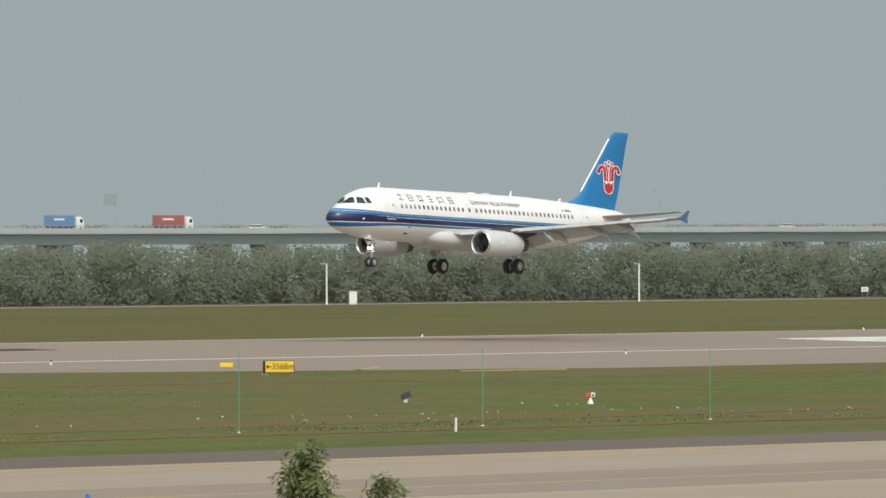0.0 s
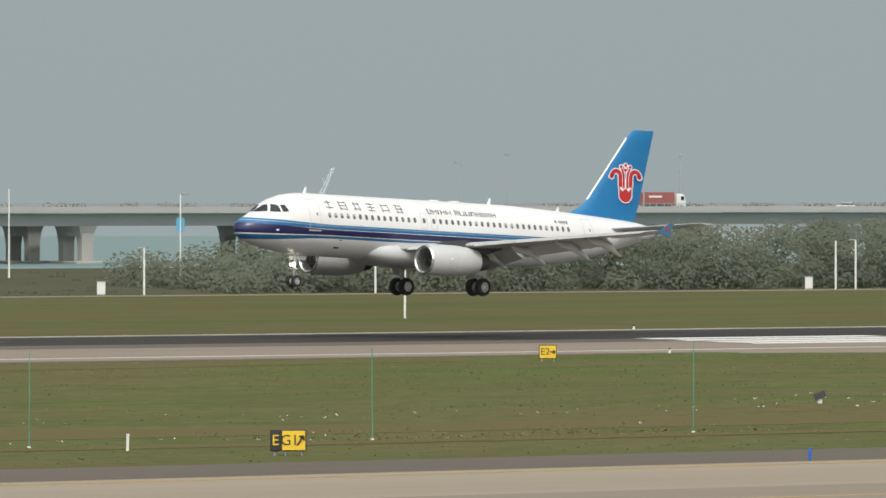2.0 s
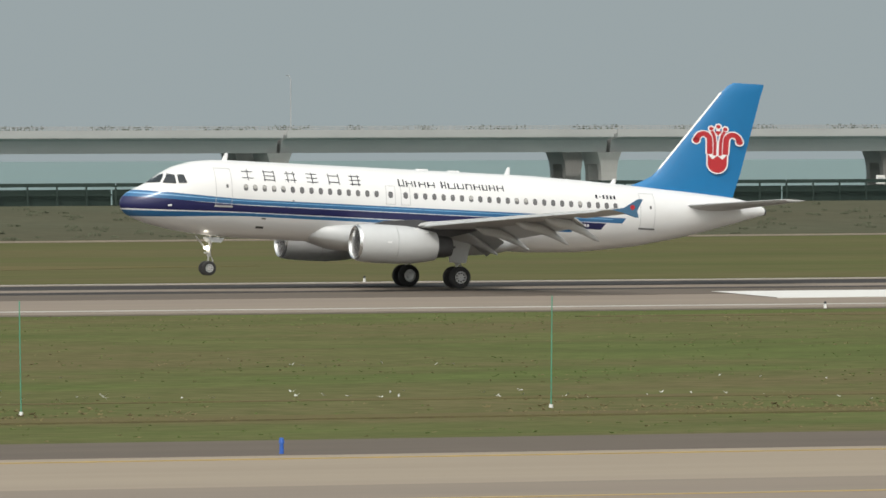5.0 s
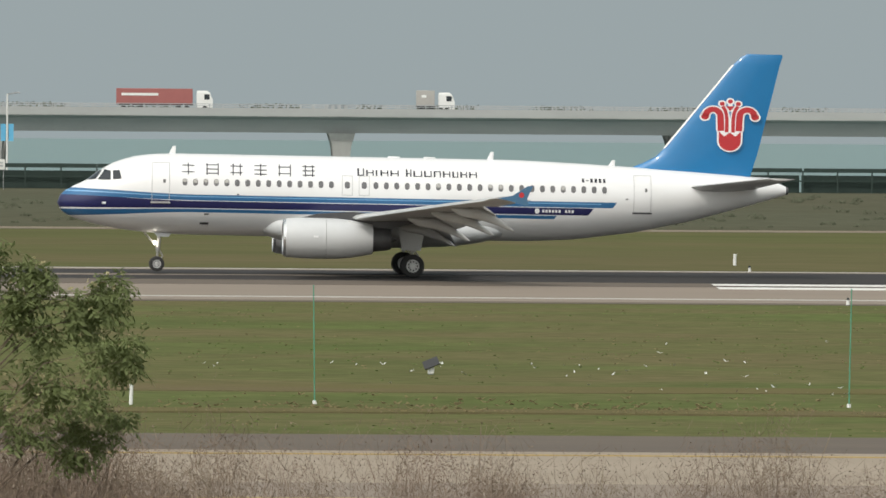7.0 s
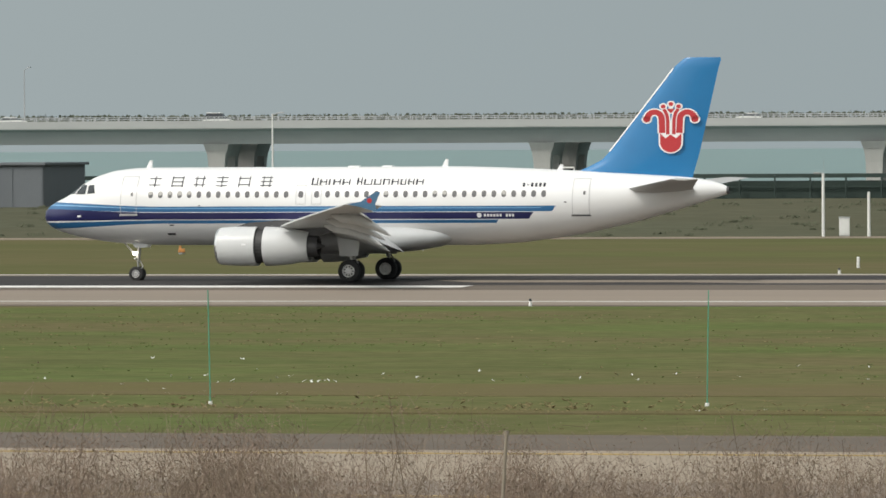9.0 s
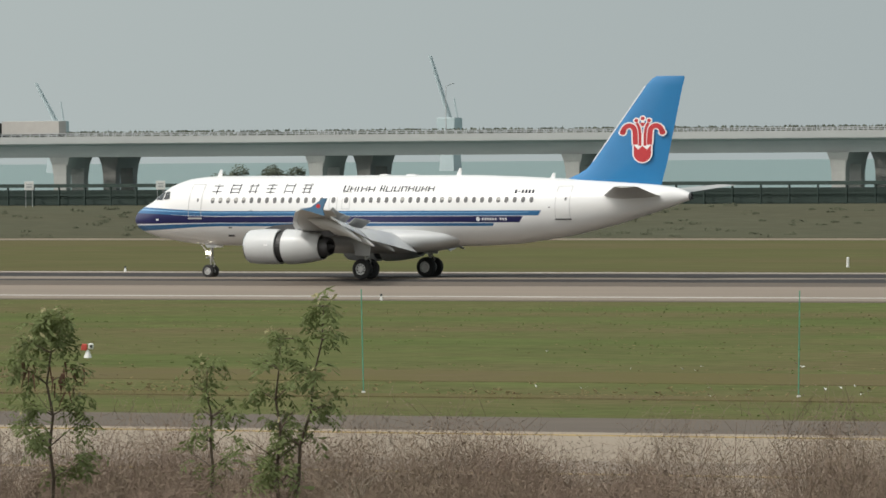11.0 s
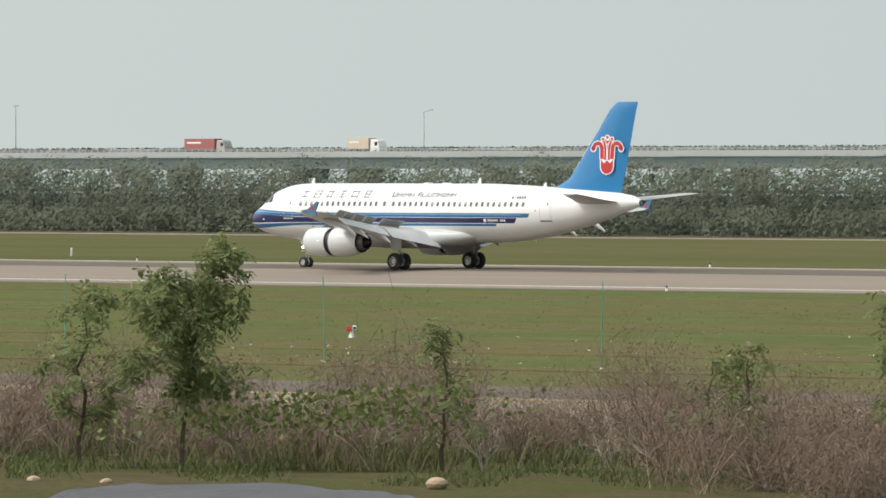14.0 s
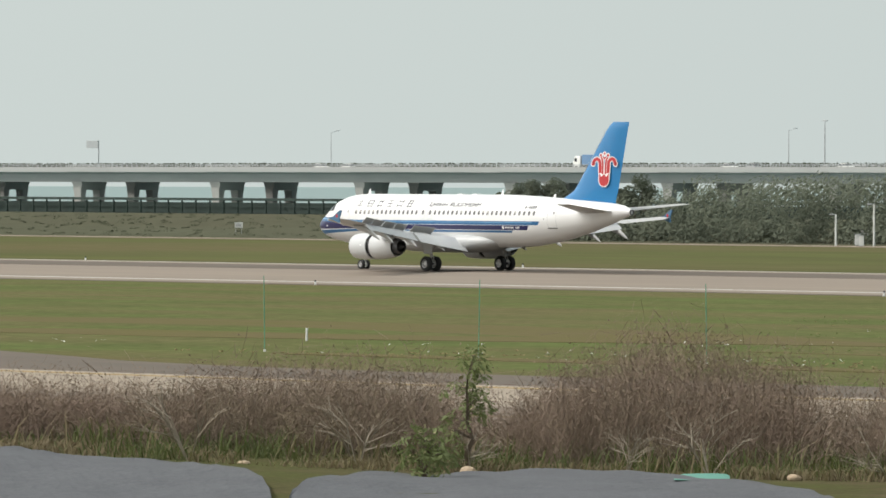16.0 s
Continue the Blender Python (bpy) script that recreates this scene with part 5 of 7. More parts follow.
def build_truck(name, label, colours, cab, length=14.6, kind_="box", top_=3.6):
    e = empty(name, Matrix(), label, "truck", "trucks on the viaduct")
    bm = bmesh.new()
    box(bm, 0.2, length - 3.0, -1.2, 1.2, 0.95, 1.2)
    part("chassis", bm, "black", e)
    n = len(colours)
    for i, c in enumerate(colours):
        a, b = 0.1 + (length - 3.1) * i / n, 0.1 + (length - 3.1) * (i + 1) / n - 0.1
        bm = bmesh.new()
        if kind_ == "box":
            box(bm, a, b, -1.22, 1.22, 1.2, top_, 0.04)
        else:
            turned(bm, [(a, 0.5), (a + 0.5, 0.85), (a + 2.2, 1.2), (a + 3.8, 1.1), (b - 0.4, 0.6), (b, 0.3)], "X", 20, (0, 0, 2.55), True)
        c_ = part("container" if kind_ == "box" else "drum", bm, c, e)
        if kind_ == "box":
            bm = bmesh.new()
            box(bm, a + 0.8, a + (b - a) * 0.55, -1.26, -1.225, top_ - 1.1, top_ - 0.7)
            part("text_bar", bm, "white", c_)
    bm = bmesh.new()
    loft(bm, [[(x0, y, z), (x1, y, z), (x1, -y, z), (x0, -y, z)] for z, x0, x1, y in ((0.6, length - 2.5, length - 0.05, 1.2), (1.9, length - 2.5, length, 1.2), (3.0, length - 2.5, length - 0.45, 1.15), (3.3, length - 2.4, length - 0.9, 1.05))])
    cb = part("cab", bm, cab, e)
    bm = bmesh.new()
    box(bm, length - 1.3, length - 0.5, -1.21, 1.21, 1.95, 2.75)
    part("cab_window", bm, "glass", cb)
    for x in (1.2, 2.5, 3.8, length - 5.2, length - 4.0, length - 1.2):
        for s in (-1, 1):
            bm = bmesh.new()
            turned(bm, [(s * 1.2, 0.05), (s * 1.2, 0.5), (s * 0.85, 0.5), (s * 0.85, 0.05)], "Y", 14, (x, 0, 0.5))
            part("wheel", bm, "tyre", e)
    return e


def build_car(name, label, colour, tall=1.5, length=4.5):
    e = empty(name, Matrix(), label, "car", "cars on the viaduct")
    bm = bmesh.new()
    loft(bm, [[(x, y, z0), (x, -y, z0), (x, -y, z1), (x, y, z1)] for x, y, z0, z1 in ((0, 0.7, 0.45, 0.75), (0.15, 0.85, 0.3, 0.9), (length - 1.3, 0.88, 0.3, 0.95), (length - 0.1, 0.8, 0.35, 0.72), (length, 0.6, 0.45, 0.6))])
    b = part("body", bm, colour, e)
    bm = bmesh.new()
    loft(bm, [[(0.25, 0.8, 0.9), (length - 1.2, 0.8, 0.9), (length - 1.2, -0.8, 0.9), (0.25, -0.8, 0.9)], [(0.6, 0.68, tall - 0.12), (length - 2.0, 0.68, tall - 0.12), (length - 2.0, -0.68, tall - 0.12), (0.6, -0.68, tall - 0.12)]])
    part("window_band", bm, "glass", b)
    bm = bmesh.new()
    box(bm, 0.6, length - 2.0, -0.68, 0.68, tall - 0.12, tall, 0.04)
    part("roof", bm, colour, b)
    for x in (0.85, length - 0.9):
        for s in (-1, 1):
            bm = bmesh.new()
            turned(bm, [(s * 0.70, 0.05), (s * 0.70, 0.32), (s * 0.90, 0.32), (s * 0.90, 0.05)], "Y", 14, (x, 0, 0.32))
            part("wheel", bm, "tyre", e)
    return e


# lorry colours, desaturated so that distance haze is part of the paint
for key, c in (("tr_red", (0.34, 0.11, 0.10)), ("tr_blue", (0.13, 0.24, 0.40)), ("tr_green", (0.05, 0.30, 0.22)), ("tr_dkgreen", (0.08, 0.15, 0.11)), ("tr_cream", (0.58, 0.47, 0.36)), ("tr_grey", (0.40, 0.38, 0.35)), ("tr_brightred", (0.48, 0.10, 0.09))):
    M[key] = mat(key, c, tuple(x * 0.85 for x in c), 0.8, 0.55, fine=0.1)

RIGHT, LEFT = -3.2, 2.6


def drive(ob, x0, t0, v):
    """x0: the rear bumper's place at t0."""
    TRAFFIC.append((ob, x0 - v * t0, v))


drive(build_truck("container_truck", "lorry with a blue and white container on the viaduct", ["tr_blue"], "white", 10.6), 1296.3, 0, 19.5)
drive(build_truck("container_truck", "lorry with a haze-muted red container on the viaduct", ["tr_red"], "white", 11.2), 1331.7, 0, 17.2)
drive(build_truck("container_truck", "lorry with a red container and pale cab on the viaduct", ["tr_red"], "white", 11.0), 1089.1, 2, 19.0)
drive(build_truck("mixer_truck", "pale concrete mixer lorry on the viaduct", ["tr_cream"], "white", 8.9, "drum"), 796.9, 3, 19.0)
drive(build_truck("container_truck", "lorry with a long haze-muted red container and white cab", ["tr_red"], "white", 14.9), -19.1, 7, 23.4)
drive(build_truck("container_truck", "lorry with a dark red container seen past the tail", ["tr_red"], "tr_brightred", 14.0), 159.7, 6.5, 21.0)
drive(build_truck("box_truck", "small grey box lorry on the viaduct", ["tr_grey"], "white", 6.0), 26.9, 7, 18.0)
drive(build_truck("flatbed_truck", "lorry with a bright green load heading south", ["tr_green"], "black", 14.2, "box", 2.75), -69.8, 7.5, -21.6)
drive(build_truck("container_truck", "lorry with dark green and dark red containers and red cab", ["tr_dkgreen", "tr_red"], "tr_brightred", 14.6), -231.1, 8, 19.8)
drive(build_truck("container_truck", "lorry with a cream container and blue cab", ["tr_cream"], "tr_blue", 14.6), -800.0, 11.5, 14.5)
drive(build_truck("container_truck", "lorry with a pale grey container and dark cab heading south", ["tr_grey"], "black", 15.5), -803.0, 12, -24.4)
drive(build_truck("container_truck", "lorry with a dark green and red load and red cab", ["tr_dkgreen", "tr_dkgreen", "tr_red"], "tr_brightred", 15.6), -994.8, 12.5, 19.4)
drive(build_truck("container_truck", "lorry with a dull red container crossing the viaduct", ["tr_red"], "tr_grey", 12.5), -1250.3, 14, 11.7)
drive(build_truck("box_truck", "lorry with a tan box body and white cab", ["tr_cream"], "white", 9.6), -1213.4, 13.5, 25.0)
drive(build_truck("box_truck", "lorry with a dark blue box heading south", ["tr_blue"], "white", 10.7), -1375.8, 14.5, -23.5)
drive(build_truck("container_truck", "lorry with a crimson container and white cab on the viaduct", ["tr_red"], "white", 11.0), -438.6, 9.2, 20.0)
base_car = build_car("car", "white saloon car on the viaduct", "white")
grey_car = build_car("car", "silver hatchback on the viaduct", "metal", 1.55, 4.2)
van = build_car("van", "white van on the viaduct", "white", 2.0, 5.0)
CARS = [(0, 1366, 20, 0), (0, 1561, 21, 0), (0.5, 1202, -20, 1), (0.5, 1224, 19, 1), (1, 1148, 22, 0), (1, 1172, -21, 0), (1.5, 1030, 21, 0), (3, 777, 22, 0), (3.5, 685, 21, 0), (3.5, 746, 23, 1), (3.5, 791, -20, 0), (4, 700, 22, 2), (6.5, 110, 21, 2), (6.5, 124, -22, 1), (8.5, -263, -21, 0), (9, -359, 19, 2), (9, -393, 22, 0), (11.5, -847, 21, 0), (11.5, -818, 22, 0), (12, -961, 20, 2), (12, -834, -21, 0), (12, -806, 20, 1), (12.5, -948, 21, 2), (12.5, -909, 22, 0), (12.5, -931, -20, 1), (13, -1039, 21, 0), (14.5, -1356, 22, 0), (15, -1340, -21, 1), (15.5, -1519, 20, 0), (15.5, -1373, 22, 0), (16, -1506, -22, 0)]
used = set()
for t0, x0, v, k in CARS:
    src = (base_car, grey_car, van)[k]
    ob = src if k not in used else copy_thing(src, Matrix())
    used.add(k)
    drive(ob, x0 - 2.2 if v > 0 else x0 + 2.2, t0, v)

# ---- things on the airfield ----
def face_eye(x, y, z=None):
    """A pose on the ground whose -y side looks at the camera."""
    return pose(x, y, (gz(x, y) if z is None else z), 0, 0, -math.degrees(math.atan2(x, y)))


def letters(body, size, material, parent, at, name="lettering"):
    cu = bpy.data.curves.new(name, "FONT")
    cu.body, cu.size, cu.align_x, cu.align_y, cu.extrude = body, size, "CENTER", "CENTER", 0.004
    tmp = bpy.data.objects.new(name, cu)
    scene.collection.objects.link(tmp)
    me = bpy.data.meshes.new_from_object(tmp.evaluated_get(bpy.context.evaluated_depsgraph_get()))
    bpy.data.objects.remove(tmp)
    me.materials.clear()
    me.materials.append(M[material])
    ob = new(name, me)
    ob.parent = parent
    ob.matrix_basis = Matrix.Translation(at) @ Matrix.Rotation(math.pi / 2, 4, "X")
    return ob


def build_sign(x, y, parts_, h, label, z0=0.15):
    """parts_: (x0, x1, face, text, ink) side by side."""
    e = empty("guidance_sign", face_eye(x, y), label, "sign", "taxiway signs")
    for x0, x1, face, text, ink in parts_:
        bm = bmesh.new()
        box(bm, x0, x1, -0.12, 0.12, z0, z0 + h, 0.02)
        b = part("sign_box", bm, "black", e, "black sign housing")
        bm = bmesh.new()
        box(bm, x0 + 0.04, x1 - 0.04, -0.15, -0.122, z0 + 0.04, z0 + h - 0.04)
        part("sign_face", bm, face, b, "yellow sign face" if face == "yellow" else "black sign face")
        letters(text, h * 0.68, ink, b, ((x0 + x1) / 2, -0.16, z0 + h / 2))
        for lx in (x0 + 0.15, x1 - 0.15):
            bm = bmesh.new()
            rod(bm, (lx, 0, -0.05), (lx, 0, z0 + 0.02), 0.04, n=8)
            part("leg", bm, "metal", e)
    return e


def arrow(e, pts, material="black"):
    bm = bmesh.new()
    for a, b in pts:
        rod(bm, (a[0], -0.165, a[1]), (b[0], -0.165, b[1]), 0.03, n=6)
    part("arrow", bm, material, e)


s = build_sign(360.2, 324.5, [(-0.95, -0.83, "black", "", "black"), (-0.83, 0.95, "yellow", "   3568m", "black")], 0.74, "yellow runway distance sign reading 3568m beside the grass")
arrow(s, [((-0.72, 0.52), (-0.45, 0.52)), ((-0.72, 0.52), (-0.62, 0.62)), ((-0.72, 0.52), (-0.62, 0.42))])
s = build_sign(302.5, 351.7, [(-0.52, 0.50, "yellow", "E2  ", "black")], 0.80, "small yellow taxiway sign reading E2 beside the runway")
arrow(s, [((0.10, 0.55), (0.40, 0.55)), ((0.40, 0.55), (0.30, 0.66)), ((0.40, 0.55), (0.30, 0.44))])
s = build_sign(166.9, 207.2, [(-0.60, -0.25, "black", "E", "yellow"), (-0.24, 0.60, "yellow", "G1  ", "black")], 0.72, "black and yellow taxiway sign reading E G1")
arrow(s, [((0.30, 0.36), (0.50, 0.66)), ((0.50, 0.66), (0.36, 0.64)), ((0.50, 0.66), (0.52, 0.52))])
e = empty("marker_board", face_eye(381.3, 348.0), "low blank yellow marker board on the pavement", "sign")
bm = bmesh.new()
box(bm, -0.42, 0.42, -0.05, 0.05, 0.08, 0.36, 0.02)
part("board", bm, "yellow", e)
bm = bmesh.new()
box(bm, -0.3, -0.22, -0.03, 0.03, -0.1, 0.1)
box(bm, 0.22, 0.3, -0.03, 0.03, -0.1, 0.1)
part("feet", bm, "metal", e)


def build_solar(x, y):
    e = empty("solar_light", face_eye(x, y), "solar panel light on a short stand in the grass", "light", "solar lights")
    bm = bmesh.new()
    rod(bm, (0, 0, -0.05), (0, 0, 0.30), 0.05, n=8)
    part("stand", bm, "metal", e)
    bm = bmesh.new()
    box(bm, -0.10, 0.10, -0.08, 0.08, 0.02, 0.22, 0.02)
    part("battery_box", bm, "white", e)
    bm = bmesh.new()
    bmesh.ops.create_cube(bm, size=1, matrix=pose(0, 0, 0.36, 35, -22, 0) @ Matrix.Diagonal((0.50, 0.42, 0.03, 1)))
    part("panel", bm, "black", e, "dark solar panel")


for x, y in ((293.8, 256.4), (231.6, 251.6), (6.0, 250.9)):
    build_solar(x, y)


def build_cone_light(x, y):
    e = empty("marker_light", face_eye(x, y), "red and white airfield marker light in the grass", "light", "red and white marker lights")
    bm = bmesh.new()
    rod(bm, (0, 0, 0.0), (0, 0, 0.30), 0.16, 0.05, 12)
    part("cone", bm, "white", e)
    bm = bmesh.new()
    box(bm, -0.24, -0.02, -0.12, 0.12, 0.28, 0.52, 0.03)
    part("lamp_box", bm, "red", e)
    bm = bmesh.new()
    box(bm, 0.02, 0.22, -0.10, 0.10, 0.32, 0.54, 0.03)
    b = part("control_box", bm, "white", e)
    bm = bmesh.new()
    box(bm, 0.08, 0.17, -0.115, -0.10, 0.38, 0.48)
    part("port", bm, "black", b)


for x, y in ((296.6, 247.1), (126.2, 248.1), (-25.2, 258.3), (-158.7, 254.9), (-245.2, 252.6)):
    build_cone_light(x, y)


def build_stake(x, y, h, r, label, m="white"):
    e = empty("marker_post", pose(x, y, gz(x, y), 0, 1.5, 0), label, "post", "white marker posts")
    bm = bmesh.new()
    rod(bm, (0, 0, -0.1), (0, 0, h), r, r * 0.9, 8)
    part("post", bm, m, e)
    bm = bmesh.new()
    rod(bm, (0, 0, h - 0.02), (0, 0, h + 0.03), r * 1.15, r * 0.8, 8)
    part("cap", bm, m, e)


for x, y in ((252.6, 217.7), (211.0, 218.2), (168.7, 218.2), (126.8, 218.1), (129.2, 217.9), (-3.0, 225.5), (-43.0, 224.0), (-289.0, 236.0)):
    build_stake(x, y, 0.55, 0.055, "short white marker post beside the ditch")
for x in (28.4, -95.0, 190.0, 305.6, 301.0, 297.5, 296.0, 268.0, 264.0, -350.0, -230.0, -480.0):
    build_stake(x, 461.3 if x < 250 else 500.0, 0.62 if x != 305.6 else 0.95, 0.10 if x != 305.6 else 0.2, "small white marker stub in the far grass")


def build_blue_light(x, y):
    e = empty("taxiway_light", pose(x, y, gz(x, y) + 0.02), "blue taxiway edge light on the shoulder", "light", "blue taxiway lights")
    bm = bmesh.new()
    rod(bm, (0, 0, 0), (0, 0, 0.26), 0.06, 0.05, 10)
    part("stem", bm, "blue", e)
    bm = bmesh.new()
    rod(bm, (0, 0, 0.26), (0, 0, 0.40), 0.075, 0.05, 10)
    part("lens", bm, "blue", e)


for x, y in ((213.0, 190.9), (175.2, 190.8), (137.1, 190.6), (99.0, 191.0), (62.0, 191.5), (25.9, 192.0), (-26.2, 192.0), (-62.0, 192.0), (170.2, 160.8), (124.0, 139.0)):
    build_blue_light(x, y)
for k in range(-11, 12):
    for y in (369.9, 441.5):
        e = empty("runway_light", pose(60 * k + 28, y, gz(60 * k + 28, y) + 0.02), "small pale runway edge light", "light", "runway edge lights")
        bm = bmesh.new()
        rod(bm, (0, 0, 0), (0, 0, 0.22), 0.09, 0.06, 8)
        part("base", bm, "white", e)
        bm = bmesh.new()
        rod(bm, (0, 0, 0.22), (0, 0, 0.34), 0.07, 0.04, 8)
        part("lens", bm, "glass", e)
for k, (x, y) in enumerate(((206.8, 350.6), (203.6, 336.8), (202.6, 327.0), (202.7, 318.8))):
    e = empty("approach_light", face_eye(x, y), "brown approach-slope light box on legs beside the runway", "light", "approach-slope light boxes")
    bm = bmesh.new()
    loft(bm, [[(a * w, -0.45, z), (a * w, 0.45, z), (-a * w, 0.45, z), (-a * w, -0.45, z)] for z, w, a in ((0.38, 0.36, 1), (0.62, 0.36, 1), (0.66, 0.30, 1))])
    b = part("housing", bm, "brown", e)
    for lx in (-0.22, 0, 0.22):
        bm = bmesh.new()
        bmesh.ops.create_circle(bm, cap_ends=True, segments=10, radius=0.075, matrix=Matrix.Translation((lx, -0.455, 0.50)) @ Matrix.Rotation(math.pi / 2, 4, "X"))
        part("lens", bm, "glass", b)
    for lx, ly in ((-0.26, -0.3), (0.26, -0.3), (0, 0.3)):
        bm = bmesh.new()
        rod(bm, (lx, ly, -0.05), (lx, ly, 0.4), 0.03, n=6)
        part("leg", bm, "metal", e)
# hut in its ring of bare soil
ring = bmesh.new()
vs = []
for k in range(48):
    a = 2 * math.pi * k / 48
    vs.append([ring.verts.new((187.8 + r * math.cos(a) * 0.64, 283 + r * math.sin(a) * 1.6, gz(187, 283 + r * math.sin(a) * 1.6) + 0.10)) for r in (7.75 + 0.2 * math.sin(3 * a), 7.95 + 0.2 * math.sin(3 * a + 1), 8.2)])
for k in range(48):
    for j in range(2):
        if k % 24 < 21:
            ring.faces.new((vs[k][j], vs[k][j + 1], vs[(k + 1) % 48][j + 1], vs[(k + 1) % 48][j]))
tagged(link("hut_track", ring, "concrete_taxi"), "worn pale track round a small hut", "track", kind="structure")
e = empty("equipment_hut", face_eye(187.0, 280.3), "small grey equipment hut with a pale flat roof", "hut")
bm = bmesh.new()
box(bm, -0.5, 0.5, -0.5, 0.5, 0, 0.42, 0.02)
b = part("wall", bm, "metal", e)
bm = bmesh.new()
box(bm, -0.6, 0.6, -0.6, 0.6, 0.42, 0.55, 0.03)
part("roof", bm, "metal", e)
for k in (-0.25, 0.25):
    bm = bmesh.new()
    box(bm, k - 0.13, k + 0.13, -0.52, -0.5, 0.06, 0.36)
    part("vent", bm, "black", b)
# boundary of tall slim green poles
first = None
POLE_RUNS = ((306.7, 168.1, 9), (153.0, 137.9, 1), (125.6, 98.3, 2), (81.8, 32.4, 3), (17.2, -12.9, 2), (-36.2, -66.0, 2), (-81.8, -159.6, 5), (-174.4, -276.0, 7))
for k, x in enumerate(x0 + (x1 - x0) * i / n for x0, x1, n in POLE_RUNS for i in range(n + 1)):
    y = 222.0 + (4.5 if abs(x) < 90 else 1.0)
    m = pose(x, y, gz(x, y), 0, 1.2 * math.sin(3.1 * k), 0)
    if first:
        copy_thing(first, m)
        continue
    first = empty("fence_pole", m, "tall slim green pole with a white foot", "pole", "green boundary poles")
    bm = bmesh.new()
    rod(bm, (0, 0, 0), (0, 0, 3.35), 0.020, 0.018, 6)
    part("shaft", bm, "green", first)
    bm = bmesh.new()
    rod(bm, (0, 0, -0.05), (0, 0, 0.10), 0.07, 0.06, 6)
    part("foot", bm, "white", first)


def build_mast_pole(x, y, h, label, banded=False, arm=True):
    e = empty("light_pole", face_eye(x, y), label, "light pole", "airfield light poles")
    n = 6 if banded else 1
    for k in range(n):
        bm = bmesh.new()
        rod(bm, (0, 0, h * k / n - (0.1 if k == 0 else 0)), (0, 0, h * (k + 1) / n), 0.13 if not banded else 0.10, 0.11 if not banded else 0.10, 10)
        part("pole", bm, ("red" if k in (3, 5) else "white") if banded else "white", e)
    if arm:
        bm = bmesh.new()
        rod(bm, (0, 0, h), (-0.5, 0, h + 0.02), 0.05, n=6)
        box(bm, -0.75, -0.25, -0.12, 0.12, h - 0.06, h + 0.10, 0.03)
        part("lamp_head", bm, "metal", e)
        bm = bmesh.new()
        rod(bm, (0.05, 0, h), (0.05, 0, h + 1.0), 0.015, n=5)
        part("rod", bm, "metal", e)


for x, y, h, arm in ((760.6, 677, 5.2, True), (683.3, 680, 5.2, True), (821.5, 676, 5.0, True), (630.1, 681.8, 5.6, False), (632.2, 680.7, 5.7, True), (528.0, 680, 5.0, True), (351.4, 668.6, 4.4, False), (353.6, 665, 4.5, True), (-125.6, 596.9, 4.8, True), (-122.0, 596.5, 3.4, False), (-641.1, 603.4, 4.6, True), (-650.0, 606, 3.4, True), (560.0, 680, 5.1, True), (-47.9, 606, 4.6, False), (-438, 594, 3.8, True)):
    build_mast_pole(x, y, h, "white airfield light pole beside the service road", False, arm)
build_mast_pole(415.5, 500.8, 4.7, "red and white banded pole in the grass", True, False)
build_mast_pole(288.8, 497.5, 1.7, "short red and white post in the grass", True, False)
build_mast_pole(259.0, 495.6, 3.0, "red and white post carrying a white box", True, True)


def build_cabinet(x, y, w, h, label="white electrical cabinet beside the service road"):
    e = empty("cabinet", face_eye(x, y), label, "cabinet", "electrical cabinets")
    bm = bmesh.new()
    box(bm, -w / 2, w / 2, -0.3, 0.3, 0.1, h, 0.03)
    b = part("body", bm, "white", e)
    bm = bmesh.new()
    box(bm, -w / 2 - 0.05, w / 2 + 0.05, -0.35, 0.35, h, h + 0.08, 0.02)
    part("lid", bm, "metal", b)
    bm = bmesh.new()
    box(bm, -w / 2 + 0.05, w / 2 - 0.05, -0.32, -0.30, 0.25, h * 0.55)
    part("door", bm, "white", b)
    bm = bmesh.new()
    box(bm, -w / 2, w / 2, -0.3, 0.3, -0.1, 0.1)
    part("plinth", bm, "deck", e)


for x, y, w, h in ((764.5, 676, 1.0, 1.7), (627.0, 683, 0.9, 1.4), (523.0, 681, 0.9, 1.4), (677.4, 680, 0.9, 1.4), (460.0, 672, 0.9, 1.5), (440.0, 672, 0.8, 1.3), (382.0, 669, 1.0, 1.5), (-124.2, 598, 0.8, 1.4), (-646.5, 606, 0.6, 1.2), (-640.5, 601, 0.5, 1.2), (-436, 595, 0.8, 1.4), (327.1, 588.8, 0.9, 1.9), (318.6, 509.2, 0.7, 1.8), (-98.0, 600, 0.5, 0.7)):
    build_cabinet(x, y, w, h)


def build_board(x, y, z, w, h):
    e = empty("notice_board", face_eye(x, y), "small white notice board with dark bars", "sign", "white notice boards")
    bm = bmesh.new()
    box(bm, -w / 2, w / 2, -0.04, 0.04, z, z + h, 0.01)
    b = part("panel", bm, "white", e)
    bm = bmesh.new()
    box(bm, -w * 0.3, w * 0.3, -0.06, -0.042, z + h * 0.3, z + h * 0.45)
    box(bm, -w * 0.3, w * 0.3, -0.06, -0.042, z + h * 0.6, z + h * 0.72)
    part("text_bar", bm, "metal", b)
    for s in (-1, 1):
        bm = bmesh.new()
        rod(bm, (s * w * 0.35, 0.06, -0.1), (s * w * 0.35, 0.06, z + h), 0.03, n=6)
        part("leg", bm, "metal", e)


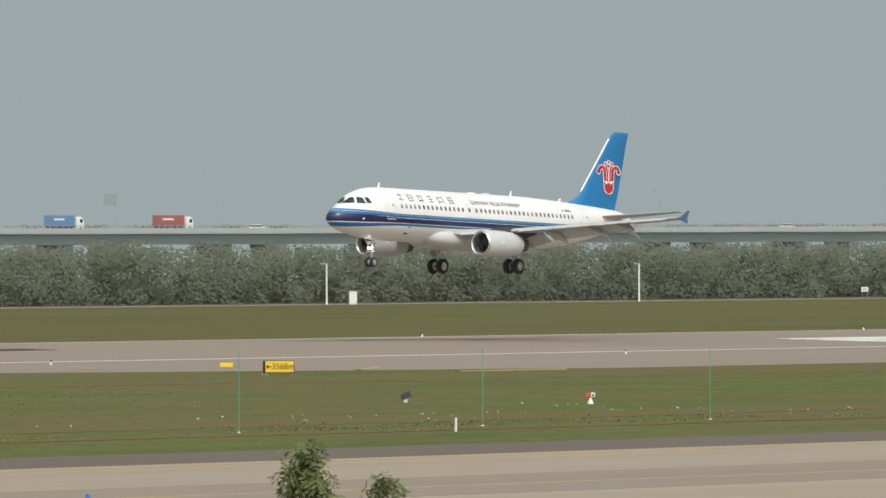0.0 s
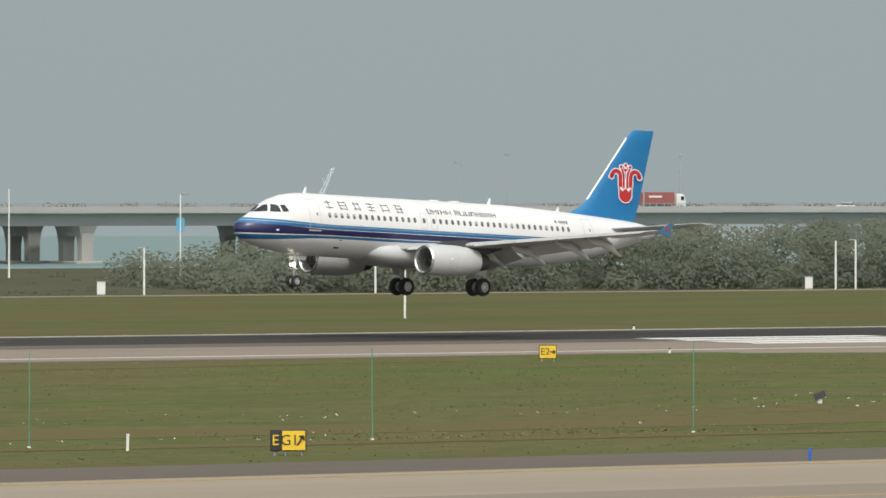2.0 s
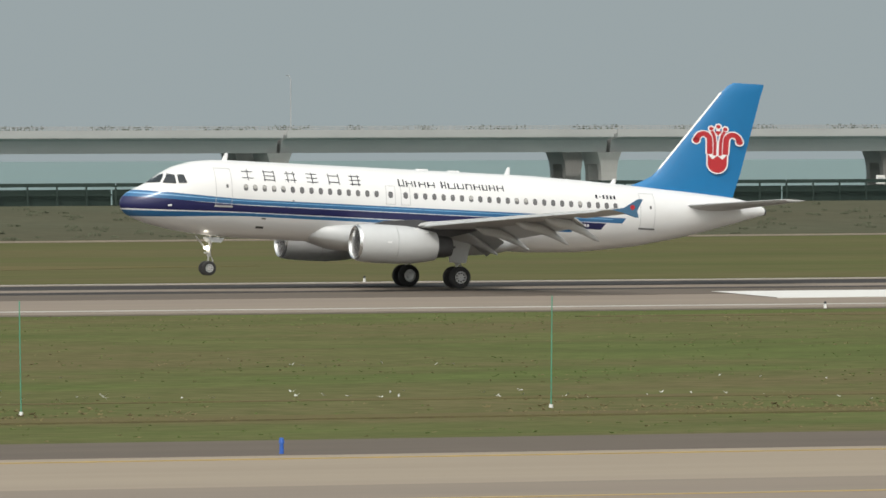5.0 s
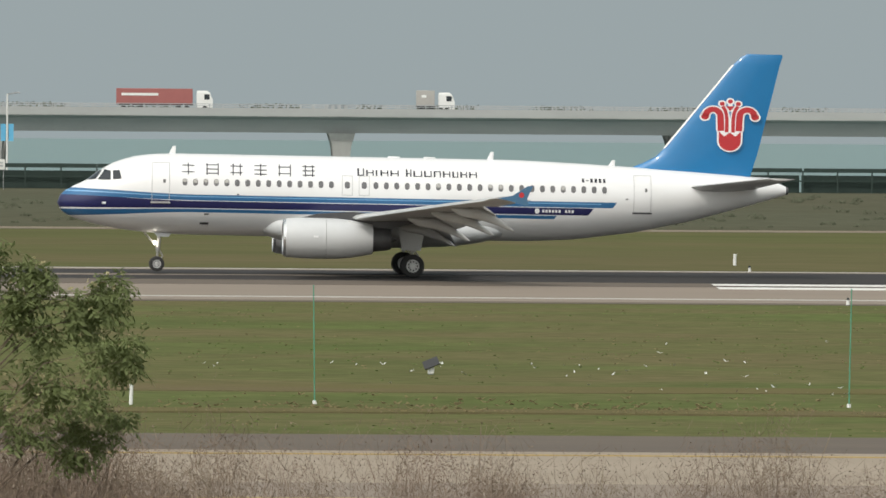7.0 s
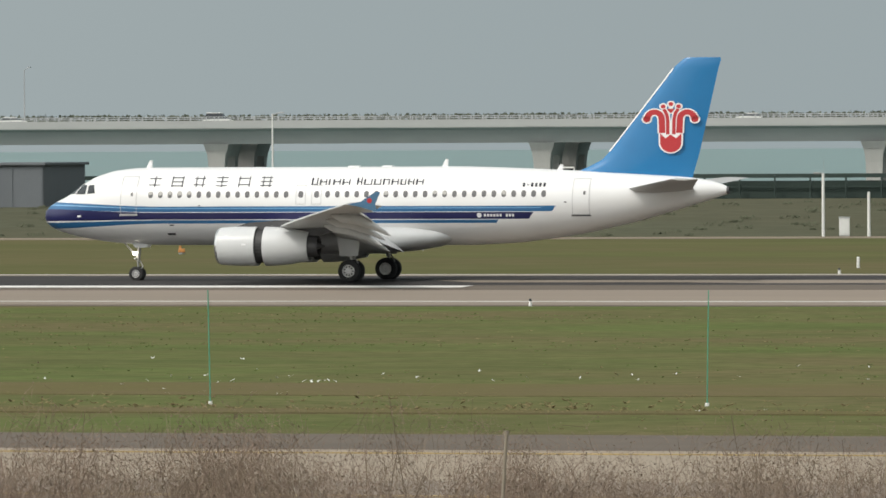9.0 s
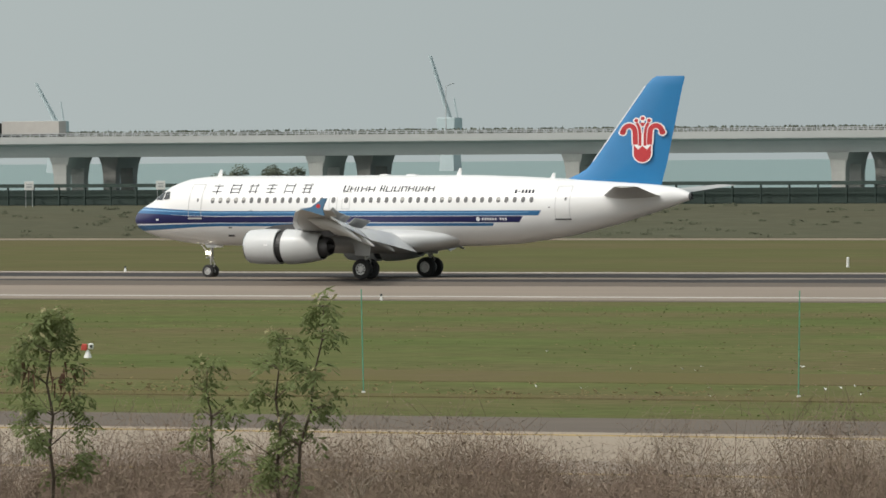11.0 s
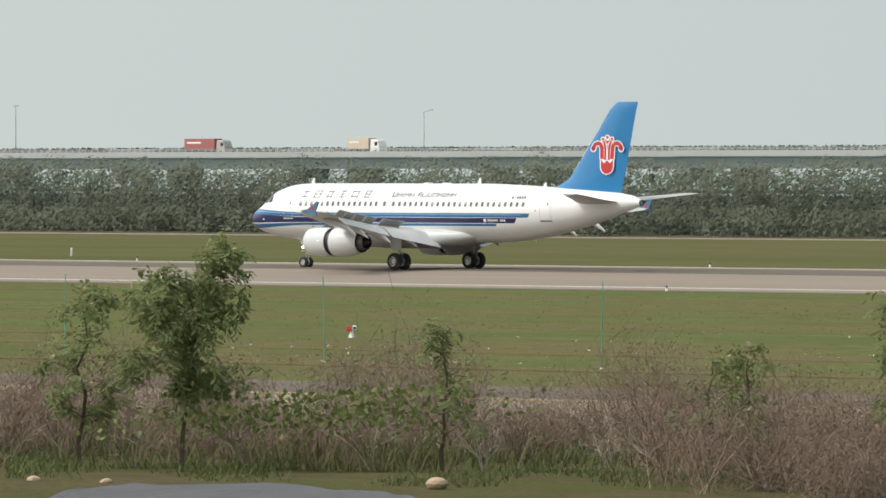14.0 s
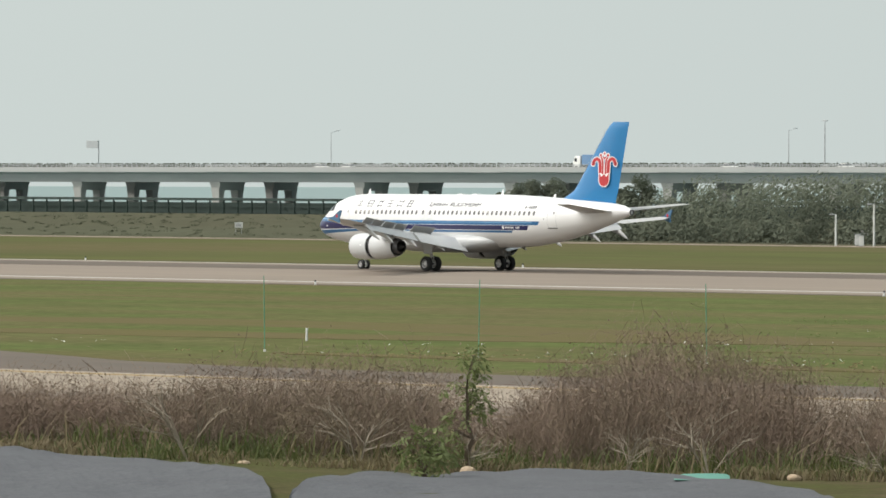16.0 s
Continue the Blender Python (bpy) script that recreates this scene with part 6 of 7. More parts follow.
for x, y in ((888, 690), (702, 690), (640, 694), (560, 690), (470, 690), (415, 685), (60, 625), (-70, 612), (-330, 610), (-512, 612), (-600, 612), (-655, 615), (-700, 615), (-770, 618)):
    build_board(x, y, 0.8, 1.0, 0.65)
for x, y in ((440, 745), (300, 735), (-92, 665), (-20, 672), (-420, 664), (-405, 664)):
    build_board(x, y, 1.6, 0.9, 0.85)
for x, y in ((-77.9, 514.0), (-46.1, 535.0), (-152.0, 515.0), (3.1, 540.0), (48.0, 540.0), (91.6, 540.0), (93.4, 541.0)):
    e = empty("orange_light", face_eye(x, y), "orange obstruction light unit in the far grass", "light", "orange light units")
    bm = bmesh.new()
    box(bm, -0.22, 0.22, -0.2, 0.2, 0.08, 0.36, 0.05)
    part("body", bm, "orange", e)
    bm = bmesh.new()
    rod(bm, (-0.1, 0, 0.36), (-0.1, 0, 0.56), 0.08, 0.06, 8)
    part("lamp", bm, "orange", e)
    bm = bmesh.new()
    rod(bm, (0, 0, -0.05), (0, 0, 0.1), 0.2, n=8)
    part("foot", bm, "metal", e)

# camera mast on the bank
def build_camera_mast(az, r, top):
    x, y = r * math.sin(radians(az)), r * math.cos(radians(az))
    e = empty("camera_mast", pose(x, y, gz(x, y), 0, -0.9, -az), "white steel mast carrying a white dome camera", "camera mast")
    h = top - gz(x, y)
    bm = bmesh.new()
    rod(bm, (0, 0, -0.1), (0, 0, h), 0.086, 0.078, 20)
    mast_ = part("mast", bm, "white", e, smooth=True)
    bm = bmesh.new()
    turned(bm, [(h, 0.001), (h, 0.081), (h - 0.03, 0.084), (h - 0.04, 0.079)], "Z", 20)
    part("cap", bm, "white", mast_)
    bm = bmesh.new()
    rod(bm, (0.0, 0, h - 0.05), (-0.02, 0, h + 1.0), 0.011, 0.008, 8)
    part("lightning_rod", bm, "twig_pale", e, "thin lightning rod")
    bm = bmesh.new()
    box(bm, -0.10, -0.05, -0.07, 0.07, h - 0.26, h - 0.13, 0.01)
    bracket = part("bracket", bm, "white", e)
    for zz in (h - 0.24, h - 0.15):
        for yy in (-0.05, 0.05):
            bm = bmesh.new()
            rod(bm, (-0.03, yy - 0.06, zz), (0.03, yy - 0.06, zz), 0.012, n=6)
            part("bolt", bm, "brown", bracket)
    bm = bmesh.new()
    rod(bm, (-0.06, 0, h - 0.17), (-0.36, 0, h - 0.29), 0.026, 0.028, 12)
    rod(bm, (-0.36, 0, h - 0.27), (-0.36, 0, h - 0.37), 0.03, 0.034, 12)
    part("arm", bm, "white", e, smooth=True)
    bm = bmesh.new()
    turned(bm, [(h - 0.36, 0.005), (h - 0.36, 0.075), (h - 0.39, 0.095), (h - 0.50, 0.104), (h - 0.515, 0.104), (h - 0.52, 0.005)], "Z", 24, (-0.36, 0, 0))
    dome = part("dome_housing", bm, "white", e, smooth=True)
    bm = bmesh.new()
    turned(bm, [(h - 0.52, 0.092), (h - 0.555, 0.078), (h - 0.585, 0.04), (h - 0.595, 0.003)], "Z", 20, (-0.36, 0, 0))
    part("dome_glass", bm, "glass", dome, "dark dome glass", smooth=True)


build_camera_mast(9.50, 100.0, 4.47)


# yard beside the dike: sheds, gatehouse, wall and a parked crane
M["shed"] = mat("grey_shed_sheet", (0.27, 0.285, 0.285), (0.23, 0.245, 0.245), 0.3, 0.7, world=True, stretch=(1, 1, 0.2), fine=0.12, c=(0.20, 0.205, 0.20), scale2=0.08)
M["shed_dark"] = mat("dark_shed_sheet", (0.135, 0.150, 0.162), (0.115, 0.127, 0.137), 0.4, 0.7, world=True, fine=0.1)
M["render_tan"] = mat("tan_render", (0.46, 0.40, 0.32), (0.38, 0.33, 0.27), 0.8, 0.85, world=True, fine=0.12)
M["yard_wall"] = mat("yard_wall_concrete", (0.36, 0.36, 0.345), (0.29, 0.29, 0.28), 0.6, 0.9, world=True, fine=0.15, c=(0.22, 0.215, 0.20), scale2=0.2)


def build_shed(name, x0, x1, y0, y1, z1, material, label, bay=6.0):
    e = empty(name, pose((x0 + x1) / 2, y0, 0), label, "shed", "yard sheds")
    w, d = x1 - x0, y1 - y0
    bm = bmesh.new()
    box(bm, -w / 2, w / 2, 0, d, -0.2, z1 - 0.25)
    wall_ = part("wall", bm, material, e)
    n = max(1, round(w / bay))
    for k in range(n):
        bm = bmesh.new()
        box(bm, -w / 2 + w * (k + 0.04) / n, -w / 2 + w * (k + 0.96) / n, -0.06, -0.003, 0.3, z1 - 0.4)
        part("wall_panel", bm, material, wall_)
    bm = bmesh.new()
    box(bm, -w / 2 - 0.3, w / 2 + 0.3, -0.35, d + 0.3, z1 - 0.25, z1, 0.04)
    part("roof", bm, "shed_dark" if material == "shed_dark" else "metal", e)


build_shed("storage_shed", -285, -209.8, 648, 660, 5.7, "shed", "long grey metal storage shed beside the dike")
build_shed("storage_shed", -209.2, -204.0, 650, 662, 5.75, "shed_dark", "dark metal storage shed beside the dike", 2.6)
build_shed("tower_block", -245.0, -237.0, 664, 668, 12.0, "shed_dark", "tall dark tower block behind the sheds", 4.0)


def build_gatehouse():
    e = empty("gatehouse", pose(-217.5, 622, 0), "tan and white gatehouse with a glazed wing", "house")
    bm = bmesh.new()
    box(bm, -10, -1.0, 0, 5, -0.2, 3.25)
    wall_ = part("wall", bm, "render_tan", e)
    for x0 in (-9.3, -6.6, -3.6):
        bm = bmesh.new()
        box(bm, x0, x0 + 1.7, -0.05, -0.003, 0.2, 2.45)
        w = part("window", bm, "glass", wall_, "dark window")
        bm = bmesh.new()
        for a, b, c, d in ((x0 - 0.12, x0, 0.1, 2.55), (x0 + 1.7, x0 + 1.82, 0.1, 2.55), (x0, x0 + 1.7, 2.45, 2.57)):
            box(bm, a, b, -0.10, -0.004, c, d)
        part("window_frame", bm, "white", w)
    bm = bmesh.new()
    box(bm, -10.3, -0.8, -0.4, 5.3, 3.25, 3.6, 0.05)
    part("roof", bm, "white", e)
    bm = bmesh.new()
    for zz in (3.95, 4.25):
        box(bm, -10.2, -1.2, -0.3, -0.24, zz, zz + 0.07)
    for k in range(7):
        box(bm, -10.2 + 1.49 * k, -10.12 + 1.49 * k, -0.3, -0.24, 3.6, 4.3)
    part("roof_railing", bm, "white", e)
    bm = bmesh.new()
    box(bm, -0.7, 3.9, 0.6, 4.5, -0.2, 3.2)
    wing_ = part("wing_wall", bm, "shed", e)
    for k in range(4):
        bm = bmesh.new()
        box(bm, -0.4 + 1.05 * k, 0.55 + 1.05 * k, 0.54, 0.597, 1.6, 2.9)
        part("pane", bm, "glass", wing_)
    bm = bmesh.new()
    box(bm, -1.0, 4.2, 0.2, 4.8, 3.2, 3.45, 0.04)
    part("wing_roof", bm, "white", e)
    bm = bmesh.new()
    box(bm, 4.0, 4.2, 0.25, 0.45, -0.2, 3.2)
    part("wing_post", bm, "white", e)


build_gatehouse()
yard_wall = empty("yard_wall", pose(-219.0, 612, 0), "plain grey concrete yard wall in panels", "wall")
for k in range(5):
    bm = bmesh.new()
    box(bm, -3.0 + 2.75 * k, -0.35 + 2.75 * k, 0, 0.2, -0.1, 1.75 - 0.03 * (k % 2), 0.02)
    part("wall_panel", bm, "yard_wall", yard_wall)
    bm = bmesh.new()
    box(bm, -0.35 + 2.75 * k, -0.25 + 2.75 * k, -0.06, 0.26, -0.1, 1.85, 0.02)
    part("wall_post", bm, "shed_dark", yard_wall)


def build_truck_crane(x, y):
    e = empty("truck_crane", pose(x, y, gz(x, y) + 0.02, 0, 0, 4), "red and white mobile truck crane with its boom lowered", "crane")
    bm = bmesh.new()
    box(bm, -5.0, 4.6, -1.1, 1.1, 0.75, 1.15, 0.05)
    part("chassis", bm, "dark_grey", e)
    bm = bmesh.new()
    loft(bm, [[(a, -1.2, z), (b, -1.2, z), (b, 1.2, z), (a, 1.2, z)] for z, a, b in ((0.6, 3.6, 5.4), (1.3, 3.6, 5.45), (2.1, 3.7, 5.1))])
    cab_ = part("driver_cab", bm, "tr_red", e, "red driver cab")
    bm = bmesh.new()
    box(bm, 4.1, 4.9, -1.22, 1.22, 1.45, 1.95)
    part("cab_window", bm, "glass", cab_)
    for x0, x1, m in ((-4.9, -2.3, "tr_red"), (-2.2, 0.2, "white"), (2.6, 3.5, "tr_red")):
        bm = bmesh.new()
        box(bm, x0, x1, -1.15, 1.15, 1.15, 1.5, 0.05)
        part("deck_locker", bm, m, e)
    bm = bmesh.new()
    rod(bm, (0.9, 0, 1.15), (0.9, 0, 1.5), 0.9, 0.9, 20)
    turret = part("turret", bm, "dark_grey", e)
    bm = bmesh.new()
    box(bm, 1.7, 3.4, -1.0, 1.0, 1.5, 2.3, 0.08)
    part("counterweight", bm, "tr_red", turret)
    bm = bmesh.new()
    for a, b in (((-0.1, -1.1, 1.5), (0.1, -1.1, 2.9)), ((1.2, -1.1, 1.5), (1.1, -1.1, 2.9)), ((0.1, -1.1, 2.9), (1.1, -1.1, 2.9)), ((-0.1, -1.1, 1.5), (1.2, -1.1, 1.5))):
        rod(bm, a, b, 0.07, n=6)
    cabin_ = part("operator_cab_frame", bm, "white", turret, "white operator cab frame")
    bm = bmesh.new()
    box(bm, 0.05, 1.1, -1.05, -0.3, 1.55, 2.85, 0.05)
    part("operator_cab_glass", bm, "glass", cabin_)
    for k, (x0, x1, r) in enumerate(((-3.2, 3.2, 0.34), (-5.2, -3.2, 0.27), (-6.6, -5.2, 0.2))):
        bm = bmesh.new()
        box(bm, x0, x1, -r, r, 2.3 - r, 2.3 + r, 0.05)
        part("boom_section", bm, "white", turret)
    bm = bmesh.new()
    rod(bm, (0.8, 0, 1.6), (-2.2, 0, 2.05), 0.12, 0.09, 10)
    part("boom_ram", bm, "metal", turret)
    bm = bmesh.new()
    box(bm, -6.8, -6.4, -0.25, 0.25, 1.75, 2.4, 0.05)
    part("hook_block", bm, "yellow", turret)
    for xw in (-4.2, -2.9, 1.6, 2.9, 4.4):
        for sd in (-1, 1):
            bm = bmesh.new()
            turned(bm, [(sd * 1.25, 0.02), (sd * 1.25, 0.30), (sd * 1.28, 0.34), (sd * 1.26, 0.52), (sd * 0.95, 0.52), (sd * 0.95, 0.05)], "Y", 18, (xw, 0, 0.52))
            part("wheel", bm, "tyre", e)
    for xo in (-2.0, 3.4):
        bm = bmesh.new()
        box(bm, xo - 0.12, xo + 0.12, -1.3, -1.16, 0.35, 1.1)
        box(bm, xo - 0.22, xo + 0.22, -1.45, -1.1, 0.3, 0.36)
        part("outrigger", bm, "white", e)


build_truck_crane(-160.0, 655.0)

# chequered glide-path cabin
cabin = empty("chequered_cabin", face_eye(348.0, 527.0), "red and white chequered equipment cabin in the grass", "cabin")
bm = bmesh.new()
box(bm, -3.9, 3.9, 0.0, 3.2, 0.25, 3.45)
wall = part("wall", bm, "white", cabin)
red_p = white_p = None
for i in range(5):
    for j in range(2):
        m = "red" if (i + j) % 2 else "white"
        bm = bmesh.new()
        box(bm, -3.88 + 1.552 * i, -3.88 + 1.552 * (i + 1), -0.04, -0.003, 0.30 + 1.55 * j, 0.30 + 1.55 * (j + 1))
        part("panel", bm, m, wall)
for i in range(2):
    for j in range(2):
        bm = bmesh.new()
        box(bm, -3.94, -3.903, 0.05 + 1.55 * i, 0.05 + 1.55 * (i + 1), 0.30 + 1.55 * j, 0.30 + 1.55 * (j + 1))
        part("panel", bm, "white" if (i + j) % 2 else "red", wall)
bm = bmesh.new()
box(bm, -4.0, 4.0, -0.1, 3.3, 3.45, 3.62, 0.03)
part("roof", bm, "white", cabin)
bm = bmesh.new()
box(bm, -4.4, 4.4, -0.6, 3.6, -0.1, 0.25)
part("plinth", bm, "deck", cabin)
for x in (-0.7, 1.6):
    bm = bmesh.new()
    box(bm, x, x + 0.9, -0.40, -0.05, 2.5, 3.1, 0.03)
    part("air_conditioner", bm, "metal", cabin, "grey air-conditioner unit")
bm = bmesh.new()
box(bm, -5.0, -4.3, -0.3, 0.4, 0, 0.7, 0.03)
part("side_box", bm, "red", cabin)
bm = bmesh.new()
rod(bm, (3.0, 1, 3.6), (3.0, 1, 5.6), 0.06, n=6)
part("vent_pipe", bm, "white", cabin)

# lattice antenna tower
tower = empty("lattice_tower", face_eye(354.6, 527.0), "red and white lattice antenna tower beside the cabin", "tower")
H = 14.7
for k in range(4):
    a, b = ((-0.62, -0.62), (0.62, -0.62), (0.62, 0.62), (-0.62, 0.62))[k]
    for z0, z1, m in ((-0.1, 5.4, "red"), (5.4, 9.9, "white"), (9.9, H, "red")):
        bm = bmesh.new()
        rod(bm, (a, b, z0), (a, b, z1), 0.065, n=6)
        part("leg", bm, m, tower)
zz = 0.2
while zz < H - 0.4:
    m = "white" if 5.4 < zz < 9.8 else "red"
    for (a, b), (c, d) in (((-0.62, -0.62), (0.62, -0.62)), ((0.62, -0.62), (0.62, 0.62)), ((0.62, 0.62), (-0.62, 0.62)), ((-0.62, 0.62), (-0.62, -0.62))):
        bm = bmesh.new()
        rod(bm, (a, b, zz), (c, d, zz + 0.85), 0.04, n=5)
        rod(bm, (c, d, zz), (a, b, zz + 0.85), 0.04, n=5)
        part("brace", bm, m, tower)
    zz += 0.9
for z in (3.1, 7.6, 12.3):
    bm = bmesh.new()
    turned(bm, [(0.6, 0.03), (0.75, 0.22), (1.4, 0.25), (1.42, 0.20)], "X", 16, (0, -0.3, z))
    part("antenna_drum", bm, "metal", tower, "grey drum antenna")
# banded mast with a cross arm
mast = empty("obstacle_mast", face_eye(315.7, 504.6), "red and white banded mast with a cross arm", "mast")
for k in range(8):
    bm = bmesh.new()
    rod(bm, (0, 0, 1.05 * k - (0.1 if k == 0 else 0)), (0, 0, 1.05 * (k + 1)), 0.26, 0.26, 10)
    part("band", bm, "white" if k in (1, 3, 5) else "red", mast)
bm = bmesh.new()
rod(bm, (-0.9, 0, 8.9), (0.9, 0, 8.9), 0.05, n=6)
rod(bm, (-0.8, 0, 8.9), (0, 0, 8.2), 0.04, n=6)
rod(bm, (0.8, 0, 8.9), (0, 0, 8.2), 0.04, n=6)
part("cross_arm", bm, "red", mast)
bm = bmesh.new()
rod(bm, (0, 0, 8.4), (0, 0, 10.3), 0.04, n=6)
part("tip_rod", bm, "red", mast)
# windsock
sock = empty("windsock", face_eye(348.3, 517.0), "red and white striped windsock on an orange frame", "windsock")
bm = bmesh.new()
for s in (-0.5, 0.5):
    rod(bm, (s, -0.4, -0.1), (s, -0.4, 1.6), 0.06, n=6)
    rod(bm, (s, 0.5, -0.1), (s, 0.5, 1.6), 0.06, n=6)
rod(bm, (-0.5, -0.4, 1.5), (0.5, -0.4, 1.5), 0.05, n=6)
part("frame", bm, "orange", sock)
bm = bmesh.new()
rod(bm, (-1.2, 0, -0.1), (-1.2, 0, 2.9), 0.06, n=8)
part("pole", bm, "white", sock)
for k in range(5):
    bm = bmesh.new()
    a, b = k / 5, (k + 1) / 5
    rod(bm, (-1.15 + 3.0 * a, 0, 2.3 - 0.9 * a), (-1.15 + 3.0 * b, 0, 2.3 - 0.9 * b), 0.70 - 0.48 * a, 0.70 - 0.48 * b, 16)
    part("sock_band", bm, "white" if k % 2 else "red", sock)


# ---- tufts and small flowers in the airfield grass ----
def scatter(name, n, place, height, width, material, label, seed, blades=3):
    rng = np.random.default_rng(seed)
    pts = []
    while len(pts) < n:
        x, y = place(rng)
        pts.append((x, y, interp(y, CROWN)))
    P = np.repeat(np.array(pts), blades, 0)
    k = len(P)
    a = rng.uniform(0, 6.28, k)
    d = np.stack([np.cos(a), np.sin(a), np.zeros(k)], 1)
    s = np.stack([-d[:, 1], d[:, 0], np.zeros(k)], 1) * width
    h = (height * rng.uniform(0.5, 1.3, k))[:, None]
    P = P + d * width * 0.8
    top = P + d * h * 1.8 + np.array((0, 0, 0.8)) * h
    V = np.stack([P - s, P + s, top + s * 0.35, top - s * 0.35], 1).reshape(-1, 3)
    F = np.arange(k)[:, None] * 4 + np.arange(4)
    tagged(raw(name, V.tolist(), F.tolist(), material), label, "grass", kind="stuff")


def ditch_side(rng):
    while True:
        x, y = rng.uniform(-280, 320), 219.5 + abs(rng.normal()) * 5
        if noise.noise((x * 0.06, 7.0, 1.0)) > rng.uniform(-0.3, 0.3):
            return x, y


scatter("ditch_weeds", 6000, ditch_side, 0.08, 0.06, "turf_dry", "dry weeds along the shallow ditch", 73)


def in_field(rng):
    while True:
        x, y = rng.uniform(-330, 330), rng.uniform(202, 368)
        if abs(x) < 0.95 * y + 40 and noise.noise((x * 0.035, y * 0.06, 11.0)) + 0.5 * noise.noise((x * 0.2, y * 0.3, 2.0)) > rng.uniform(-0.35, 0.45):
            return x, y


def flower_drift(rng):
    while True:
        x, y = rng.uniform(-300, 300), 222 + abs(rng.normal()) * 26
        if noise.noise((x * 0.05, y * 0.09, 21.0)) > 0.12 + rng.uniform(-0.05, 0.2):
            return x, y


scatter("grass_tufts", 11000, in_field, 0.034, 0.055, "turf", "uneven green tufts in the mown airfield grass", 71)
scatter("pale_tufts", 5000, in_field, 0.035, 0.05, "turf_dry", "faded straw-coloured tufts in the mown grass", 72)
scatter("white_flowers", 900, flower_drift, 0.07, 0.024, "white", "scattered small white flowers in the grass", 74, 2)


# ---- foreground bank ----
VINES = [(-44.6, 91.0, 1.0, 0.9), (-44.0, 91.2, 0.9, 1.0), (-43.7, 91.5, 0.5, 1.3), (-45.1, 90.9, 0.6, 0.7)]
def polar(az, r):
    a = radians(az)
    return r * math.sin(a), r * math.cos(a)


def stick(V, F, a, b, r0, r1):
    """A three-sided tapered twig."""
    d = b - a
    u = np.cross(d, (0.3, 0.9, 0.25))
    u /= np.linalg.norm(u) + 1e-9
    w = np.cross(d, u)
    w /= np.linalg.norm(w) + 1e-9
    n = len(V)
    for p, r in ((a, r0), (b, r1)):
        for k in range(3):
            V.append(tuple(p + r * (u * math.cos(2.094 * k) + w * math.sin(2.094 * k))))
    F += [(n, n + 1, n + 4, n + 3), (n + 1, n + 2, n + 5, n + 4), (n + 2, n, n + 3, n + 5)]


def feather(rng, L, leaflets, V, F, base, way, droop):
    """A drooping compound leaf of paired leaflets along a midrib."""
    way = way / (np.linalg.norm(way) + 1e-9)
    side = np.cross(way, (0, 0, 1.0))
    side /= np.linalg.norm(side) + 1e-9
    side = side + rng.normal(size=3) * 0.25
    p = base.copy()
    d = way.copy()
    for k in range(leaflets):
        d = d + np.array((0, 0, -droop / leaflets))
        d /= np.linalg.norm(d)
        q = p + d * L / leaflets
        for s in (-1, 1):
            l = L * 0.34 * (1 - 0.5 * abs(k / leaflets - 0.4)) * rng.uniform(0.5, 1.2)
            o = side * s * l + d * l * 0.45 + np.array((0, 0, -0.35 * l)) + rng.normal(size=3) * l * 0.35
            n = len(V)
            wv = d * (L / leaflets * 0.62) + rng.normal(size=3) * L * 0.015
            V += [tuple(p), tuple(p + o * 0.6 + wv), tuple(p + o), tuple(p + o * 0.6 - wv * 0.6)]
            F.append((n, n + 1, n + 2, n + 3))
        p = q


